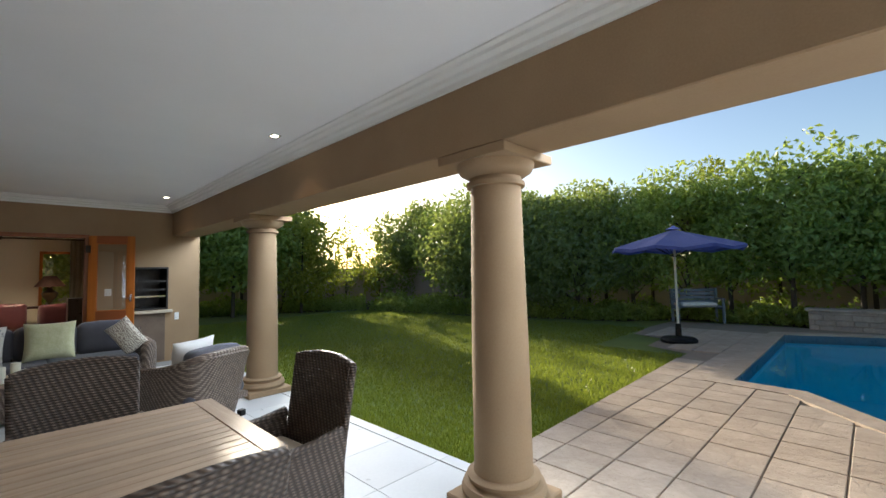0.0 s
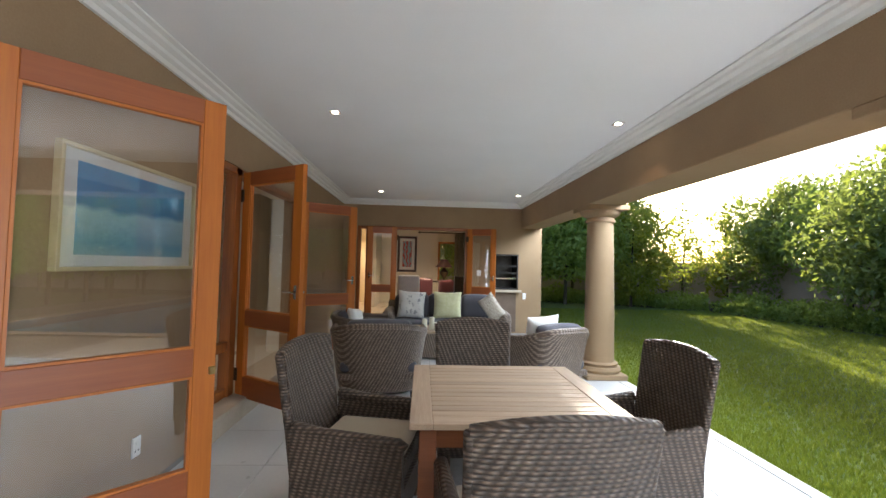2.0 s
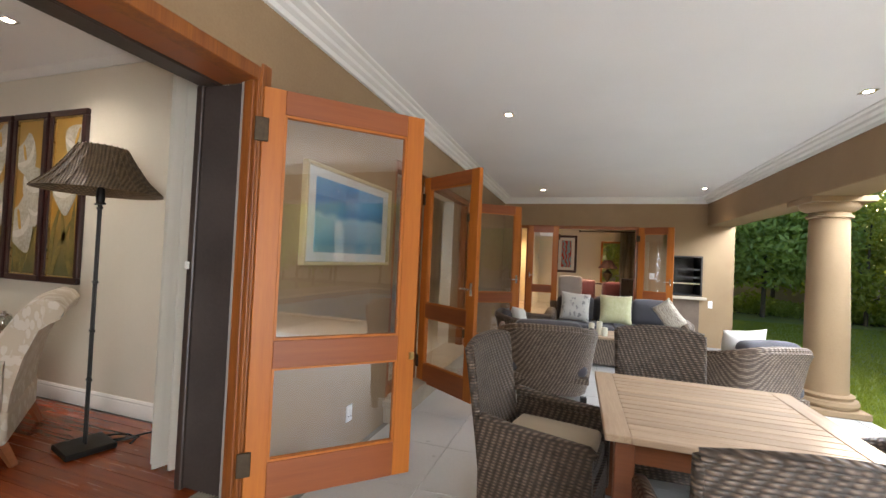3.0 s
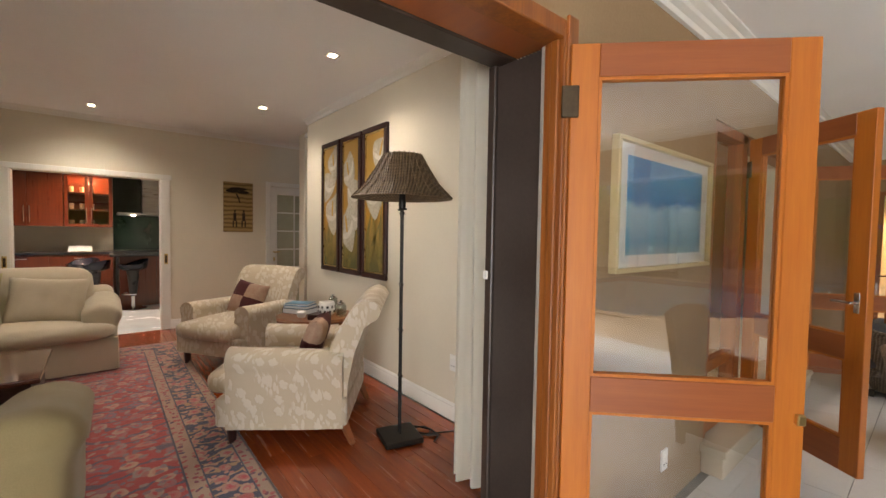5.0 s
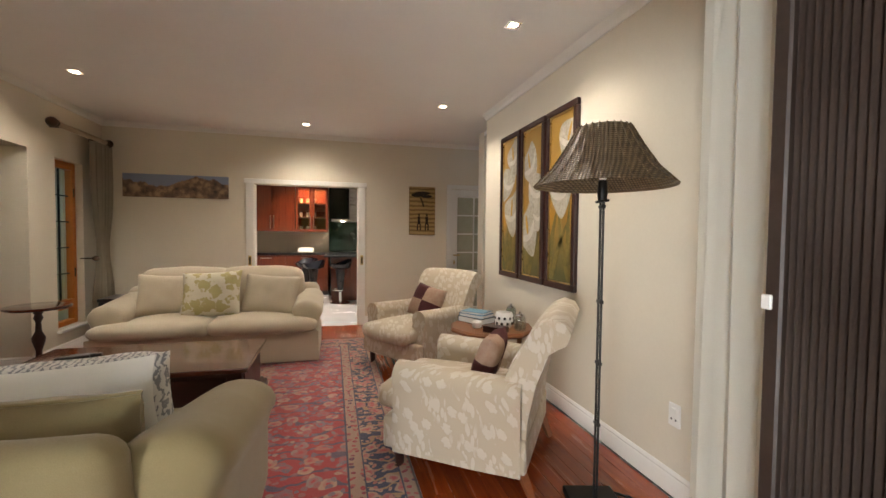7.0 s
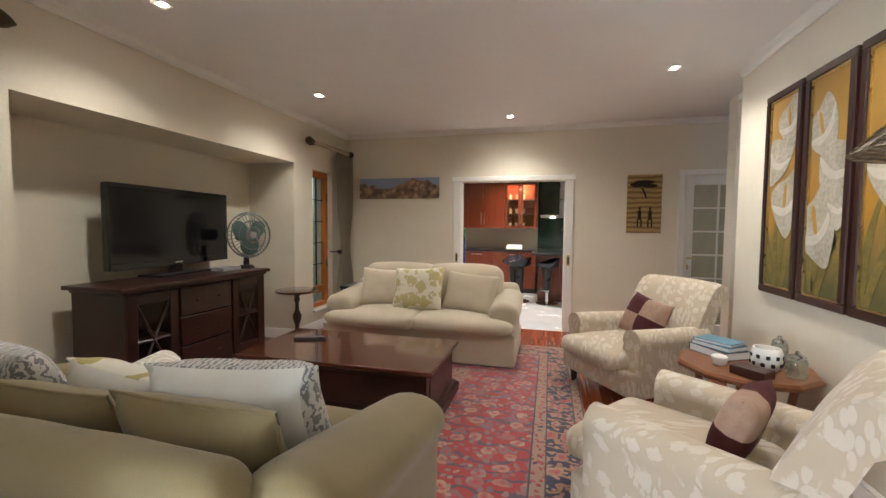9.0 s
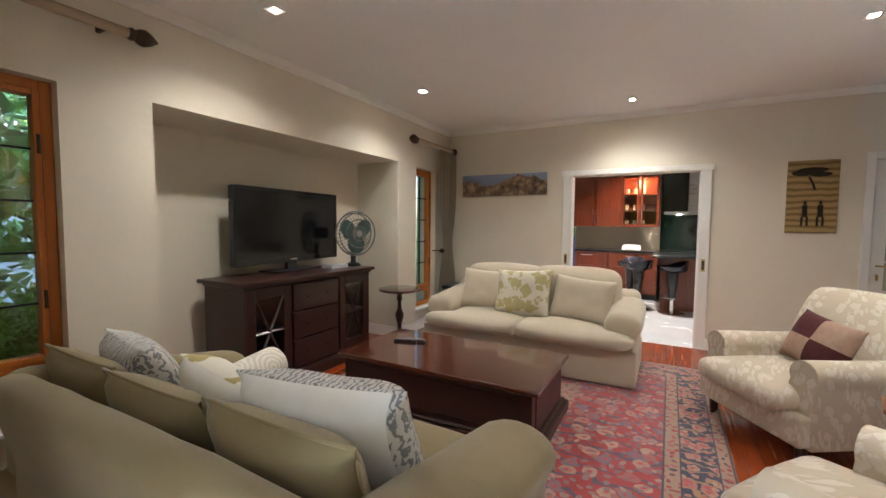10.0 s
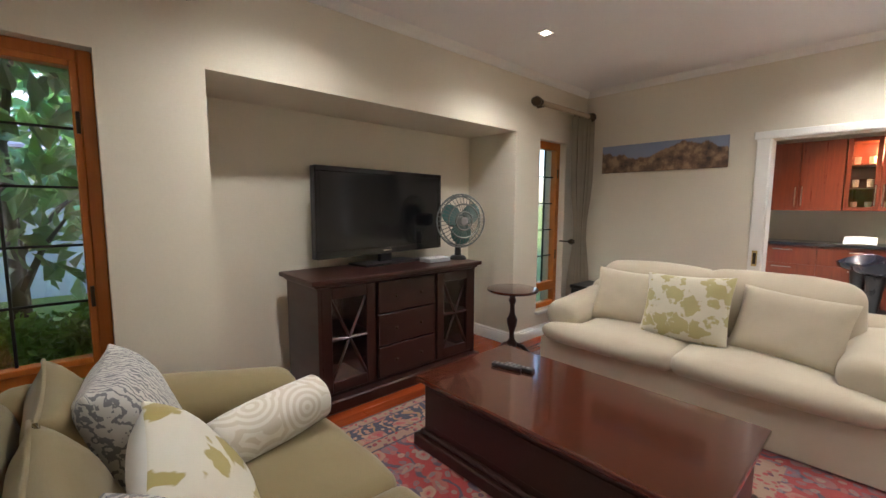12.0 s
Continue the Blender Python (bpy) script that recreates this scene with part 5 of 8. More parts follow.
# built-in grill in the end wall
STEEL = surf("dark_grill_steel", (0.025, 0.024, 0.023), (0.06, 0.057, 0.053), 8, 0.45, 0.1, 60, 0.7)
gr = thing("built_in_grill", pose(0, 0, 0), "dark steel built-in grill in the end wall", "grill")
part("hood_box", boxes([(1.45, 1.475, 8.88, 9.45, 0.76, 1.52), (2.015, 2.04, 8.88, 9.45, 0.76, 1.52), (1.475, 2.015, 8.88, 9.45, 1.495, 1.52), (1.475, 2.015, 8.88, 9.45, 0.76, 0.785), (1.475, 2.015, 9.42, 9.45, 0.785, 1.495)]), STEEL, gr)
for z in (0.98, 1.1, 1.25):
    g = boxes([(1.48, 2.01, 8.93, 8.945, z, z + 0.03)])
    for i in range(18):
        grow(g, 1.49 + i * 0.029, 1.496 + i * 0.029, 8.945, 9.4, z + 0.01, z + 0.018)
    part("grid", g, CHROME if z == 0.98 else STEEL, gr)
part("lower_panel", box(1.5, 2.0, 8.885, 8.9, PATIO + 0.02, 0.70, bevel=0.004), surf("brown_grill_panel", (0.12, 0.08, 0.055), (0.18, 0.13, 0.09), 4, 0.7), gr, "brown lower panel")
part("ledge", box(1.42, 2.1, 8.80, 8.9, 0.70, 0.75, bevel=0.006), SILL, gr, "stone ledge")


def outlet(x, y, z, rz, w=0.075, h=0.12, label="white plastic wall socket", name="wall_socket"):
    t = thing(name, pose(x, y, z, 0, 0, rz), label, "socket")
    part("plate", box(-w / 2, w / 2, -0.012, 0, -h / 2, h / 2, bevel=0.004), WHITE, t)
    part("rocker", box(-w / 5, w / 5, -0.017, -0.012, h * 0.1, h * 0.32, bevel=0.002), WHITE, t)
    for dx in (-0.014, 0.014):
        part("pin_hole", box(dx - 0.004, dx + 0.004, -0.0135, -0.0121, -h * 0.22, -h * 0.14), BLACKMETAL, t)


outlet(-1.75, 2.64, 0.11, 90)
outlet(1.18, 8.9, 1.1, 0, 0.09, 0.12)
outlet(2.18, 8.9, 0.62, 0, 0.07, 0.13, "white weatherproof socket box on the end wall", "outdoor_socket")


# downlights
def downlight(x, y, z, group):
    t = thing("downlight", pose(x, y, z), "small recessed ceiling downlight with square chrome trim, lit", "downlight", group)
    part("trim", boxes([(-0.045, 0.045, -0.045, -0.028, -0.008, 0.0), (-0.045, 0.045, 0.028, 0.045, -0.008, 0.0), (-0.045, -0.028, -0.028, 0.028, -0.008, 0.0), (0.028, 0.045, -0.028, 0.028, -0.008, 0.0)], bevel=0.002), CHROME, t)
    part("bulb", lathe([(0.026, -0.006), (0.024, -0.004), (0.01, -0.002)], 16), SPOTGLOW, t, "glowing bulb")


for lx, ly in LOUNGE_LIGHTS:
    downlight(lx, ly, 2.709, "lounge downlights")
for lx, ly in PORCH_LIGHTS:
    downlight(lx, ly, PORCH_Z - 0.001, "verandah downlights")

# framed seascape on the verandah wall
PAPER = surf("white_mount_board", (0.72, 0.72, 0.70), (0.78, 0.78, 0.76), 5, 0.7, 0.02)
SEA, nt, b = material("seascape_print", 0.6)
v = coords(nt)
s = nt.nodes.new("ShaderNodeSeparateXYZ")
nt.links.new(v, s.inputs[0])
band = maths(nt, "ADD", s.outputs[2], maths(nt, "MULTIPLY", noisy(nt, v, 5.0), 0.12))
nt.links.new(ramp(nt, band, [(0.0, (0.45, 0.55, 0.55)), (0.12, (0.30, 0.45, 0.50)), (0.2, (0.12, 0.33, 0.48)), (0.36, (0.35, 0.55, 0.68)), (0.40, (0.02, 0.20, 0.46)), (0.62, (0.05, 0.33, 0.62))]), b.inputs["Base Color"])
pic = thing("framed_seascape", pose(-1.75, 2.545, 1.19, 0, 0, 90), "framed blue seascape print with wide white mount", "picture")
part("frame", boxes([(-0.57, 0.57, -0.04, 0, 0, 0.022), (-0.57, 0.57, -0.04, 0, 0.60, 0.622), (-0.57, -0.548, -0.04, 0, 0.022, 0.60), (0.548, 0.57, -0.04, 0, 0.022, 0.60)], bevel=0.003), surf("pale_gold_frame", (0.50, 0.40, 0.22), (0.6, 0.5, 0.3), 9, 0.4), pic, "pale gold frame")
part("mount", box(-0.548, 0.548, -0.016, 0, 0.022, 0.60), PAPER, pic)
part("print", box(-0.45, 0.45, -0.02, -0.016, 0.08, 0.545), SEA, pic, "blue sea print")
g = part("pane", sheet_y(-0.548, 0.548, -0.026, 0.022, 0.60), GLASS, pic)
g.visible_shadow = False

# ---- lounge things ----
# folded pleated screen and curtains at the doorway
SCREEN = surf("dark_pleated_mesh", (0.032, 0.020, 0.015), (0.055, 0.038, 0.03), 3, 0.42, 0.05, 60)
sc = thing("pleated_screen", pose(0, 0, 0), "dark brown pleated insect screen folded in the doorway", "screen")
bm = bmesh.new()
n = 26
top, low = [], []
for i in range(n + 1):
    x, y = -2.11 + 0.25 * i / n, 1.628 - (0.018 if i % 2 else 0)
    top.append(bm.verts.new((x, y, 2.115)))
    low.append(bm.verts.new((x, y, 0.02)))
for i in range(n):
    bm.faces.new((low[i], low[i + 1], top[i + 1], top[i]))
part("mesh", bm, SCREEN, sc)
part("end_profile", box(-2.15, -2.105, 1.595, 1.655, 0.01, 2.12, bevel=0.006), SCREEN, sc)
part("frame_profile", box(-1.862, -1.842, 1.605, 1.655, 0.01, 2.12, bevel=0.004), surf("grey_profile", (0.30, 0.28, 0.25), (0.36, 0.34, 0.3), 6, 0.5), sc, "grey profile")
part("track", box(-2.155, -2.03, -0.85, 1.655, 2.125, 2.183, bevel=0.004), SCREEN, sc)
part("head_lining", box(-2.03, -1.842, -0.85, 1.655, 2.135, 2.183, bevel=0.004), TEAK_X, sc, "orange-brown timber head lining")
part("pull", box(-2.152, -2.125, 1.586, 1.596, 1.15, 1.19, bevel=0.003), WHITE, sc, "small white pull")


def curtain(m, width, height, depth, folds, mat, label, pinch=None, name="curtain"):
    bm = bmesh.new()
    cols, rows = folds * 8, 14
    g = []
    for j in range(rows + 1):
        v = j / rows
        row = []
        for i in range(cols + 1):
            u = i / cols
            k = 1.0 if pinch is None else 1 - 0.45 * math.exp(-((v - pinch) / 0.16) ** 2)
            y = depth / 2 * math.sin(2 * math.pi * folds * u + 0.6 * math.sin(5 * u)) * (0.8 + 0.2 * math.sin(9 * u + 3 * v))
            row.append(bm.verts.new(((u - 0.5) * width * k, y * k, v * height)))
        g.append(row)
    for j in range(rows):
        for i in range(cols):
            bm.faces.new((g[j][i], g[j][i + 1], g[j + 1][i + 1], g[j + 1][i]))
    bmesh.ops.solidify(bm, geom=bm.faces[:], thickness=0.003)
    return solid(name, bm, mat, label, "curtain", m, "", 60)


IVORY = cloth("ivory_curtain", (0.84, 0.80, 0.70), (0.90, 0.87, 0.78), 2, 260)
curtain(pose(-2.36, 1.74, 0.01, 0, 0, 6), 0.26, 2.42, 0.09, 3, IVORY, "ivory curtain gathered beside the lounge doorway")
STRIPED = cloth("taupe_curtain", (0.36, 0.31, 0.23), (0.46, 0.40, 0.31), 3, 260)
curtain(pose(-7.13, -2.20, 0.01), 0.42, 2.36, 0.08, 5, STRIPED, "taupe curtain tied beside the narrow window", 0.47)


def rod(x0, x1, y, z, label):
    t = thing("curtain_rod", pose(0, 0, 0), label, "curtain rod", "curtain rods")
    POLE = wood("pale_rod_timber", (0.36, 0.27, 0.17), (0.5, 0.39, 0.27), "x", 0.5, 0.1)
    part("pole", tube([(x0, y, z), (x1, y, z)], 0.028, 14), POLE, t, smooth=50)
    for x, k in ((x0, -1), (x1, 1)):
        f = lathe([(0.03, 0), (0.038, 0.02), (0.03, 0.035), (0.045, 0.06), (0.05, 0.085), (0.035, 0.12), (0.004, 0.16)], 14)
        bmesh.ops.transform(f, matrix=pose(x, y, z, 0, 90 * k, 0), verts=f.verts)
        part("finial", f, BRONZE, t, "dark carved finial", 50)
    for x in (x0 + 0.1, x1 - 0.1):
        part("bracket", box(x - 0.012, x + 0.012, y - 0.12, y, z - 0.02, z + 0.01, bevel=0.004), BRONZE, t)


rod(-3.27, -2.2, -2.225, 2.46, "thick pale curtain rod with dark finials above the window")
rod(-7.22, -6.32, -2.20, 2.405, "thick pale curtain rod with dark finials above the narrow window")
tb = thing("tieback_holder", pose(-6.93, -2.33, 1.02), "dark bronze curtain tieback holder on the wall", "holder")
part("stem", tube([(0, 0, 0), (0, 0.14, 0.0)], 0.008, 8), BRONZE, tb)
part("knob", lathe([(0.01, -0.03), (0.035, -0.015), (0.035, 0.015), (0.01, 0.03)], 12, (0, 0.15)), BRONZE, tb, smooth=50)


def leaded_window(name, x0, x1, z0, z1, rail, cols, rows, label):
    t = thing(name, pose(0, 0, 0), label, "window")
    t["kind"] = "structure"
    y0, y1, f = -2.47, -2.40, 0.055
    for r in ((x0, x0 + f, y0, y1, z0, z1), (x1 - f, x1, y0, y1, z0, z1), (x0 + f, x1 - f, y0, y1, z1 - f, z1), (x0 + f, x1 - f, y0, y1, z0, z0 + f), (x0 + f, x1 - f, y0, y1, rail - 0.035, rail + 0.035)):
        part("window_frame", box(*r, bevel=0.005), TEAK, t)
    for r in ((x0 + f, x0 + f + 0.03, y0 + 0.01, y1 + 0.012, rail + 0.035, z1 - f), (x1 - f - 0.03, x1 - f, y0 + 0.01, y1 + 0.012, rail + 0.035, z1 - f), (x0 + f + 0.03, x1 - f - 0.03, y0 + 0.01, y1 + 0.012, z1 - f - 0.03, z1 - f), (x0 + f + 0.03, x1 - f - 0.03, y0 + 0.01, y1 + 0.012, rail + 0.035, rail + 0.065)):
        part("sash", box(*r, bevel=0.004), TEAK, t)
    a, b, c, d = x0 + f + 0.03, x1 - f - 0.03, rail + 0.065, z1 - f - 0.03
    ym = (y0 + y1) / 2
    for i in range(cols):
        for j in range(rows):
            g = part("pane", sheet_y(a + (b - a) * i / cols, a + (b - a) * (i + 1) / cols, ym, c + (d - c) * j / rows, c + (d - c) * (j + 1) / rows), GLASS, t)
            g.visible_shadow = False
    g = part("pane", sheet_y(x0 + f, x1 - f, ym, z0 + f, rail - 0.035), GLASS, t)
    g.visible_shadow = False
    for i in range(1, cols):
        x = a + (b - a) * i / cols
        part("lead_bar", box(x - 0.006, x + 0.006, ym - 0.008, ym + 0.008, c, d), BLACKMETAL, t)
    for j in range(1, rows):
        z = c + (d - c) * j / rows
        part("lead_bar", box(a, b, ym - 0.007, ym + 0.007, z - 0.006, z + 0.006), BLACKMETAL, t)
    for z in (c + 0.3, d - 0.25):
        part("hinge", tube([(x0 + f + 0.012, y1 + 0.016, z - 0.05), (x0 + f + 0.012, y1 + 0.016, z + 0.05)], 0.008, 8), BRONZE, t)
    part("window_sill", box(x0 - 0.02, x1 + 0.02, -2.40, -2.29, z0 - 0.03, z0, bevel=0.006), WHITE, t)


leaded_window("window_1", -2.98, -2.28, 0.34, 2.12, 0.60, 2, 5, "varnished timber window with black leaded panes")
leaded_window("window_2", -7.0, -6.51, 0.28, 2.10, 0.50, 2, 5, "narrow varnished timber window with black leaded panes")

# rug
RUG, nt, b = material("persian_rug", 0.95)
tc = nt.nodes.new("ShaderNodeTexCoord")
s = nt.nodes.new("ShaderNodeSeparateXYZ")
nt.links.new(tc.outputs["Object"], s.inputs[0])
hx, hy = 1.93, 1.48
ex = maths(nt, "SUBTRACT", hx, maths(nt, "ABSOLUTE", s.outputs[0]))
ey = maths(nt, "SUBTRACT", hy, maths(nt, "ABSOLUTE", s.outputs[1]))
edge = maths(nt, "MINIMUM", ex, ey)
bend = node(nt, "ShaderNodeTexNoise", Scale=7.0, Detail=2.0)
nt.links.new(tc.outputs["Object"], bend.inputs["Vector"])
warp = nt.nodes.new("ShaderNodeVectorMath")
warp.operation = "MULTIPLY_ADD"
warp.inputs[1].default_value = (0.10, 0.10, 0)
nt.links.new(bend.outputs["Color"], warp.inputs[0])
nt.links.new(tc.outputs["Object"], warp.inputs[2])


def motif(scale, size, ring=22.0):
    v = node(nt, "ShaderNodeTexVoronoi", Scale=scale)
    v.voronoi_dimensions = "2D"
    nt.links.new(warp.outputs[0], v.inputs["Vector"])
    wave = maths(nt, "ADD", v.outputs["Distance"], maths(nt, "MULTIPLY", maths(nt, "SINE", maths(nt, "MULTIPLY", v.outputs["Distance"], ring)), 0.05))
    return wave, v.outputs["Color"], size


def petals(base, wave, hue, size, cols):
    sep = nt.nodes.new("ShaderNodeSeparateColor")
    nt.links.new(hue, sep.inputs[0])
    pick = ramp(nt, sep.outputs[0], cols)
    mask = ramp(nt, wave, [(size - 0.03, (1, 1, 1)), (size + 0.02, (0, 0, 0))])
    out = mix(nt, mask, base, pick)
    core = ramp(nt, wave, [(size * 0.35, (1, 1, 1)), (size * 0.42, (0, 0, 0))])
    return mix(nt, core, out, (0.40, 0.05, 0.06))


def vines(base, scale, col):
    w = node(nt, "ShaderNodeTexWave", Scale=scale, Distortion=9.0, Detail=2.0)
    w.inputs["Detail Scale"].default_value = 1.6
    nt.links.new(tc.outputs["Object"], w.inputs["Vector"])
    return mix(nt, ramp(nt, w.outputs["Fac"], [(0.86, (0, 0, 0)), (0.93, (1, 1, 1))]), base, col)


CREAM, NAVY, RED, ROSE, OCHRE = (0.42, 0.29, 0.20), (0.03, 0.035, 0.075), (0.32, 0.024, 0.028), (0.36, 0.12, 0.10), (0.34, 0.20, 0.10)
wear = noisy(nt, tc.outputs["Object"], 5.0)
field = vines(mix(nt, wear, RED, (0.37, 0.05, 0.045)), 2.6, (0.10, 0.07, 0.11))
field = petals(field, *motif(7.5, 0.36), [(0.0, CREAM), (0.4, ROSE), (0.62, (0.12, 0.13, 0.19)), (1.0, CREAM)])
field = petals(field, *motif(15.0, 0.24), [(0.0, ROSE), (0.5, (0.14, 0.13, 0.17)), (1.0, CREAM)])
border = vines(NAVY, 3.6, OCHRE)
border = petals(border, *motif(8.5, 0.38), [(0.0, ROSE), (0.5, CREAM), (1.0, (0.33, 0.08, 0.07))])
border = petals(border, *motif(19.0, 0.24), [(0.0, CREAM), (1.0, ROSE)])
guard = petals(mix(nt, wear, (0.30, 0.19, 0.13), (0.36, 0.24, 0.17)), *motif(22.0, 0.3), [(0.0, NAVY), (0.5, RED), (1.0, ROSE)])


def band(lo, hi):
    return ramp(nt, edge, [(lo - 0.001, (0, 0, 0)), (lo, (1, 1, 1)), (hi, (1, 1, 1)), (hi + 0.001, (0, 0, 0))])


col = mix(nt, band(0.36, 0.99), guard, field)
col = mix(nt, band(0.08, 0.27), col, border)
col = mix(nt, band(0.0, 0.015), col, (0.06, 0.04, 0.035))
for lo in (0.075, 0.268, 0.355):
    col = mix(nt, band(lo, lo + 0.008), col, NAVY)
nt.links.new(col, b.inputs["Base Color"])
b.inputs["Sheen Weight"].default_value = 0.3
bumped(nt, b, noisy(nt, tc.outputs["Object"], 240.0, 2.0), 0.4, 0.004)
rug = bmesh.new()
grow(rug, -hx, hx, -hy, hy, 0, 0.011, bevel=0.003)
solid("persian_rug", rug, RUG, "red and navy floral Persian rug on the strip floor", "rug", pose(-4.69, -0.57, 0.001))


# seating
def roll_arm(x0, x1, y0, y1, z_top, mat, t, drop=0.0, r=0.12, flare=0.02):
    """A padded arm with a rolled top, running along y from front y0 to back y1."""
    mid = (x0 + x1) / 2
    prof = [(x0 + 0.02, 0.06), (x0 + 0.02, z_top - 2 * r)]
    w = (x1 - x0) / 2 + flare
    for i in range(13):
        a = math.pi * (1.18 - 1.36 * i / 12)
        prof.append((mid + w * math.cos(a), z_top - r + r * math.sin(a)))
    prof += [(x1 - 0.02, z_top - 2 * r), (x1 - 0.02, 0.06)]
    bm = bmesh.new()
    rings = []
    # the front end swells out in a soft dome, the back end is square
    for y, s in [(y0 - 0.045, 0.45), (y0 - 0.038, 0.68), (y0 - 0.022, 0.86), (y0, 0.96)] + [(y0 + 0.03 + (y1 - y0 - 0.16) * k / 9, 1.0) for k in range(10)] + [(y1 - 0.08, 0.975), (y1 - 0.04, 0.90), (y1 - 0.015, 0.78), (y1, 0.55)]:
        v = max(0.0, (y - y0) / (y1 - y0))
        ring = []
        for px, pz in prof:
            rise = drop * v if pz > z_top - 2.2 * r else 0
            zc = z_top - r
            p = Vector((mid + (px - mid) * s, y, (zc + (pz - zc) * s if pz > 0.1 else pz) + rise))
            ring.append(bm.verts.new(p + noise.noise_vector(p * 5) * 0.005))
        rings.append(ring)
    for p, q in zip(rings, rings[1:]):
        for i in range(len(prof)):
            j = (i + 1) % len(prof)
            bm.faces.new((p[i], p[j], q[j], q[i]))
    bm.faces.new(rings[0])
    bm.faces.new(list(reversed(rings[-1])))
    part("arm", bm, mat, t, smooth=85)


def piping(points, mat, t):
    part("piping", tube(points, 0.006, 6), mat, t, smooth=60)


def sofa(name, m, label, w, d, mat, seat_z, arm_z, back_z, arm_w, skirt, group, seats=2, backs=2, back_th=0.2, loose_back=True, arm_drop=0.06, back_in=0.04, nose=0.0):
    """Faces -y, origin at the middle of its footprint."""
    t = thing(name, m, label, "sofa", group)
    h = w / 2
    part("base", soft_box(-h + 0.03, h - 0.03, -d / 2 + 0.03, d / 2, 0.03 if skirt else 0.1, seat_z - 0.13, 0.03, 0.0, 3), mat, t, smooth=50)
    for k in (-1, 1):
        x0, x1 = sorted((k * h, k * (h - arm_w)))
        roll_arm(x0, x1, -d / 2 + 0.05 + 1.4 * nose, d / 2 - 0.03, arm_z, mat, t, arm_drop)
    back = soft_box(-h + back_in, h - back_in, d / 2 - back_th, d / 2, 0.08, back_z, 0.07, 0.015, 8, 0.008, w)
    for v in back.verts:
        v.co.y += 0.10 * max(0.0, (v.co.z - seat_z)) / 0.4
    part("backrest", back, mat, t, smooth=50)
    inner = h - arm_w
    for i in range(seats):
        a, c = -inner + 2 * inner * i / seats, -inner + 2 * inner * (i + 1) / seats
        bm = soft_box(a + 0.004, c - 0.004, -d / 2 - 0.01 - nose, d / 2 - back_th + 0.02, seat_z - 0.14, seat_z, 0.055, 0.03, 8, 0.008, i)
        for v in bm.verts:
            # a loose cushion spreads out in front of the arm
            if nose and v.co.y < -d / 2 + 0.07 and abs(v.co.x) > inner * 0.8:
                v.co.x += math.copysign(0.8 * arm_w * (abs(v.co.x) / inner - 0.8) / 0.2, v.co.x)
        part("seat_cushion", bm, mat, t, smooth=60)
    if loose_back:
        for i in range(backs):
            a, c = -inner + 2 * inner * i / backs - 0.06, -inner + 2 * inner * (i + 1) / backs + 0.06
            bm = soft_box(a + 0.01, c - 0.01, d / 2 - back_th - 0.18, d / 2 - back_th + 0.04, seat_z - 0.01, back_z + 0.19, 0.085, 0.03, 8, 0.012, i + 5)
            for v in bm.verts:
                v.co.y += 0.12 * (v.co.z - seat_z) / 0.45
            part("back_cushion", bm, mat, t, smooth=60)
    if skirt:
        part("skirt", boxes([(-h + 0.015, h - 0.015, -d / 2 + 0.012, -d / 2 + 0.03, 0.012, seat_z - 0.14), (-h + 0.012, -h + 0.03, -d / 2 + 0.03, d / 2, 0.012, 0.25), (h - 0.03, h - 0.012, -d / 2 + 0.03, d / 2, 0.012, 0.25)], bevel=0.006), mat, t)
    else:
        for x in (-h + 0.12, h - 0.12):
            for y in (-d / 2 + 0.1, d / 2 - 0.1):
                part("foot", box(x - 0.035, x + 0.035, y - 0.035, y + 0.035, 0, 0.1, bevel=0.006), MAHOGANY, t)
    return t


RUGTOP = 0.012
sofa("slipcover_sofa", pose(-6.17, -0.70, RUGTOP, 0, 0, 90), "cream slipcovered two-seat sofa with rounded arms", 2.08, 0.92, CREAMCLOTH, 0.46, 0.62, 0.72, 0.27, True, "lounge seats", 2, 2, nose=0.06)
sofa("khaki_sofa", pose(-3.12, -0.91, RUGTOP, 0, 0, -90), "khaki corduroy two-seat sofa with sloping rolled arms", 2.14, 1.08, KHAKICLOTH, 0.44, 0.575, 0.78, 0.30, False, "lounge seats", 2, 2, 0.16, False, 0.19, 0.24)
# khaki back cushions and scatter cushions on the khaki sofa
for y, z, r, ls in ((-0.40, 0.66, -20, 1), (-1.0, 0.65, -24, 2), (-1.56, 0.65, -20, 3)):
    bm = pillow(0.60, 0.44, 0.16, seed=ls)
    cushion = solid("back_cushion", bm, KHAKICLOTH, "khaki corduroy back cushion with piped edge", "cushion", pose(-2.82, y, z - 0.02, r, 0, -90), "khaki back cushions", 60)
    rim = [(a, b) for a, b in [(-1 + k / 5, -1) for k in range(10)] + [(1, -1 + k / 5) for k in range(10)] + [(1 - k / 5, 1) for k in range(10)] + [(-1, 1 - k / 5) for k in range(11)]]
    part("piping", tube([(a * 0.302 * (1 - 0.07 * (1 - b * b) * abs(a) ** 3), 0, b * 0.222 * (1 - 0.07 * (1 - a * a) * abs(b) ** 3)) for a, b in rim], 0.007, 6), KHAKICLOTH, cushion, smooth=60)
IKAT = printed("grey_marbled_print", (0.58, 0.56, 0.52), (0.20, 0.20, 0.21), 30, 0.34, 0.08, "vein")
OLIVEPRINT = printed("olive_leaf_print", (0.72, 0.68, 0.57), (0.42, 0.34, 0.10), 7.0, 0.44, 0.03, "flower")
RINGS = printed("white_ring_pattern", (0.62, 0.56, 0.46), (0.74, 0.70, 0.62), 7.0, 0.5, 0.12, "ring")
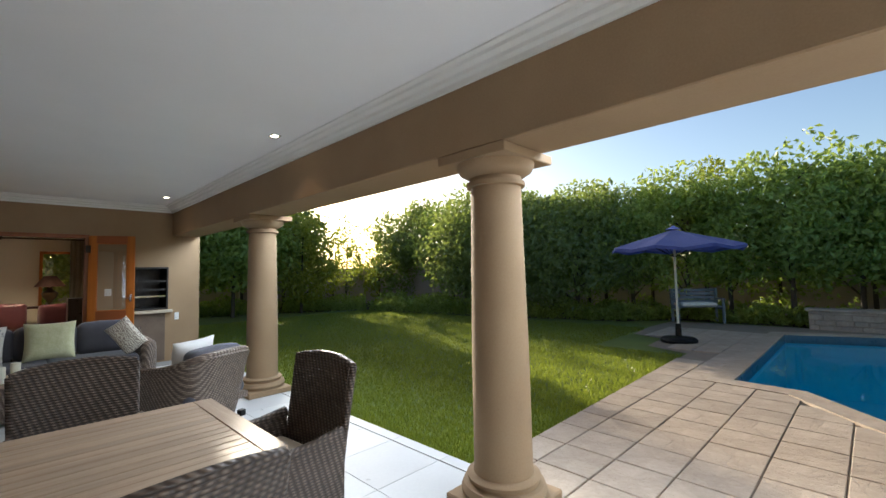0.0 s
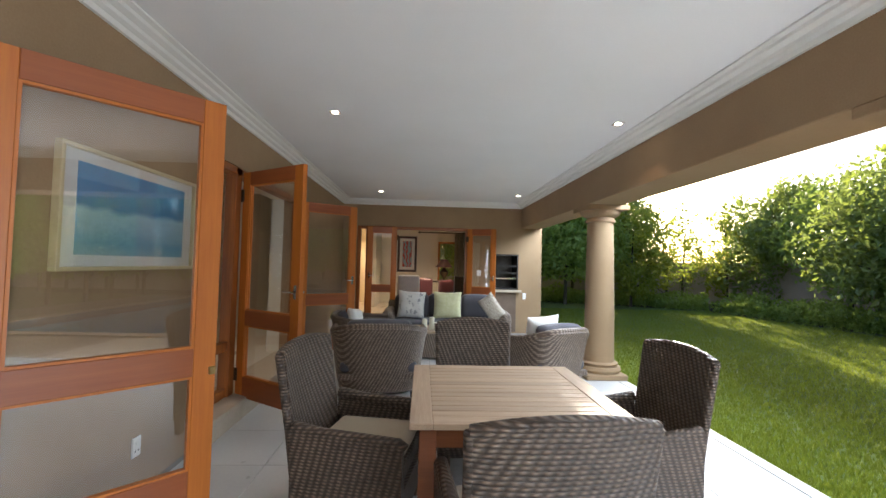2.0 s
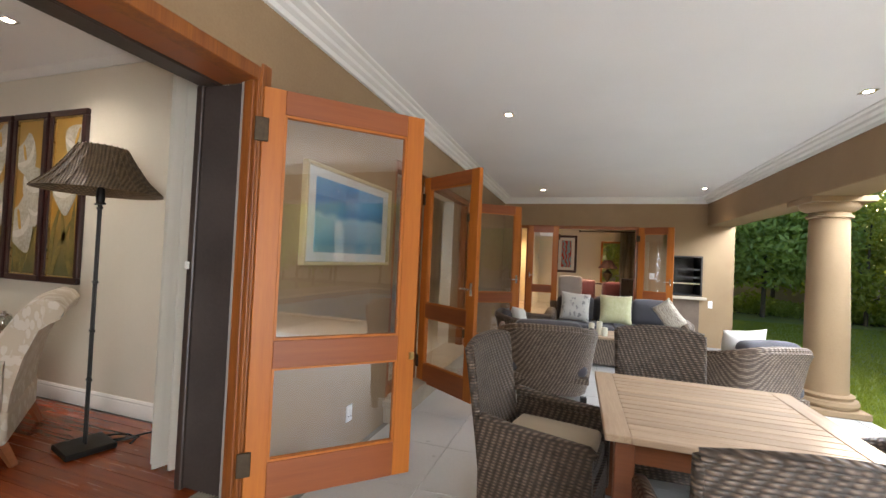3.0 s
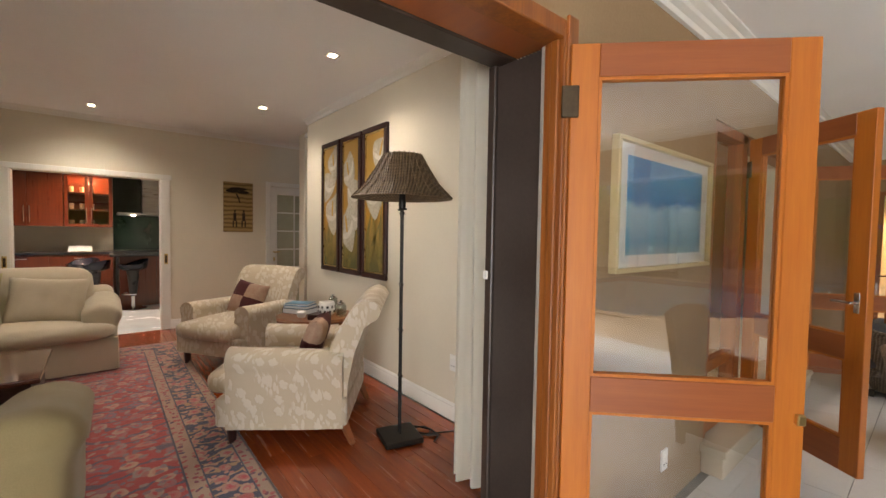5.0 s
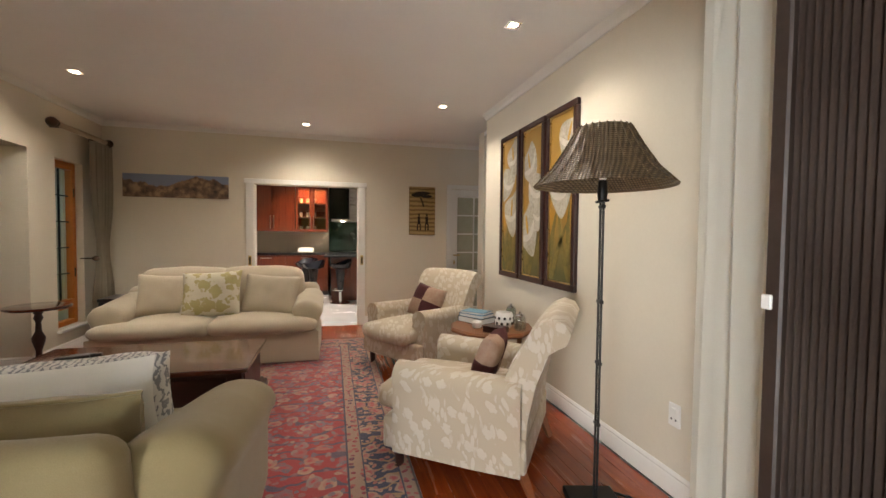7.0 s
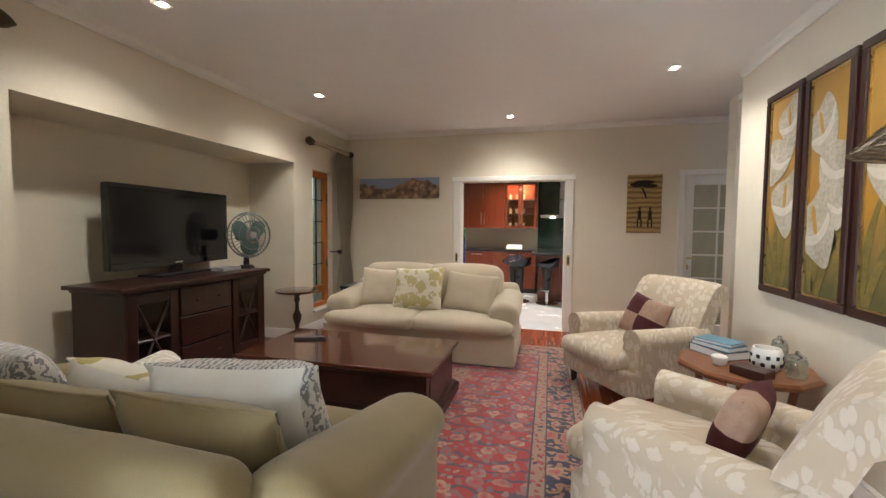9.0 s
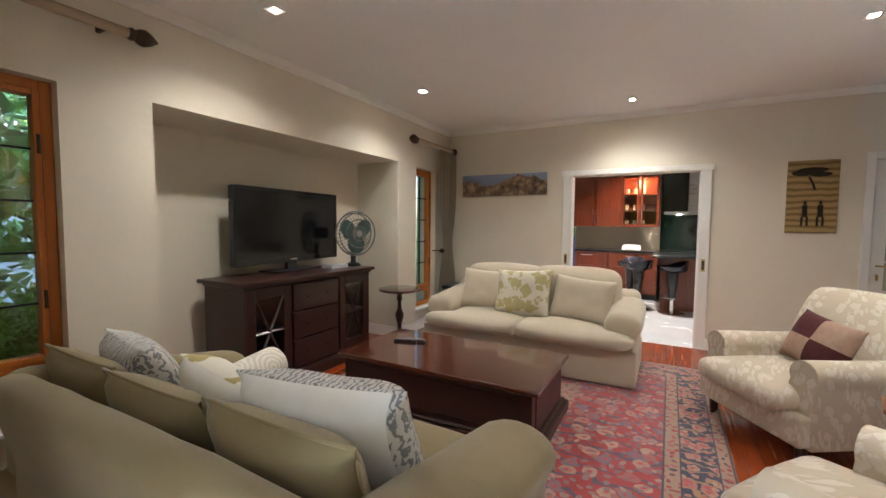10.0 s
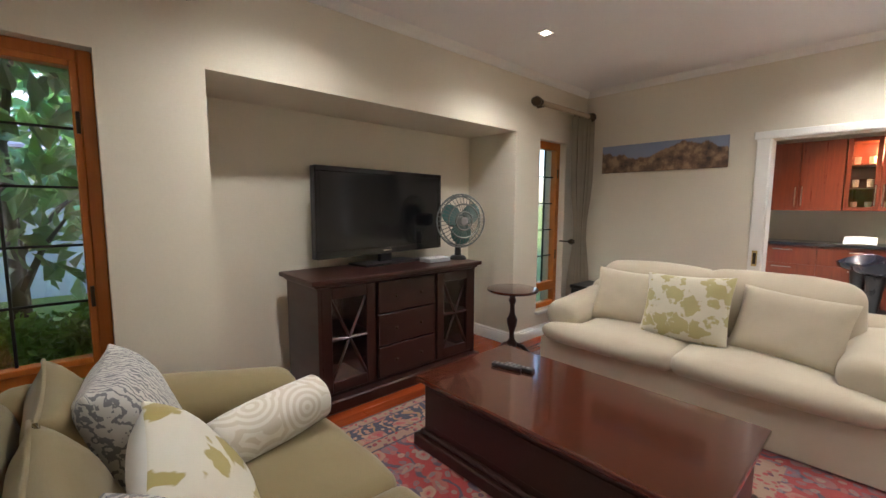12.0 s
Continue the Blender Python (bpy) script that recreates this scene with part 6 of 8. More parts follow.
scatter("white cushion edged with grey marbled print on the khaki sofa", pose(-3.00, -0.40, 0.68, -24, 2, -82), 0.62, 0.50, 0.22, [WHITECLOTH, IKAT], 11)
scatter("white cushion with olive leaf print on the khaki sofa", pose(-3.06, -0.98, 0.62, -30, -3, -96), 0.52, 0.46, 0.2, [WHITECLOTH, OLIVEPRINT], 12)
scatter("grey marbled print cushion on the khaki sofa", pose(-2.98, -1.50, 0.66, -24, 0, -100), 0.52, 0.48, 0.2, IKAT, 13)
# each printed cushion shows its cloth on the front side only
for o in [o for o in bpy.data.objects if o.name.startswith("scatter_cushion") and len(o.data.materials) == 2]:
    banded = o.data.materials[1] == IKAT
    for f in o.data.polygons:
        f.material_index = 1 if f.center.y < 0.012 or (banded and f.center.x < -0.245) else 0
bol = lathe([(0.02, -0.235), (0.08, -0.235), (0.098, -0.22), (0.103, -0.1), (0.106, 0.05), (0.103, 0.15), (0.096, 0.22), (0.075, 0.235), (0.02, 0.23)], 24)
bmesh.ops.transform(bol, matrix=pose(0, 0, 0, 0, 90, 0), verts=bol.verts)
solid("bolster", bol, RINGS, "white bolster cushion with raised ring pattern on the khaki sofa", "cushion", pose(-3.40, -1.42, 0.55, 0, 4, 12), smooth=50)
# cushions on the cream sofa
FLORAL = printed("olive_blossom_print", (0.62, 0.57, 0.45), (0.42, 0.36, 0.16), 8.0, 0.50, 0.04, "flower")
scatter("plain cream cushion on the slipcovered sofa", pose(-6.20, -1.24, 0.67, -20, 3, 98), 0.50, 0.45, 0.18, CREAMCLOTH, 21)
scatter("olive blossom print cushion on the slipcovered sofa", pose(-6.07, -0.76, 0.69, -24, -3, 88), 0.58, 0.50, 0.18, FLORAL, 22)
scatter("plain cream cushion on the slipcovered sofa", pose(-6.13, -0.19, 0.66, -26, 4, 84), 0.58, 0.46, 0.18, CREAMCLOTH, 23)


def armchair(m, label):
    """Rolled-back armchair, facing -y."""
    t = thing("armchair", m, label, "armchair", "damask armchairs")
    w, d = 0.82, 0.86
    h = w / 2
    part("base", soft_box(-h + 0.01, h - 0.01, -d / 2 + 0.02, d / 2 - 0.03, 0.13, 0.31, 0.02, 0.0, 4), DAMASK, t, smooth=50)
    for k in (-1, 1):
        x0, x1 = sorted((k * h, k * (h - 0.16)))
        prof = [(x0, 0.12), (x0, 0.47)]
        for i in range(11):
            a = math.pi * (1.15 - 1.3 * i / 10)
            prof.append(((x0 + x1) / 2 + 0.088 * math.cos(a) + k * 0.008, 0.535 + 0.085 * math.sin(a)))
        prof += [(x1, 0.47), (x1, 0.12)]
        bm = bmesh.new()
        rings = []
        for i in range(9):
            v = i / 8
            y = -d / 2 + 0.09 + (d - 0.15) * v
            ring = [bm.verts.new(Vector((px, y, pz - (0.02 * v if pz > 0.4 else 0))) + noise.noise_vector(Vector((px * 4, y * 4, pz * 4))) * 0.004) for px, pz in prof]
            rings.append(ring)
        for p, q in zip(rings, rings[1:]):
            for i in range(len(prof)):
                j = (i + 1) % len(prof)
                bm.faces.new((p[i], p[j], q[j], q[i]))
        bm.faces.new(rings[0])
        bm.faces.new(list(reversed(rings[-1])))
        part("arm", bm, DAMASK, t, smooth=50)
        part("leg", tube([(k * (h - 0.07), -d / 2 + 0.1, 0.14), (k * (h - 0.07), -d / 2 + 0.1, 0.03), (k * (h - 0.07), -d / 2 + 0.09, 0.0)], 0.032, 8, taper=0.7), MAHOGANY, t, smooth=50)
        part("leg", tube([(k * (h - 0.05), d / 2 - 0.06, 0.14), (k * (h - 0.05), d / 2 + 0.0, 0.0)], 0.03, 4, taper=0.7), LEGTEAK, t, "raked timber back leg")
    prof = [(0.22, 0.12), (0.20, 0.42), (0.31, 0.70), (0.40, 0.86), (0.455, 0.925), (0.515, 0.95), (0.575, 0.93), (0.605, 0.88), (0.585, 0.825), (0.54, 0.80), (0.50, 0.77), (0.44, 0.60), (0.40, 0.40), (0.38, 0.12)]
    bm = bmesh.new()
    rings = []
    for i in range(13):
        u = 2 * i / 12 - 1
        e = 0.02 if abs(u) == 1 else 0
        rings.append([bm.verts.new((u * (h - 0.035), y + e * (0.37 - y), z - e * 0.4 * (1 if z > 0.5 else 0) - 0.012 * u * u * (1 if z > 0.6 else 0))) for y, z in prof])
    for p, q in zip(rings, rings[1:]):
        for i in range(len(prof)):
            j = (i + 1) % len(prof)
            bm.faces.new((p[i], p[j], q[j], q[i]))
    bm.faces.new(rings[0])
    bm.faces.new(list(reversed(rings[-1])))
    part("backrest", bm, DAMASK, t, smooth=50)
    part("seat_cushion", soft_box(-h + 0.10, h - 0.10, -d / 2 - 0.08, 0.22, 0.30, 0.45, 0.06, 0.025, 8, 0.006, 3), DAMASK, t, smooth=60)
    return t


a1 = armchair(pose(-3.69, 1.305, 0.004, 0, 0, -36), "cream damask armchair with rolled back beside the floor lamp")
a2 = copy_thing(a1, pose(-5.50, 1.33, 0.004, 0, 0, 33.5))
tagged(a2, "cream damask armchair with rolled back beside the side table")
PATCH, nt, b = material("maroon_patchwork", 0.95)
ch = node(nt, "ShaderNodeTexChecker", Scale=4.6)
ch.inputs["Color1"].default_value, ch.inputs["Color2"].default_value = (0.085, 0.018, 0.022, 1), (0.42, 0.31, 0.24, 1)
v = coords(nt, (1, 0.0, 1))
nt.links.new(v, ch.inputs["Vector"])
nt.links.new(mix(nt, noisy(nt, coords(nt), 30.0), ch.outputs["Color"], (0.25, 0.15, 0.12), "SOFT_LIGHT"), b.inputs["Base Color"])
scatter("maroon and tan patchwork cushion on an armchair", pose(-3.63, 1.39, 0.60, -18, 0, -36), 0.36, 0.32, 0.13, PATCH, 31, "patchwork cushions")
scatter("maroon and tan patchwork cushion on an armchair", pose(-5.56, 1.43, 0.62, -24, 8, 30), 0.42, 0.36, 0.16, PATCH, 32, "patchwork cushions")

# side table between the armchairs, with what lies on it
PINE = wood("honey_pine", (0.15, 0.05, 0.016), (0.25, 0.095, 0.03), "x", 0.4, 0.15)
st = thing("side_table", pose(-4.68, 1.82, 0.002, 0, 0, 20), "honey-brown timber side table with scalloped top", "side table")
part("top", lathe([(0.0, 0.50), (0.36, 0.50), (0.375, 0.512), (0.375, 0.525), (0.36, 0.54), (0.0, 0.54)], 10), PINE, st)
for k in range(4):
    c, s_ = math.cos(k * math.pi / 2 + 0.78), math.sin(k * math.pi / 2 + 0.78)
    part("leg", tube([(0.25 * c, 0.25 * s_, 0.50), (0.22 * c, 0.22 * s_, 0.25), (0.27 * c, 0.27 * s_, 0.0)], 0.022, 8), PINE, st, smooth=50)
part("shelf", box(-0.18, 0.18, -0.18, 0.18, 0.18, 0.2, bevel=0.004), PINE, st)
TABLETOP = 0.543
for i, (c1, sx, sy, h) in enumerate((((0.02, 0.018, 0.02), 0.14, 0.10, 0.05), ((0.03, 0.12, 0.19), 0.13, 0.09, 0.028), ((0.10, 0.22, 0.30), 0.12, 0.085, 0.02))):
    z0 = TABLETOP + (0, 0.051, 0.08)[i]
    bk = thing("book", pose(-4.86, 1.74, z0, 0, 0, 28 + 7 * i), ("black", "blue-green", "pale blue")[i] + " book lying in a stack on the side table", "book", "stacked books")
    part("cover", boxes([(-sx, sx, -sy, sy, 0, 0.003), (-sx, sx, -sy, sy, h - 0.003, h), (-sx, -sx + 0.004, -sy, sy, 0.003, h - 0.003)]), surf("book_cover", c1, tuple(min(1, q * 1.4) for q in c1), 5, 0.5), bk)
    part("paper_block", box(-sx + 0.004, sx - 0.004, -sy + 0.004, sy - 0.004, 0.003, h - 0.003), PAPER, bk, "cream pages")
solid("candle_holder", lathe([(0.03, 0), (0.04, 0.01), (0.045, 0.05), (0.03, 0.06), (0.0, 0.058)], 18), WHITE, "small white candle in a cup on the side table", "candle", pose(-4.62, 1.66, TABLETOP), smooth=50)
JARGLASS = pane("jar_glass", (0.86, 0.90, 0.88), 0.03)
for jx, jy, jr, jh in ((-4.47, 1.99, 0.05, 0.115), (-4.72, 2.02, 0.045, 0.14)):
    jar = thing("glass_jar", pose(jx, jy, TABLETOP), "clear lidded glass jar on the side table", "jar", "glass jars")
    g = part("body", lathe([(jr * 0.9, 0), (jr, 0.012), (jr, jh - 0.02), (jr * 0.82, jh), (jr * 0.76, jh), (jr * 0.92, jh - 0.024), (jr * 0.92, 0.014), (0.0, 0.010)], 20), JARGLASS, jar, smooth=50)
    g.visible_shadow = False
    part("lid", lathe([(jr * 0.84, jh + 0.001), (jr * 0.88, jh + 0.006), (jr * 0.6, jh + 0.018), (0.012, jh + 0.022), (0.014, jh + 0.036), (0.0, jh + 0.04)], 20), CHROME, jar, "polished metal lid", 50)
pot = thing("pierced_lantern", pose(-4.60, 1.90, TABLETOP), "white pierced ceramic lantern on the side table", "lantern")
part("body", lathe([(0.055, 0), (0.075, 0.02), (0.08, 0.10), (0.07, 0.13), (0.062, 0.13), (0.07, 0.1), (0.0, 0.02)], 20), WHITE, pot, smooth=50)
for i in range(10):
    for z in (0.04, 0.085):
        a = i * 0.628 + (0.31 if z > 0.05 else 0)
        part("hole", box(-0.011, 0.011, -0.004, 0.004, -0.012, 0.012, bevel=0.004, m=pose(0.079 * math.cos(a), 0.079 * math.sin(a), z, 0, 0, math.degrees(a) + 90)), BLACKMETAL, pot)
solid("small_box", box(-0.09, 0.09, -0.06, 0.06, 0, 0.05, bevel=0.005), MAHOGANY, "small dark wooden box on the side table", "box", pose(-4.44, 1.76, TABLETOP, 0, 0, 40))

# floor lamp
fl = thing("floor_lamp", pose(-3.03, 1.72, 0.002, 0, 0, -15), "black iron floor lamp with woven rattan shade", "floor lamp")
part("base", box(-0.125, 0.125, -0.125, 0.125, 0, 0.035, bevel=0.006), BLACKMETAL, fl)
for k in (-0.018, 0.018):
    part("upright", tube([(k, 0, 0.035), (k, 0, 1.50)], 0.0062, 8), BLACKMETAL, fl)
for z in (0.42, 0.72, 1.02, 1.48):
    part("collar", box(-0.024, 0.024, -0.010, 0.010, z - 0.008, z + 0.008, bevel=0.002), BLACKMETAL, fl)
part("cross_piece", box(-0.06, 0.06, -0.012, 0.012, 1.50, 1.512, bevel=0.002), BLACKMETAL, fl)
part("socket", lathe([(0.02, 1.51), (0.024, 1.54), (0.02, 1.60), (0.012, 1.61)], 14), BLACKMETAL, fl, smooth=40)
part("bulb", lathe([(0.012, 1.60), (0.022, 1.63), (0.028, 1.66), (0.02, 1.69), (0.004, 1.70)], 14), PAPER, fl, "unlit bulb", 50)
RATTAN = wicker("dark_rattan", (0.14, 0.09, 0.045), (0.30, 0.21, 0.115), 0.5, 0.010, 0.022)
sh = bmesh.new()
prof = [(0.325, 1.575), (0.30, 1.60), (0.24, 1.66), (0.175, 1.76), (0.125, 1.85), (0.12, 1.855), (0.12, 1.85), (0.17, 1.755), (0.235, 1.655), (0.295, 1.595)]
rings = [[sh.verts.new((r * math.cos(i * math.pi / 18), r * math.sin(i * math.pi / 18), z)) for i in range(36)] for r, z in prof]
for p, q in zip(rings, rings[1:] + rings[:1]):
    for i in range(36):
        sh.faces.new((p[i], p[(i + 1) % 36], q[(i + 1) % 36], q[i]))
part("shade", sh, RATTAN, fl, "dark woven rattan shade", 50)
for i in range(24):
    a = i * math.pi / 12
    part("shade_rib", tube([(r * math.cos(a), r * math.sin(a), z + 0.004) for r, z in prof[:6]], 0.0035, 5), RATTAN, fl)
solid("lamp_cord", tube([(-3.0 + 0.16 * math.cos(k * 0.7) * (1 - k * 0.03), 1.86 + 0.09 * math.sin(k * 0.9), 0.012 + 0.002 * (k % 2)) for k in range(18)] + [(-2.85, 2.1, 0.012), (-2.8, 2.15, 0.2), (-2.78, 2.165, 0.36)], 0.005, 6), BLACKMETAL, "black lamp cord lying on the floor", "cable", smooth=60)
outlet(-3.02, 2.18, 0.42, 0)

# triptych
LILY, nt, b = material("lily_painting", 0.55)
v = coords(nt, (1.6, 1, 0.7))
info = nt.nodes.new("ShaderNodeObjectInfo")
s = nt.nodes.new("ShaderNodeSeparateXYZ")
nt.links.new(coords(nt), s.inputs[0])
level = maths(nt, "ADD", s.outputs[2], maths(nt, "MULTIPLY", maths(nt, "SUBTRACT", noisy(nt, v, 4.0, 4.0), 0.5), 0.7))
ochre = ramp(nt, level, [(0.1, (0.10, 0.095, 0.03)), (0.38, (0.24, 0.16, 0.04)), (0.62, (0.43, 0.215, 0.025)), (0.9, (0.36, 0.20, 0.04)), (1.25, (0.40, 0.23, 0.045))])
greyed = ramp(nt, level, [(0.1, (0.13, 0.11, 0.06)), (0.6, (0.33, 0.20, 0.06)), (1.1, (0.24, 0.20, 0.14))])
nt.links.new(mix(nt, maths(nt, "GREATER_THAN", info.outputs["Random"], 0.6), ochre, greyed), b.inputs["Base Color"])
PETAL = surf("painted_white_petal", (0.30, 0.26, 0.18), (0.58, 0.54, 0.45), 5, 0.6, 0.05, 40)
LIP = surf("painted_petal_lip", (0.52, 0.48, 0.40), (0.66, 0.62, 0.54), 9, 0.6, 0.05, 40)
LEAFPAINT = surf("painted_olive_leaf", (0.09, 0.08, 0.022), (0.26, 0.19, 0.045), 8, 0.6, 0.05, 40)
SPADIX = surf("painted_ochre_spadix", (0.45, 0.24, 0.03), (0.55, 0.32, 0.05), 9, 0.6)


def rounded(points, per=6):
    """A closed smooth outline through the points."""
    out, n = [], len(points)
    for i in range(n):
        p0, p1, p2, p3 = (Vector((*points[(i + k) % n], 0)) for k in (-1, 0, 1, 2))
        for j in range(per):
            t = j / per
            out.append(0.5 * (2 * p1 + (p2 - p0) * t + (2 * p0 - 5 * p1 + 4 * p2 - p3) * t * t + (3 * p1 - p0 - 3 * p2 + p3) * t ** 3))
    return out


def painted(outline, m, y, hw, h):
    """A flat painted shape on a canvas, kept within its frame."""
    bm = bmesh.new()
    front = [bm.verts.new(m @ Vector((p.x, y, p.y))) for p in outline]
    bm.faces.new(front)
    made = bmesh.ops.extrude_face_region(bm, geom=bm.faces[:])
    bmesh.ops.translate(bm, verts=[g for g in made["geom"] if isinstance(g, bmesh.types.BMVert)], vec=(0, -0.0015, 0))
    for co, no in (((hw, 0, 0), (1, 0, 0)), ((-hw, 0, 0), (-1, 0, 0)), ((0, 0, h), (0, 0, 1)), ((0, 0, 0.065), (0, 0, -1))):
        bmesh.ops.bisect_plane(bm, geom=bm.verts[:] + bm.edges[:] + bm.faces[:], plane_co=co, plane_no=no, clear_outer=True)
        bmesh.ops.holes_fill(bm, edges=[e for e in bm.edges if e.is_boundary])
    return bm


SPATHE = rounded([(0.0, -1.05), (-0.5, -0.62), (-0.86, -0.05), (-0.88, 0.45), (-0.45, 0.70), (0.15, 0.80), (0.72, 1.0), (0.9, 0.45), (0.76, -0.2), (0.42, -0.7)])
CURL = rounded([(-0.9, 0.08), (-0.55, -0.24), (0.0, -0.34), (0.55, -0.12), (0.92, 0.45), (0.5, 0.12), (0.0, -0.1), (-0.5, 0.0)])
BLADE_SHAPE = rounded([(-0.16, -1.0), (-0.30, 0.0), (-0.05, 0.7), (0.3, 1.2), (0.16, 0.4), (0.12, -0.3), (0.16, -1.0)])
LILIES = [[(0.07, 1.16, 0.15, -18), (-0.06, 0.93, 0.16, 30), (0.06, 0.62, 0.19, -6)],
          [(-0.05, 1.03, 0.16, -26), (0.07, 0.80, 0.17, 24), (-0.06, 0.45, 0.20, -24), (0.13, 0.58, 0.11, 6)],
          [(0.10, 1.14, 0.16, 10), (0.0, 0.76, 0.18, -4)]]
for i in range(3):
    x0 = -5.325 + i * 0.475
    t = thing("lily_picture", pose(x0 + 0.222, 2.18, 0.925), "tall dark-framed painting of white arum lilies", "picture", "lily triptych")
    hw, h = 0.222, 1.405
    part("frame", boxes([(-hw, hw, -0.035, 0, 0, 0.05), (-hw, hw, -0.035, 0, h - 0.05, h), (-hw, -hw + 0.05, -0.035, 0, 0.05, h - 0.05), (hw - 0.05, hw, -0.035, 0, 0.05, h - 0.05)], bevel=0.006), MAHOGANY, t, "dark brown frame")
    part("slip", boxes([(-hw + 0.05, hw - 0.05, -0.026, 0, 0.05, 0.06), (-hw + 0.05, hw - 0.05, -0.026, 0, h - 0.06, h - 0.05), (-hw + 0.05, -hw + 0.06, -0.026, 0, 0.06, h - 0.06), (hw - 0.06, hw - 0.05, -0.026, 0, 0.06, h - 0.06)]), BRASS, t, "thin gilt slip")
    part("canvas", box(-hw + 0.06, hw - 0.06, -0.015, 0, 0.06, h - 0.06), LILY, t, "painted ochre ground")
    for k in range(4):
        lm = pose(-0.12 + 0.08 * k, 0, 0.26 + 0.05 * ((k * 7 + i) % 3), 0, -20 + 14 * ((k + i) % 4), 0) @ Matrix.Diagonal((0.13, 1, 0.26, 1))
        part("leaf", painted(BLADE_SHAPE, lm, -0.0152, hw - 0.062, h - 0.065), LEAFPAINT, t, "painted olive leaf")
    for k, (cx, cz, size, tilt) in enumerate(LILIES[i]):
        lm = pose(cx, 0, cz, 0, tilt, 0) @ Matrix.Diagonal((size, 1, size * 1.15, 1))
        part("lily", painted(SPATHE, lm, -0.0165 - 0.002 * k, hw - 0.062, h - 0.065), PETAL, t, "white lily bloom")
        part("lip", painted(CURL, lm, -0.0174 - 0.002 * k, hw - 0.062, h - 0.065), LIP, t, "bright curled lip")
        if k % 2 == 0:
            sm = lm @ pose(0.02, 0, 0.3, 0, 12, 0) @ Matrix.Diagonal((0.07, 1, 0.34, 1))
            part("spadix", painted(rounded([(-1, -1), (-1, 0.6), (0, 1.1), (1, 0.6), (1, -1)]), sm, -0.0182 - 0.002 * k, hw - 0.062, h - 0.065), SPADIX, t, "ochre spadix")

# panorama print, tapestry
PAN, nt, b = material("mountain_panorama", 0.5)
s = nt.nodes.new("ShaderNodeSeparateXYZ")
nt.links.new(coords(nt), s.inputs[0])
hill = maths(nt, "ADD", maths(nt, "MULTIPLY", maths(nt, "SINE", maths(nt, "MULTIPLY", s.outputs[0], 6.0)), 0.05), maths(nt, "MULTIPLY", noisy(nt, coords(nt, (1, 1, 0.2)), 7.0, 5.0), 0.22))
ridge = maths(nt, "SUBTRACT", s.outputs[2], hill)
land = ramp(nt, noisy(nt, coords(nt), 12.0, 6.0), [(0.3, (0.055, 0.042, 0.035)), (0.5, (0.22, 0.14, 0.09)), (0.66, (0.44, 0.31, 0.19))])
nt.links.new(mix(nt, ramp(nt, ridge, [(0.085, (0, 0, 0)), (0.10, (1, 1, 1))]), land, (0.28, 0.34, 0.50)), b.inputs["Base Color"])
solid("panorama_print", box(-0.61, 0.61, -0.02, 0, 0, 0.295, bevel=0.003), PAN, "wide unframed panorama print of brown mountains", "picture", pose(-7.43, -1.50, 1.78, 0, 0, 90))
HESSIAN, nt, b = material("woven_tapestry", 0.95)
w = node(nt, "ShaderNodeTexWave", Scale=5.0, Distortion=3.0, Detail=3.0)
w.bands_direction = "Z"
nt.links.new(coords(nt), w.inputs["Vector"])
nt.links.new(mix(nt, noisy(nt, coords(nt), 160.0), ramp(nt, w.outputs["Fac"], [(0.22, (0.13, 0.08, 0.03)), (0.42, (0.38, 0.26, 0.11)), (0.8, (0.50, 0.36, 0.17))]), (0.34, 0.23, 0.09)), b.inputs["Base Color"])
bumped(nt, b, noisy(nt, coords(nt), 220.0, 1.0), 0.5, 0.004)
tp = thing("tapestry", pose(-7.43, 1.765, 1.325, 0, 0, 90), "small brown woven tapestry with a tree and two figures", "wall hanging")
part("cloth", box(-0.2, 0.2, -0.014, 0, 0, 0.725, bevel=0.004), HESSIAN, tp)
DARKDYE = surf("dark_dye", (0.02, 0.015, 0.01), (0.04, 0.03, 0.02), 20, 0.95)
bm = tube([(0.02, -0.014, 0.43), (0.0, -0.014, 0.50), (-0.03, -0.014, 0.56)], 0.012, 5)
for cx, cz, rx, rz_ in ((-0.08, 0.60, 0.09, 0.03), (0.06, 0.585, 0.09, 0.025), (0.0, 0.63, 0.12, 0.025)):
    f = bmesh.ops.create_uvsphere(bm, u_segments=12, v_segments=6, radius=1.0)
    bmesh.ops.transform(bm, matrix=pose(cx, -0.014, cz) @ Matrix.Diagonal((rx, 0.004, rz_, 1)), verts=f["verts"])
part("tree_motif", bm, DARKDYE, tp)
for cx in (-0.05, 0.07):
    part("figure_motif", boxes([(cx - 0.02, cx + 0.02, -0.018, -0.013, 0.16, 0.28), (cx - 0.03, cx - 0.012, -0.018, -0.013, 0.07, 0.165), (cx + 0.012, cx + 0.03, -0.018, -0.013, 0.07, 0.165), (cx - 0.012, cx + 0.012, -0.018, -0.013, 0.285, 0.32)], bevel=0.004), DARKDYE, tp)

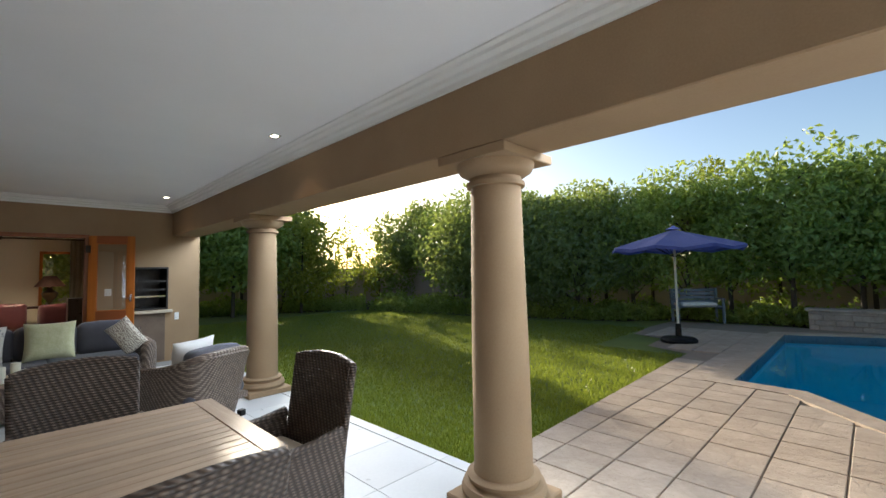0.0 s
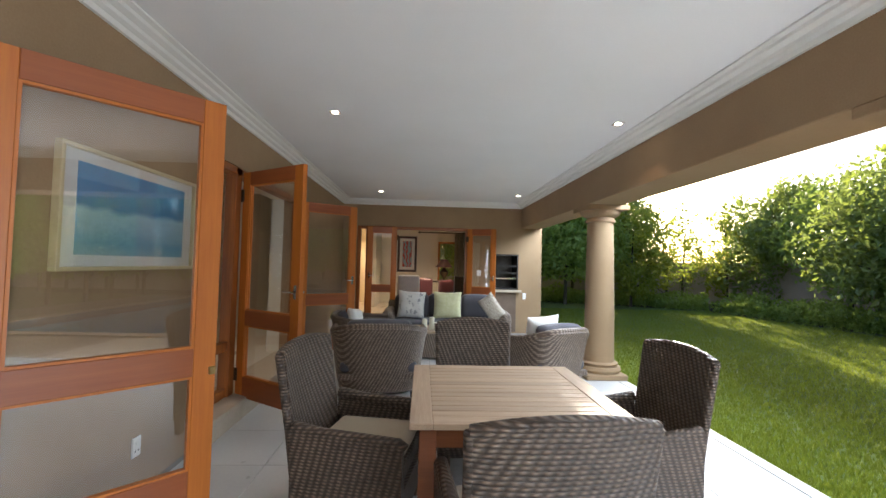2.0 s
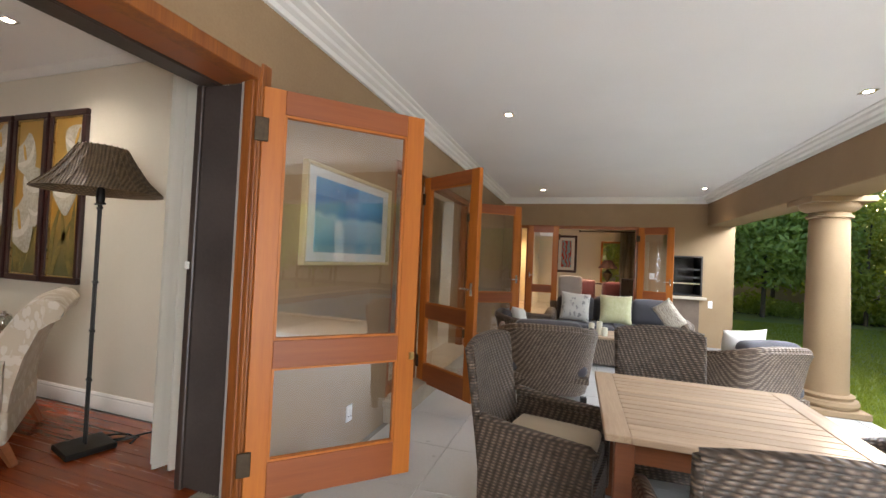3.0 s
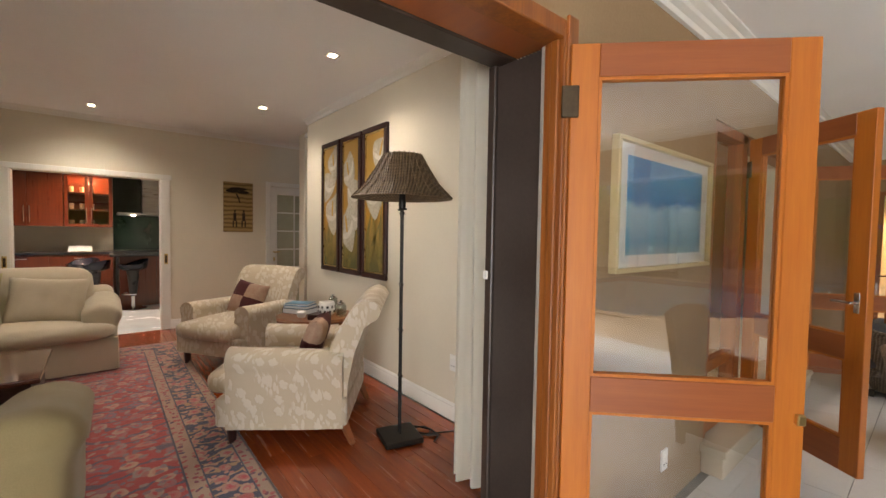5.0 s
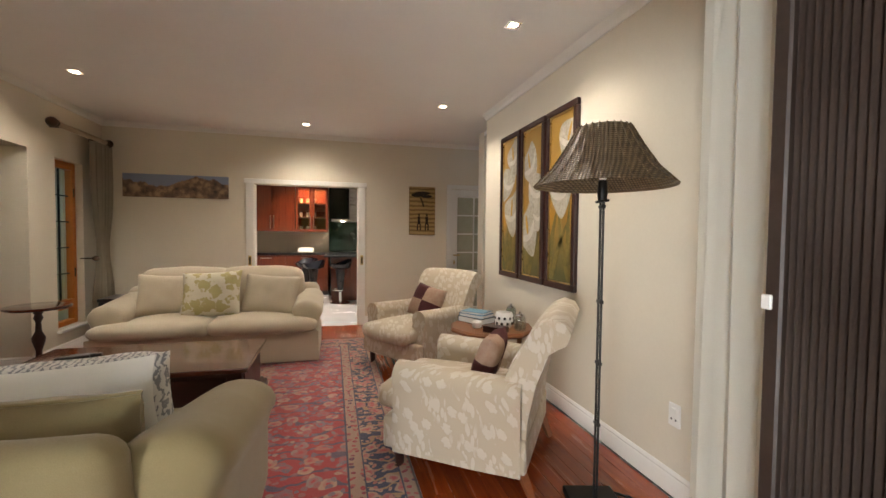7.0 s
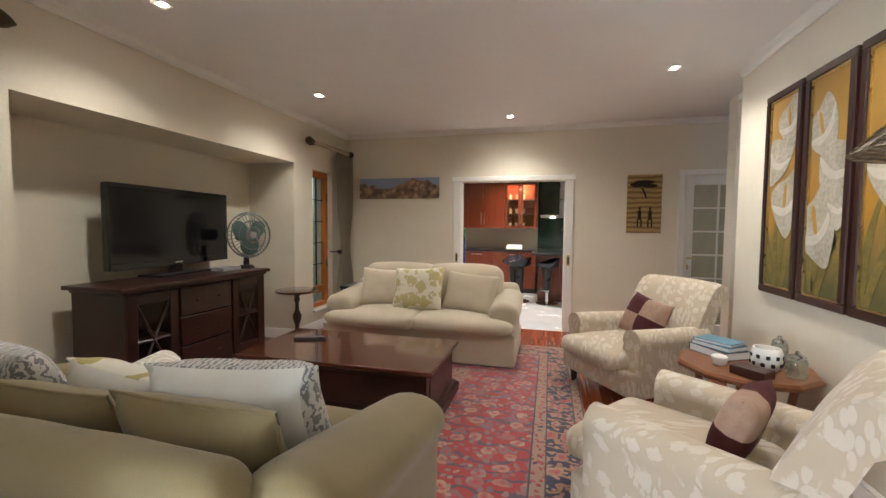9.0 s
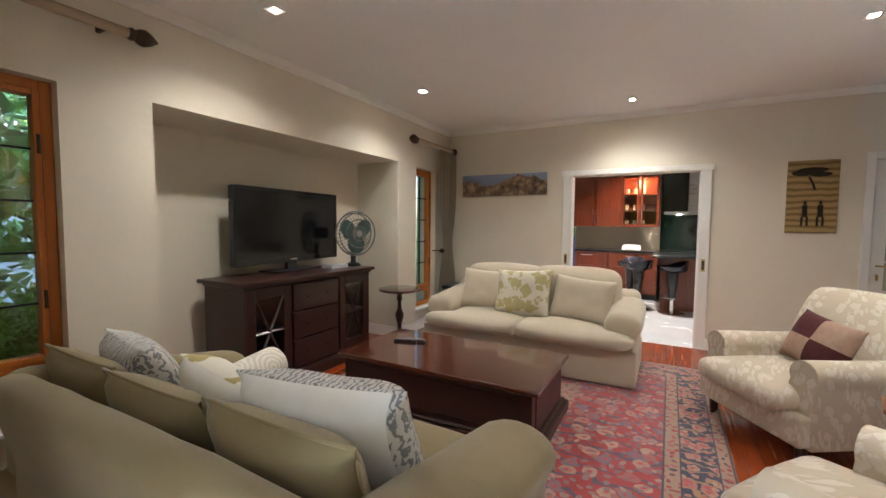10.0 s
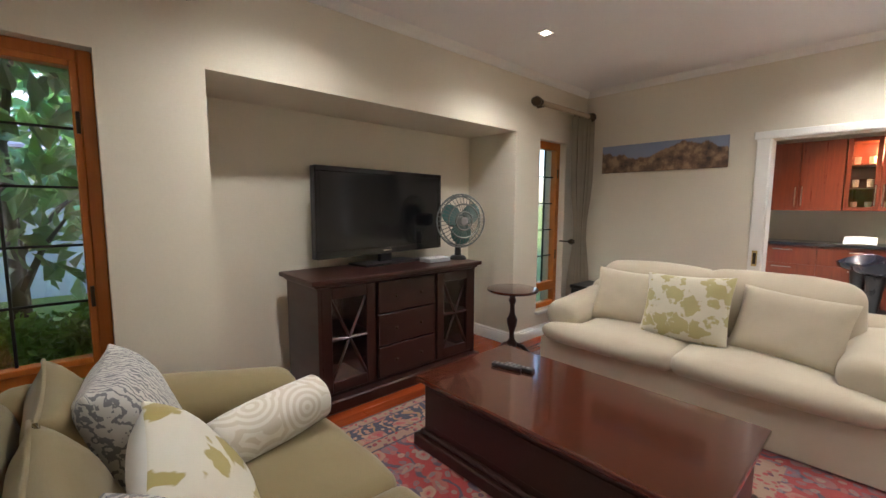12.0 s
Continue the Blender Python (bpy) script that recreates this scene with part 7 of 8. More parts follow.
# white glazed door in the recess
wd = thing("door_6", pose(-7.47, 2.22, 0, 0, 0, 90), "white painted glazed door with small panes", "door")
wd["kind"] = "structure"
part("stile", box(0, 0.11, -0.02, 0.02, 0, 2.03, bevel=0.003), WHITE, wd)
part("stile", box(0.65, 0.76, -0.02, 0.02, 0, 2.03, bevel=0.003), WHITE, wd)
for z0, z1 in ((0, 0.2), (1.92, 2.03)):
    part("rail", box(0.11, 0.65, -0.02, 0.02, z0, z1, bevel=0.003), WHITE, wd)
part("glazing_bar", box(0.37, 0.39, -0.015, 0.015, 0.2, 1.92), WHITE, wd)
FROST = surf("greenish_obscure_glass", (0.38, 0.38, 0.28), (0.46, 0.46, 0.36), 5, 0.15, 0.1, 60)
for j in range(6):
    z = 0.2 + 1.72 * (j + 1) / 6
    if j < 5:
        part("glazing_bar", box(0.11, 0.65, -0.015, 0.015, z - 0.01, z + 0.01), WHITE, wd)
    for a in (0.11, 0.39):
        part("pane", box(a, a + 0.26, -0.004, 0.004, z - 1.72 / 6 + 0.01, z - 0.01), FROST, wd)
part("handle", tube([(0.055, -0.02, 1.02), (0.055, -0.06, 1.02), (0.14, -0.065, 1.02)], 0.009, 8), BRASS, wd, "brass lever", 50)
part("key", boxes([(0.05, 0.06, -0.05, -0.02, 0.93, 0.94), (0.045, 0.065, -0.055, -0.045, 0.88, 0.935)], bevel=0.002), BRASS, wd)
setting("trim_recess_door", boxes([(-7.43, -7.41, 2.15, 2.22, 0, 2.1), (-7.43, -7.41, 2.98, 3.05, 0, 2.1), (-7.43, -7.41, 2.22, 2.98, 2.035, 2.1)], bevel=0.004), WHITE, "white architrave of the recess door")
setting("trim_recess_edge", boxes([(-5.87, -5.83, 2.28, 2.40, 0, 2.12)], bevel=0.004), WHITE, "white door edge at the recess")

# coffee table chest
ct = thing("coffee_table", pose(-4.685, -0.84, RUGTOP), "dark polished mahogany chest coffee table on a stepped base", "coffee table")
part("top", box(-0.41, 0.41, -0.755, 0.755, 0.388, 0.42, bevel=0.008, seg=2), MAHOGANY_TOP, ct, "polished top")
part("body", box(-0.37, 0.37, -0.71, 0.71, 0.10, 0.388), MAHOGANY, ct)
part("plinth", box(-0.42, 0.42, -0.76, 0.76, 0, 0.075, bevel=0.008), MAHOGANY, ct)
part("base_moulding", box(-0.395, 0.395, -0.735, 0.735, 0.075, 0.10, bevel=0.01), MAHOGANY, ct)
for k in (-1, 1):
    part("drawer_front", box(min(k * 0.37, k * 0.378), max(k * 0.37, k * 0.378), -0.62, 0.62, 0.14, 0.35, bevel=0.003), MAHOGANY, ct)
    part("end_panel", box(-0.3, 0.3, min(k * 0.71, k * 0.717), max(k * 0.71, k * 0.717), 0.14, 0.35, bevel=0.003), MAHOGANY, ct)
BLACKPLASTIC = surf("black_plastic", (0.012, 0.012, 0.013), (0.025, 0.025, 0.027), 10, 0.3, 0.02)
for dx, dy, rz_, c in ((0, 0, 10, 0), (0.04, -0.06, 16, 1)):
    rc = thing("remote_control", pose(-4.80 + dx, -1.25 + dy, RUGTOP + 0.421, 0, 0, rz_), "slim black remote control on the coffee table", "remote control", "remotes")
    part("case", box(-0.024, 0.024, -0.095, 0.095, 0, 0.02, bevel=0.005, seg=2), BLACKPLASTIC, rc)
    for i in range(5):
        part("button", box(-0.012, 0.012, -0.07 + i * 0.03, -0.055 + i * 0.03, 0.02, 0.023), surf("grey_button", (0.2, 0.2, 0.2), (0.25, 0.25, 0.25), 9) if i == 0 and c == 0 else bpy.data.materials["grey_button"], rc)

# sideboard with television and fan
sb = thing("sideboard", pose(-4.765, -2.545, 0.002), "dark mahogany sideboard with crossed glazed doors", "sideboard")
W, D = 0.745, 0.25
part("top", box(-W - 0.05, W + 0.05, -D - 0.03, D + 0.045, 0.885, 0.918, bevel=0.008, seg=2), MAHOGANY, sb, "moulded top")
part("cornice", box(-W - 0.02, W + 0.02, -D, D + 0.02, 0.862, 0.885, bevel=0.006), MAHOGANY, sb)
for x in (-W, W - 0.025):
    part("side_panel", box(x, x + 0.025, -D, D, 0.09, 0.862), MAHOGANY, sb)
for x in (-0.30, 0.28):
    part("divider", box(x, x + 0.02, -D + 0.015, D - 0.02, 0.11, 0.862), MAHOGANY, sb)
part("back_panel", box(-W + 0.025, W - 0.025, -D, -D + 0.015, 0.09, 0.862), MAHOGANY, sb)
part("bottom_panel", box(-W + 0.025, W - 0.025, -D + 0.015, D - 0.02, 0.09, 0.11), MAHOGANY, sb)
for a, c in ((-W + 0.025, -0.30), (0.30, W - 0.025)):
    part("shelf", box(a, c, -D + 0.015, D - 0.03, 0.47, 0.485), MAHOGANY, sb)
part("plinth", box(-W - 0.03, W + 0.03, -D, D + 0.06, 0, 0.09, bevel=0.01), MAHOGANY, sb)
for i in range(3):
    part("drawer", box(-0.275, 0.275, D - 0.02, D + 0.004, 0.12 + i * 0.247, 0.355 + i * 0.247, bevel=0.004), MAHOGANY, sb)
    for x in (-0.12, 0.12):
        part("knob", lathe([(0.006, 0), (0.012, 0.012), (0.004, 0.02)], 10, (0, 0)), BRONZE, sb).matrix_local = pose(x, D + 0.004, 0.237 + i * 0.247, -90)
for k in (-1, 1):
    a, c = sorted((k * 0.30, k * (W - 0.025)))
    dr = part("door", boxes([(a, a + 0.075, D - 0.02, D + 0.004, 0.12, 0.855), (c - 0.075, c, D - 0.02, D + 0.004, 0.12, 0.855), (a + 0.075, c - 0.075, D - 0.02, D + 0.004, 0.775, 0.855), (a + 0.075, c - 0.075, D - 0.02, D + 0.004, 0.12, 0.2)], bevel=0.004), MAHOGANY, sb, "glazed door")
    lat = bmesh.new()
    x0, x1, z0, z1 = a + 0.075, c - 0.075, 0.2, 0.775
    zm = (z0 + z1) / 2
    tube([(x0, D - 0.008, zm), (x1, D - 0.008, zm)], 0.011, 4, bm=lat)
    for u, v_ in (((x0, z0), (x1, z1)), ((x0, z1), (x1, z0))):
        tube([(u[0], D - 0.008, u[1]), (v_[0], D - 0.008, v_[1])], 0.011, 4, bm=lat)
    part("lattice", lat, MAHOGANY, dr, "crossed glazing bars")
    g = part("pane", sheet_y(x0, x1, D - 0.015, z0, z1), GLASS, dr)
    g.visible_shadow = False

tv = thing("television", pose(-4.84, -2.71, 0.922, 0, 0, 6), "large black flat-screen television on a glossy stand", "television")
SCREENGLASS = surf("dark_screen", (0.006, 0.006, 0.007), (0.009, 0.009, 0.010), 2, 0.12, 0.0)
part("housing", box(-0.675, 0.675, -0.045, 0.02, 0.085, 0.775, bevel=0.012, seg=2), BLACKPLASTIC, tv)
part("bezel", boxes([(-0.675, 0.675, 0.02, 0.03, 0.735, 0.775), (-0.675, 0.675, 0.02, 0.03, 0.085, 0.14), (-0.675, -0.635, 0.02, 0.03, 0.14, 0.735), (0.635, 0.675, 0.02, 0.03, 0.14, 0.735)], bevel=0.004), surf("gloss_black", (0.008, 0.008, 0.009), (0.012, 0.012, 0.013), 5, 0.1, 0.0), tv, "glossy bezel")
part("screen", box(-0.635, 0.635, 0.018, 0.024, 0.14, 0.735), SCREENGLASS, tv, "dark screen")
part("logo_bar", box(-0.045, 0.045, 0.030, 0.0315, 0.105, 0.117), CHROME, tv)
part("neck", box(-0.06, 0.06, -0.03, 0.01, 0.015, 0.09), BLACKPLASTIC, tv)
part("stand", box(-0.3, 0.3, -0.12, 0.12, 0, 0.016, bevel=0.006), BLACKPLASTIC, tv)
solid("set_top_box", box(-0.12, 0.12, -0.07, 0.07, 0, 0.035, bevel=0.004), surf("silver_box", (0.35, 0.35, 0.36), (0.45, 0.45, 0.46), 6, 0.35), "small silver set-top box on the sideboard", "media box", pose(-5.22, -2.50, 0.922))

fan = thing("desk_fan", pose(-5.50, -2.50, 0.919, 0, 0, -18) @ Matrix.Scale(1.16, 4), "small desk fan with green blades and wire guard", "fan")
part("base", lathe([(0.07, 0), (0.07, 0.012), (0.05, 0.03), (0.02, 0.035)], 20), BLACKPLASTIC, fan, smooth=40)
part("stem", tube([(0, 0, 0.02), (0, 0, 0.2)], 0.028, 10, taper=0.7), BLACKPLASTIC, fan, smooth=50)
part("motor", soft_box(-0.05, 0.05, -0.12, 0.02, 0.25, 0.36, 0.03, 0.0, 2), BLACKPLASTIC, fan, smooth=60)
guard_ = bmesh.new()
for ry, yy in ((0.205, 0.05), (0.19, 0.085), (0.13, 0.10), (0.07, 0.105), (0.19, 0.015)):
    tube([(ry * math.cos(i * math.pi / 18), yy, 0.305 + ry * math.sin(i * math.pi / 18)) for i in range(37)], 0.006, 4, bm=guard_)
for i in range(36):
    a = i * math.pi / 18
    tube([(0.03 * math.cos(a), 0.107, 0.305 + 0.03 * math.sin(a)), (0.13 * math.cos(a), 0.10, 0.305 + 0.13 * math.sin(a)), (0.19 * math.cos(a), 0.085, 0.305 + 0.19 * math.sin(a)), (0.205 * math.cos(a), 0.05, 0.305 + 0.205 * math.sin(a))], 0.003, 3, bm=guard_)
part("guard", guard_, surf("pale_wire", (0.12, 0.13, 0.12), (0.18, 0.19, 0.18), 9, 0.4), fan, "pale wire guard")
GREENBLADE = surf("teal_blade", (0.02, 0.085, 0.08), (0.035, 0.12, 0.11), 4, 0.3, 0.0)
for i in range(3):
    a = i * 2 * math.pi / 3 + 0.5
    f = bmesh.new()
    bmesh.ops.create_uvsphere(f, u_segments=14, v_segments=8, radius=1.0)
    bmesh.ops.transform(f, matrix=pose(0.098 * math.cos(a), 0.05, 0.305 + 0.098 * math.sin(a), 0, -math.degrees(a), 0) @ pose(0, 0, 0, 14) @ Matrix.Diagonal((0.088, 0.005, 0.082, 1)), verts=f.verts)
    part("blade", f, GREENBLADE, fan, "teal blade", 60)
part("hub", box(-0.035, 0.035, 0.03, 0.11, 0.27, 0.34, bevel=0.015, seg=2), surf("grey_hub", (0.3, 0.28, 0.27), (0.38, 0.36, 0.35), 5, 0.4), fan, "grey hub")

# round pedestal table, black box behind the sofa
pt = thing("pedestal_table", pose(-5.84, -2.12, 0.002), "small round dark mahogany pedestal table", "side table")
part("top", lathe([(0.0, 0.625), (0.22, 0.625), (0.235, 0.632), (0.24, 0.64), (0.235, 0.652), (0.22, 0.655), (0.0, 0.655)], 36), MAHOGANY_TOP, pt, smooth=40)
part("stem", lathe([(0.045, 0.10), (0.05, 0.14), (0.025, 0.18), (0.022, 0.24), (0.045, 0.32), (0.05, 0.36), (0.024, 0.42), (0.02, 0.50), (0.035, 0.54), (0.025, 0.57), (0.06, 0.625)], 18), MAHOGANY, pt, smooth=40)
for i in range(3):
    c, s_ = math.cos(i * 2.094 + 0.4), math.sin(i * 2.094 + 0.4)
    part("foot", tube([(0.03 * c, 0.03 * s_, 0.13), (0.10 * c, 0.10 * s_, 0.10), (0.16 * c, 0.16 * s_, 0.04), (0.19 * c, 0.19 * s_, 0.018)], 0.02, 8, taper=0.8), MAHOGANY, pt, smooth=50)
sp = thing("black_chest", pose(-7.15, -1.98, 0.002), "black box chest standing behind the slipcovered sofa", "chest")
part("body", box(-0.2, 0.2, -0.2, 0.2, 0, 0.50, bevel=0.01), BLACKPLASTIC, sp)
part("lid", box(-0.21, 0.21, -0.21, 0.21, 0.50, 0.54, bevel=0.008), BLACKPLASTIC, sp)

# ---- kitchen seen through the opening ----
HANDLE = CHROME
STONETOP = surf("black_granite", (0.012, 0.013, 0.015), (0.035, 0.036, 0.04), 40, 0.15, 0.0, 160)
AMBER = pane("amber_cabinet_pane", (0.95, 0.72, 0.5))


def wall_unit(y0, y1, glazed=False):
    t = thing("wall_cabinet", pose(-11.1, (y0 + y1) / 2, 1.365, 0, 0, 90), "red cherry kitchen wall cabinet with " + ("glazed doors" if glazed else "plain doors"), "cabinet", "kitchen wall cabinets")
    h, w = 0.95, (y1 - y0) / 2
    if glazed:
        part("body", boxes([(-w, w, -0.02, 0, 0, h), (-w, -w + 0.018, -0.55, -0.02, 0, h), (w - 0.018, w, -0.55, -0.02, 0, h), (-w + 0.018, w - 0.018, -0.55, -0.02, 0, 0.018), (-w + 0.018, w - 0.018, -0.55, -0.02, h - 0.018, h), (-w + 0.018, w - 0.018, -0.5, -0.02, 0.3, 0.312), (-w + 0.018, w - 0.018, -0.5, -0.02, 0.6, 0.612)]), CHERRY, t)
        for i in range(9):
            part("glass", lathe([(0.03, 0), (0.035, 0.1), (0.03, 0.1), (0.0, 0.01)], 10), PAPER, t).matrix_local = pose(-w + 0.09 + (i % 3) * 0.14, -0.3, 0.02 + (i // 3) * 0.3)
    else:
        part("body", box(-w, w, -0.55, 0, 0, h), CHERRY, t)
    for k in (-1, 1):
        a, c = sorted((k * 0.003, k * (w - 0.003)))
        if glazed:
            d = part("door", boxes([(a, a + 0.05, -0.572, -0.552, 0, h), (c - 0.05, c, -0.572, -0.552, 0, h), (a + 0.05, c - 0.05, -0.572, -0.552, 0, 0.05), (a + 0.05, c - 0.05, -0.572, -0.552, h - 0.05, h)], bevel=0.003), CHERRY, t)
            g = part("pane", sheet_y(a + 0.05, c - 0.05, -0.562, 0.05, h - 0.05), AMBER, d)
            g.visible_shadow = False
        else:
            d = part("door", box(a, c, -0.572, -0.552, 0, h, bevel=0.003), CHERRY, t)
        x = k * 0.035
        part("handle", tube([(x, -0.575, 0.06), (x, -0.60, 0.07), (x, -0.60, 0.33), (x, -0.575, 0.34)], 0.007, 6), HANDLE, d, "slim steel bar handle")


wall_unit(-1.95, -1.22)
wall_unit(-1.21, -0.31)
wall_unit(-0.30, 0.36, True)
cab_glow = new("cabinet_light", bpy.data.lights.new("cabinet_light", "POINT"))
cab_glow.data.energy, cab_glow.data.color, cab_glow.data.shadow_soft_size = 6, (1.0, 0.6, 0.3), 0.03
cab_glow.location = (-10.75, 0.03, 2.2)


def base_unit(y0, y1):
    t = thing("base_cabinet", pose(-11.1, (y0 + y1) / 2, 0, 0, 0, 90), "red cherry kitchen base cabinet under black granite", "cabinet", "kitchen base cabinets")
    w = (y1 - y0) / 2
    part("body", box(-w, w, -0.58, 0, 0.1, 0.87), CHERRY, t)
    part("kick_board", box(-w, w, -0.53, 0, 0, 0.1), BLACKPLASTIC, t)
    for i in range(3):
        d = part("drawer", box(-w + 0.004, w - 0.004, -0.602, -0.58, 0.11 + i * 0.25, 0.355 + i * 0.25, bevel=0.003), CHERRY, t)
        part("handle", tube([(-0.12, -0.605, 0.31 + i * 0.25), (-0.11, -0.63, 0.31 + i * 0.25), (0.11, -0.63, 0.31 + i * 0.25), (0.12, -0.605, 0.31 + i * 0.25)], 0.007, 6), HANDLE, d, "slim steel bar handle")


for a, c in ((-1.95, -1.25), (-1.25, -0.5), (-0.5, 0.36)):
    base_unit(a, c)
solid("worktop", box(-11.1, -10.47, -2.0, 2.2, 0.875, 0.915, bevel=0.004), STONETOP, "long polished black granite kitchen worktop", "worktop")
ov = thing("cooker", pose(-10.8, 0.95, 0), "black built-in cooker under the extractor hood", "cooker")
part("body", box(-0.3, 0.3, -0.55, 0.55, 0.0, 0.87, bevel=0.004), BLACKPLASTIC, ov)
part("door", box(0.3, 0.32, -0.5, 0.5, 0.15, 0.72, bevel=0.004), STONETOP, ov, "glossy oven door")
part("handle", tube([(0.33, -0.4, 0.76), (0.36, -0.38, 0.76), (0.36, 0.38, 0.76), (0.33, 0.4, 0.76)], 0.01, 8), CHROME, ov)
SPLASH = surf("dark_green_glass", (0.008, 0.016, 0.013), (0.015, 0.026, 0.02), 3, 0.08, 0.0)
solid("glass_splashback", box(-11.1, -11.085, 0.37, 1.6, 0.92, 2.6), SPLASH, "dark glass splashback behind the hood", "splashback")
hd = thing("extractor_hood", pose(-11.08, 0.98, 1.60, 0, 0, 90), "stainless steel chimney extractor hood", "extractor hood")
BRUSHED = surf("brushed_steel", (0.35, 0.35, 0.35), (0.5, 0.5, 0.5), 4, 0.3, 0.05, 90, 1.0, (1, 1, 8))
part("canopy", box(-0.55, 0.55, -0.5, 0, 0, 0.045, bevel=0.004), BRUSHED, hd)
part("chimney", box(-0.16, 0.16, -0.3, 0, 0.045, 1.0, bevel=0.003), BRUSHED, hd)
for x in (-0.3, 0.3):
    part("hood_lamp", box(x - 0.04, x + 0.04, -0.34, -0.26, -0.004, 0), SPOTGLOW, hd, "small lit lamp")
isl = thing("breakfast_bar", pose(-9.95, 1.15, 0), "red cherry breakfast bar with dark granite top", "counter")
part("body", box(-0.25, 0.25, -0.72, 1.2, 0, 0.87, bevel=0.003), CHERRY, isl)
part("top", box(-0.3, 0.45, -0.85, 1.2, 0.872, 0.912, bevel=0.005), STONETOP, isl, "black granite top")
for y in (-0.2, 0.4):
    part("panel_joint", box(0.25, 0.253, y - 0.003, y + 0.003, 0.02, 0.86), BLACKPLASTIC, isl)


def bar_stool(x, y, rz, h=0.66):
    t = thing("bar_stool", pose(x, y, -0.002, 0, 0, rz), "black moulded bar stool on a chrome pedestal", "stool", "kitchen bar stools")
    part("foot", lathe([(0.19, 0), (0.195, 0.01), (0.16, 0.025), (0.04, 0.035)], 24), CHROME, t, smooth=40)
    part("column", lathe([(0.028, 0.03), (0.028, 0.34), (0.045, 0.345), (0.045, h - 0.05)], 14), CHROME, t, smooth=40)
    part("sleeve", lathe([(0.04, 0.22), (0.05, 0.24), (0.09, h - 0.02), (0.12, h)], 18), BLACKPLASTIC, t, smooth=50)
    bm = lathe([(0.0, h - 0.015), (0.12, h - 0.01), (0.2, h + 0.03), (0.22, h + 0.09), (0.205, h + 0.09), (0.18, h + 0.045), (0.1, h + 0.015), (0.0, h + 0.01)], 24)
    for v in bm.verts:
        if v.co.z > h + 0.04 and v.co.y > 0:
            v.co.z += 0.09 * v.co.y / 0.22
    part("seat", bm, surf("gloss_blue_black", (0.01, 0.012, 0.02), (0.02, 0.022, 0.035), 4, 0.12, 0.0), t, smooth=60)
    part("foot_rest", tube([(0.16 * math.cos(a), -0.02 - 0.14 * math.sin(a), 0.26) for a in (0, 0.5, 1, 1.57, 2.1, 2.6, 3.14)], 0.01, 6), CHROME, t, smooth=60)


bar_stool(-9.45, 0.60, 20)
bar_stool(-9.55, 0.10, -30)
bar_stool(-9.95, -0.05, 60)
solid("open_magazine", panel([(-0.16, -0.11, 0), (0.16, -0.11, 0), (0.16, 0.08, 0.09), (-0.16, 0.08, 0.09)], 0.006, 8, 4, 0.012), PAPER, "open white magazine leaning on the worktop", "magazine", pose(-10.68, -0.1, 0.92, 0, 0, 90))
POSTER = printed("blue_green_poster", (0.02, 0.05, 0.22), (0.05, 0.25, 0.08), 4, 0.35, 0.05, "flower")
solid("blue_green_panel", box(-0.22, 0.22, -0.01, 0.01, 0, 0.9), POSTER, "blue and green picture panel leaning in the kitchen", "picture", pose(-9.0, -1.02, 0.45, 0, 0, 70))

for y, z0 in ((-0.63, 0.95), (0.87, 0.95)):
    hnd = thing("recessed_pull", pose(-7.41, y, z0), "brass recessed sliding door pull", "door pull")
    part("plate", box(-0.004, 0.004, -0.02, 0.02, -0.07, 0.07, bevel=0.002), BRASS, hnd)
    part("cup", box(0.0041, 0.006, -0.012, 0.012, -0.05, 0.05, bevel=0.001), BRONZE, hnd)

# ---- far room behind the cane sofa ----
def framed(name, m, w, h, mat, label, frame_mat, edge=0.05, mount=0.06):
    t = thing(name, m, label, "picture")
    part("frame", boxes([(-w / 2, w / 2, -0.03, 0, 0, edge), (-w / 2, w / 2, -0.03, 0, h - edge, h), (-w / 2, -w / 2 + edge, -0.03, 0, edge, h - edge), (w / 2 - edge, w / 2, -0.03, 0, edge, h - edge)], bevel=0.004), frame_mat, t)
    part("mount", box(-w / 2 + edge, w / 2 - edge, -0.012, 0, edge, h - edge), PAPER, t)
    part("print", box(-w / 2 + edge + mount, w / 2 - edge - mount, -0.016, -0.012, edge + mount, h - edge - mount), mat, t)


ROOMPRINT = printed("red_blue_print", (0.25, 0.42, 0.5), (0.45, 0.06, 0.05), 6, 0.42, 0.03, "vein")
framed("framed_print", pose(-0.55, 13.4, 1.0, 0, 0, 0), 0.62, 1.15, ROOMPRINT, "dark-framed red and blue print in the far room", MAHOGANY, 0.07, 0.09)
wf = thing("window_3", pose(0.75, 13.44, 0.7), "varnished timber window in the far room", "window")
wf["kind"] = "structure"
for r in ((-0.3, -0.24, -0.04, 0.04, 0, 1.3), (0.24, 0.3, -0.04, 0.04, 0, 1.3), (-0.24, 0.24, -0.04, 0.04, 0, 0.06), (-0.24, 0.24, -0.04, 0.04, 1.24, 1.3)):
    part("window_frame", box(*r, bevel=0.004), TEAK, wf)
g = part("pane", sheet_y(-0.24, 0.24, 0.0, 0.06, 1.24), GLASS, wf)
g.visible_shadow = False
curtain(pose(1.22, 13.25, 0.01, 0, 0, 0), 0.5, 2.25, 0.12, 5, STRIPED, "taupe curtain beside the far room window")
rd = thing("curtain_rod", pose(0, 0, 0), "thin dark curtain rod in the far room", "curtain rod", "curtain rods")
part("pole", tube([(-0.15, 13.25, 2.28), (1.6, 13.25, 2.28)], 0.018, 8), BRONZE, rd)
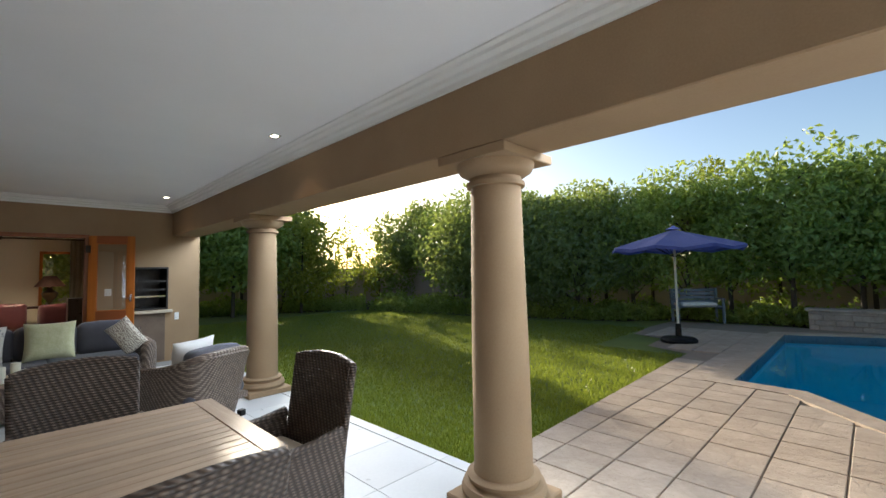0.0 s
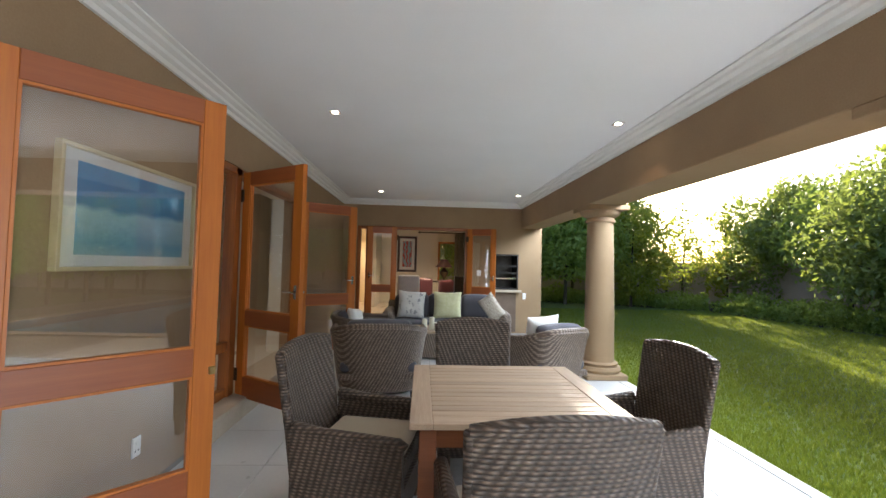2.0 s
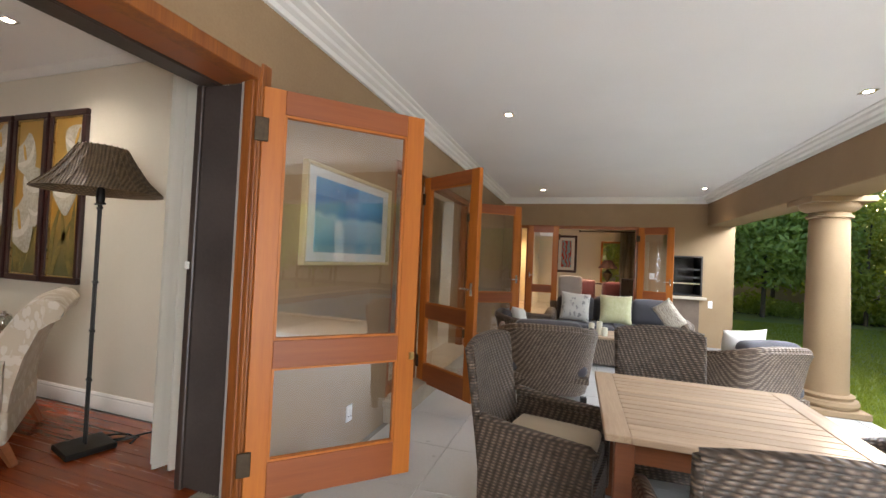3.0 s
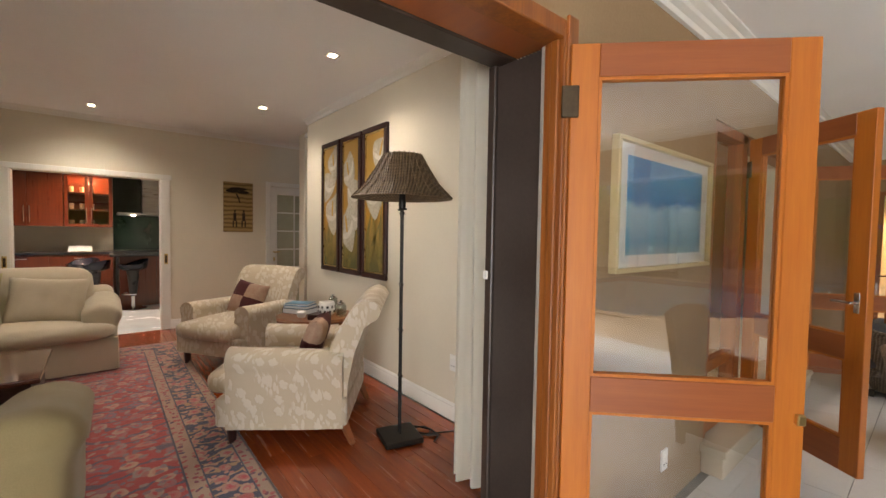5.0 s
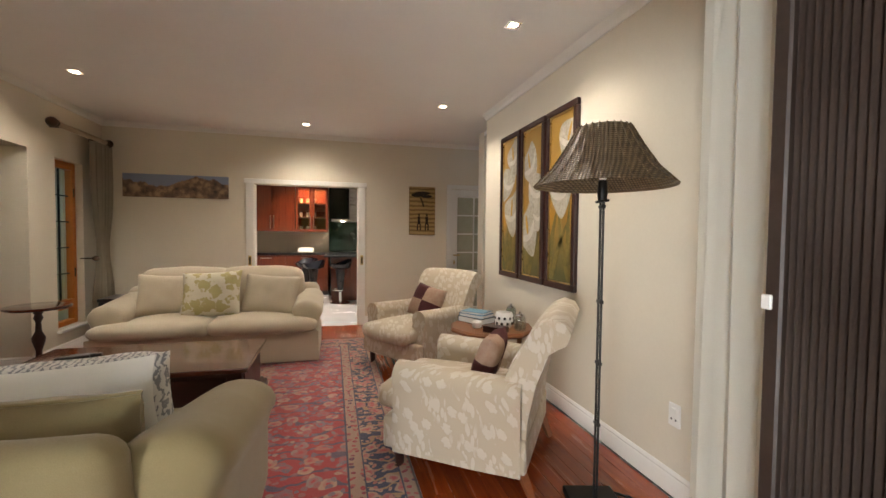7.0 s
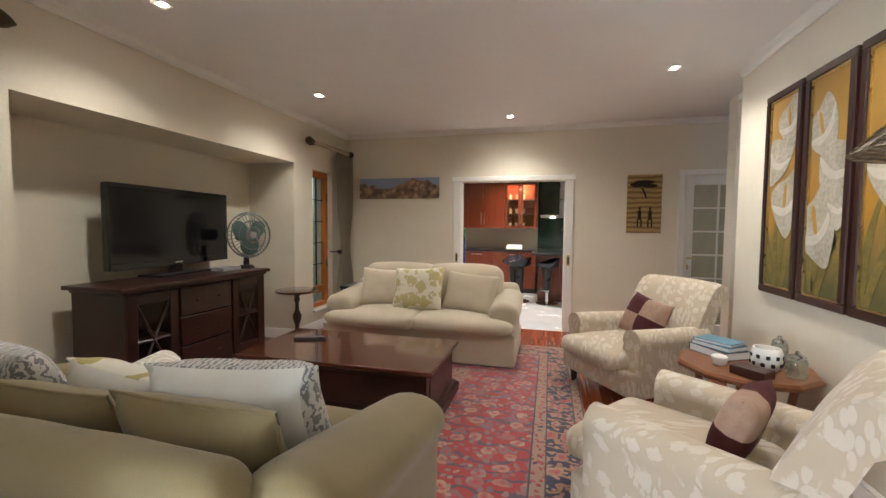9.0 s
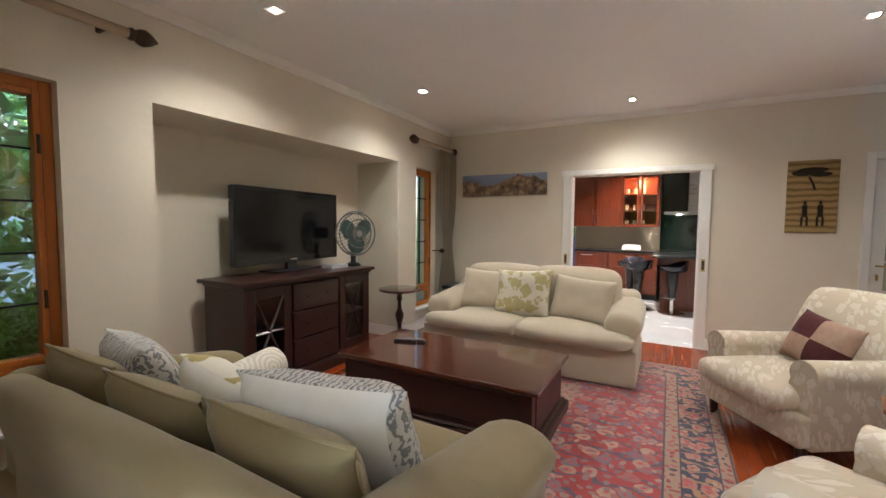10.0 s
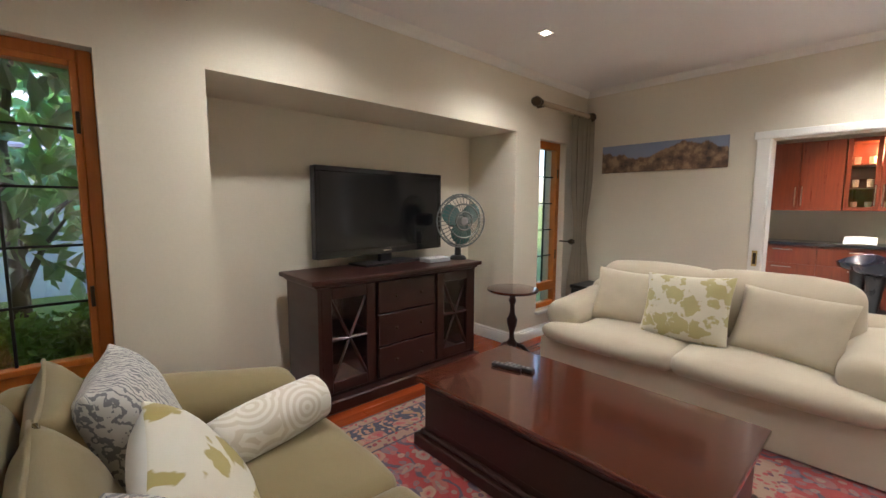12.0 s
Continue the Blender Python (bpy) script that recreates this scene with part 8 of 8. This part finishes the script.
part("finial", lathe([(0.01, -0.04), (0.04, 0.0), (0.01, 0.04)], 10), BRONZE, rd).matrix_local = pose(-0.17, 13.25, 2.28)
cn = thing("console_table", pose(0.75, 12.75, 0), "dark wooden console table under the far window", "console table")
part("top", box(-0.7, 0.7, -0.22, 0.22, 0.72, 0.76, bevel=0.006), MAHOGANY, cn)
for x in (-0.64, 0.64):
    for y in (-0.17, 0.17):
        part("leg", box(x - 0.03, x + 0.03, y - 0.03, y + 0.03, 0, 0.72), MAHOGANY, cn)
tl = thing("table_lamp", pose(0.62, 12.7, 0.76), "urn-shaped table lamp with a dark shade", "table lamp")
part("base", lathe([(0.09, 0), (0.09, 0.02), (0.03, 0.04), (0.05, 0.1), (0.13, 0.22), (0.14, 0.28), (0.05, 0.36), (0.03, 0.45)], 20), surf("aged_brass_urn", (0.10, 0.07, 0.04), (0.2, 0.15, 0.09), 6, 0.35, 0.1, 40, 0.7), tl, smooth=50)
part("shade", lathe([(0.27, 0.42), (0.10, 0.66), (0.095, 0.66), (0.26, 0.42)], 24), surf("dark_red_shade", (0.05, 0.02, 0.015), (0.09, 0.04, 0.03), 5, 0.8), tl, smooth=50)


def room_chair(m, mat, label, w=0.6, h=0.95, name="club_chair"):
    t = thing(name, m, label, "armchair")
    part("seat", soft_box(-w / 2, w / 2, -0.32, 0.3, 0.12, 0.45, 0.05, 0.01, 4), mat, t, smooth=60)
    part("backrest", soft_box(-w / 2, w / 2, 0.18, 0.36, 0.4, h, 0.06, 0.01, 4), mat, t, smooth=60)
    for x in (-w / 2 + 0.06, w / 2 - 0.06):
        for y in (-0.26, 0.26):
            part("leg", box(x - 0.025, x + 0.025, y - 0.025, y + 0.025, 0, 0.13), MAHOGANY, t)


MAROON = cloth("maroon_leather", (0.07, 0.012, 0.015), (0.12, 0.025, 0.03), 4, 90, 0.45)
PALEGREY = cloth("pale_grey_chair_cloth", (0.34, 0.32, 0.30), (0.44, 0.42, 0.39))
room_chair(pose(-0.15, 11.8, 0, 0, 0, 180), MAROON, "maroon leather club chair in the far room", 0.8, 0.88)
room_chair(pose(0.65, 11.5, 0, 0, 0, 200), MAROON, "maroon leather club chair in the far room", 0.7, 0.85)
room_chair(pose(-0.35, 9.9, 0, 0, 0, 180), PALEGREY, "pale grey upholstered dining chair in the far room", 0.5, 1.0, "dining_side_chair")
solid("black_cabinet", box(-0.24, 0.24, -0.2, 0.2, 0, 0.98, bevel=0.008), BLACKPLASTIC, "tall black loudspeaker cabinet in the far room", "loudspeaker", pose(1.02, 10.6, -0.003))

# ---- bar room glimpsed through the side doors ----
bc = thing("bar_counter", pose(-4.6, 5.6, -0.003, 0, 0, 8), "dark timber bar counter in the bar room", "counter")
part("body", box(-0.3, 0.3, -1.1, 1.1, 0, 1.02), MAHOGANY, bc)
part("top", box(-0.4, 0.4, -1.2, 1.2, 1.02, 1.07, bevel=0.008), MAHOGANY_TOP, bc)


def tall_stool(x, y, rz):
    t = thing("tall_stool", pose(x, y, -0.003, 0, 0, rz), "tall black wooden bar chair with slatted back", "stool", "bar room stools")
    part("seat", soft_box(-0.2, 0.2, -0.2, 0.2, 0.70, 0.77, 0.025, 0.005, 3), BLACKPLASTIC, t, smooth=60)
    for a in (-0.17, 0.17):
        part("leg", tube([(a, -0.17, 0.71), (a * 1.15, -0.2, 0)], 0.018, 6), MAHOGANY, t)
        part("leg", tube([(a, 0.19, 1.12), (a, 0.17, 0.71), (a * 1.15, 0.21, 0)], 0.018, 6), MAHOGANY, t)
    for z in (0.86, 0.98, 1.09):
        part("back_slat", box(-0.17, 0.17, 0.17, 0.195, z, z + 0.06, bevel=0.004), MAHOGANY, t)
    part("foot_rail", boxes([(-0.19, 0.19, -0.195, -0.175, 0.24, 0.265), (-0.19, 0.19, 0.18, 0.2, 0.3, 0.32)]), CHROME, t)


for x, y, rz in ((-3.75, 4.75, -80), (-3.7, 5.45, -95), (-3.72, 6.1, -85)):
    tall_stool(x, y, rz)
framed("framed_mirror", pose(-6.5, 6.0, 1.15, 0, 0, 90), 0.9, 0.8, surf("mirror_glass", (0.7, 0.7, 0.7), (0.72, 0.72, 0.72), 3, 0.03, 0.0, 50, 1.0), "dark-framed mirror on the bar room wall", MAHOGANY, 0.07, 0.0)
bl = thing("table_lamp", pose(-4.6, 6.4, 1.067), "small bar lamp with a dark shade", "table lamp")
part("base", lathe([(0.08, 0), (0.03, 0.03), (0.05, 0.15), (0.02, 0.3)], 16), BRONZE, bl, smooth=50)
part("shade", lathe([(0.16, 0.28), (0.09, 0.46), (0.085, 0.46), (0.15, 0.28)], 20), RATTAN, bl, smooth=50)
rk = thing("wine_rack", pose(-6.3, 4.6, 0), "dark shelf unit against the bar room wall", "shelf")
part("frame", boxes([(-0.2, 0.2, -0.6, -0.57, 0, 1.3), (-0.2, 0.2, 0.57, 0.6, 0, 1.3), (-0.2, 0.2, -0.57, 0.57, 1.27, 1.3)] + [(-0.2, 0.2, -0.57, 0.57, 0.1 + i * 0.3, 0.12 + i * 0.3) for i in range(4)]), MAHOGANY, rk)

# ---- laid pieces: floor strips, tiles, paving stones ----
def shared(name, bm, mat):
    return mesh_of(name, bm, mat)


def lay(me, name, parent, m):
    ob = new(name, me)
    ob.parent = parent
    ob.matrix_basis = m
    return ob


floor_ob = bpy.data.objects["floor_lounge"]
rng = random.Random(17)
strip = {}
pw = 0.0895
for i in range(int(5.5 / pw) + 1):
    y = -2.33 + pw * (i + 0.5)
    if y > 3.2:
        break
    x = -7.43 - rng.uniform(0, 0.9)
    while x < -2.04:
        L = rng.choice((0.9, 1.2, 1.5))
        a, c = max(x, -7.43), min(x + L, -2.035)
        if c - a > 0.06 and (y < 2.18 or a < -5.85):
            key = round(c - a, 3)
            if key not in strip:
                strip[key] = shared("plank", box(-(c - a) / 2 + 0.0006, (c - a) / 2 - 0.0006, -pw / 2 + 0.0006, pw / 2 - 0.0006, -0.012, 0, bevel=0.0012), FLOORWOOD)
            lay(strip[key], "plank", floor_ob, pose((a + c) / 2, y, rng.uniform(-0.0003, 0.0003)))
        x += L
setting("floor_niche", boxes([(-6.11, -3.44, -2.96, -2.33, -0.012, -0.001)]), FLOORWOOD, "red-brown floor inside the niche")

slab = setting("floor_verandah", boxes([(-1.75, 2.63, -4.1, 8.9, PATIO - 0.3, PATIO - 0.008)]), GROUT, "pale tiled verandah floor")
tile = shared("tile", box(-0.298, 0.298, -0.298, 0.298, -0.009, 0, bevel=0.002), GLASSTILE)
edge_tile = shared("tile", box(-0.058, 0.058, -0.298, 0.298, -0.009, 0, bevel=0.002), GLASSTILE)
for j in range(22):
    y = -4.1 + 0.6 * j + 0.2
    if y > 8.65:
        continue
    for i in range(7):
        lay(tile, "tile", slab, pose(-1.40 + 0.6 * i, y, PATIO, 0, 0, 90 * rng.randrange(4)))
    lay(edge_tile, "tile", slab, pose(2.57, y, PATIO))

pave = bpy.data.objects["pavement"]
ca, sa = math.cos(radians(-1.8)), math.sin(radians(-1.8))
PITCH, HALF = 0.43, 0.2085
stones = []
for q in range(5):
    bm = box(-HALF, HALF, -HALF, HALF, -0.012, 0.016, bevel=0.005)
    bmesh.ops.subdivide_edges(bm, edges=[e for e in bm.edges if e.calc_length() > 0.3 and e.verts[0].co.z > 0 and e.verts[1].co.z > 0], cuts=1, use_grid_fill=True)
    for v in bm.verts:
        if v.co.z > 0.01:
            v.co.z += rng.uniform(-0.002, 0.002)
    stones.append(shared("paving_stone", bm, PAVER))
for j in range(-7, 6):
    for i in range(-3, 20):
        a, c = (i + 0.5) * PITCH, (j + 0.5) * PITCH
        corners = [(a + u * HALF, c + v * HALF) for u, v in ((-1, -1), (1, -1), (1, 1), (-1, 1), (0, 0))]
        pts = [(3.43 + p * ca - r_ * sa, 0.95 + p * sa + r_ * ca) for p, r_ in corners]
        good = [inside(p, DECK) and not inside(p, POOL) for p in pts]
        if not any(good) or any(inside(p, POOL) for p in pts[:4]) or min(p[0] for p in pts) > 11.6:
            continue
        if all(good):
            lay(rng.choice(stones), "paving_stone", pave, pose(*pts[4], GROUND + 0.022 + rng.uniform(0, 0.003), 0, 0, -1.8 + 90 * rng.randrange(4)))
        elif max(p[0] for p in pts) < 8.1:
            bm = box(-HALF, HALF, -HALF, HALF, -0.012, 0.016, bevel=0.005)
            bmesh.ops.transform(bm, matrix=pose(*pts[4], GROUND + 0.023, 0, 0, -1.8), verts=bm.verts)
            for co, no in (((0, 2.085, 0), (0, 1, 0)), ((2.64, 0, 0), (-1, 0, 0))):
                bmesh.ops.bisect_plane(bm, geom=bm.verts[:] + bm.edges[:] + bm.faces[:], plane_co=co, plane_no=no, clear_outer=True)
                bmesh.ops.holes_fill(bm, edges=[e for e in bm.edges if e.is_boundary])
            if len(bm.faces) > 3:
                lay(shared("paving_stone", bm, PAVER), "paving_stone", pave, Matrix())
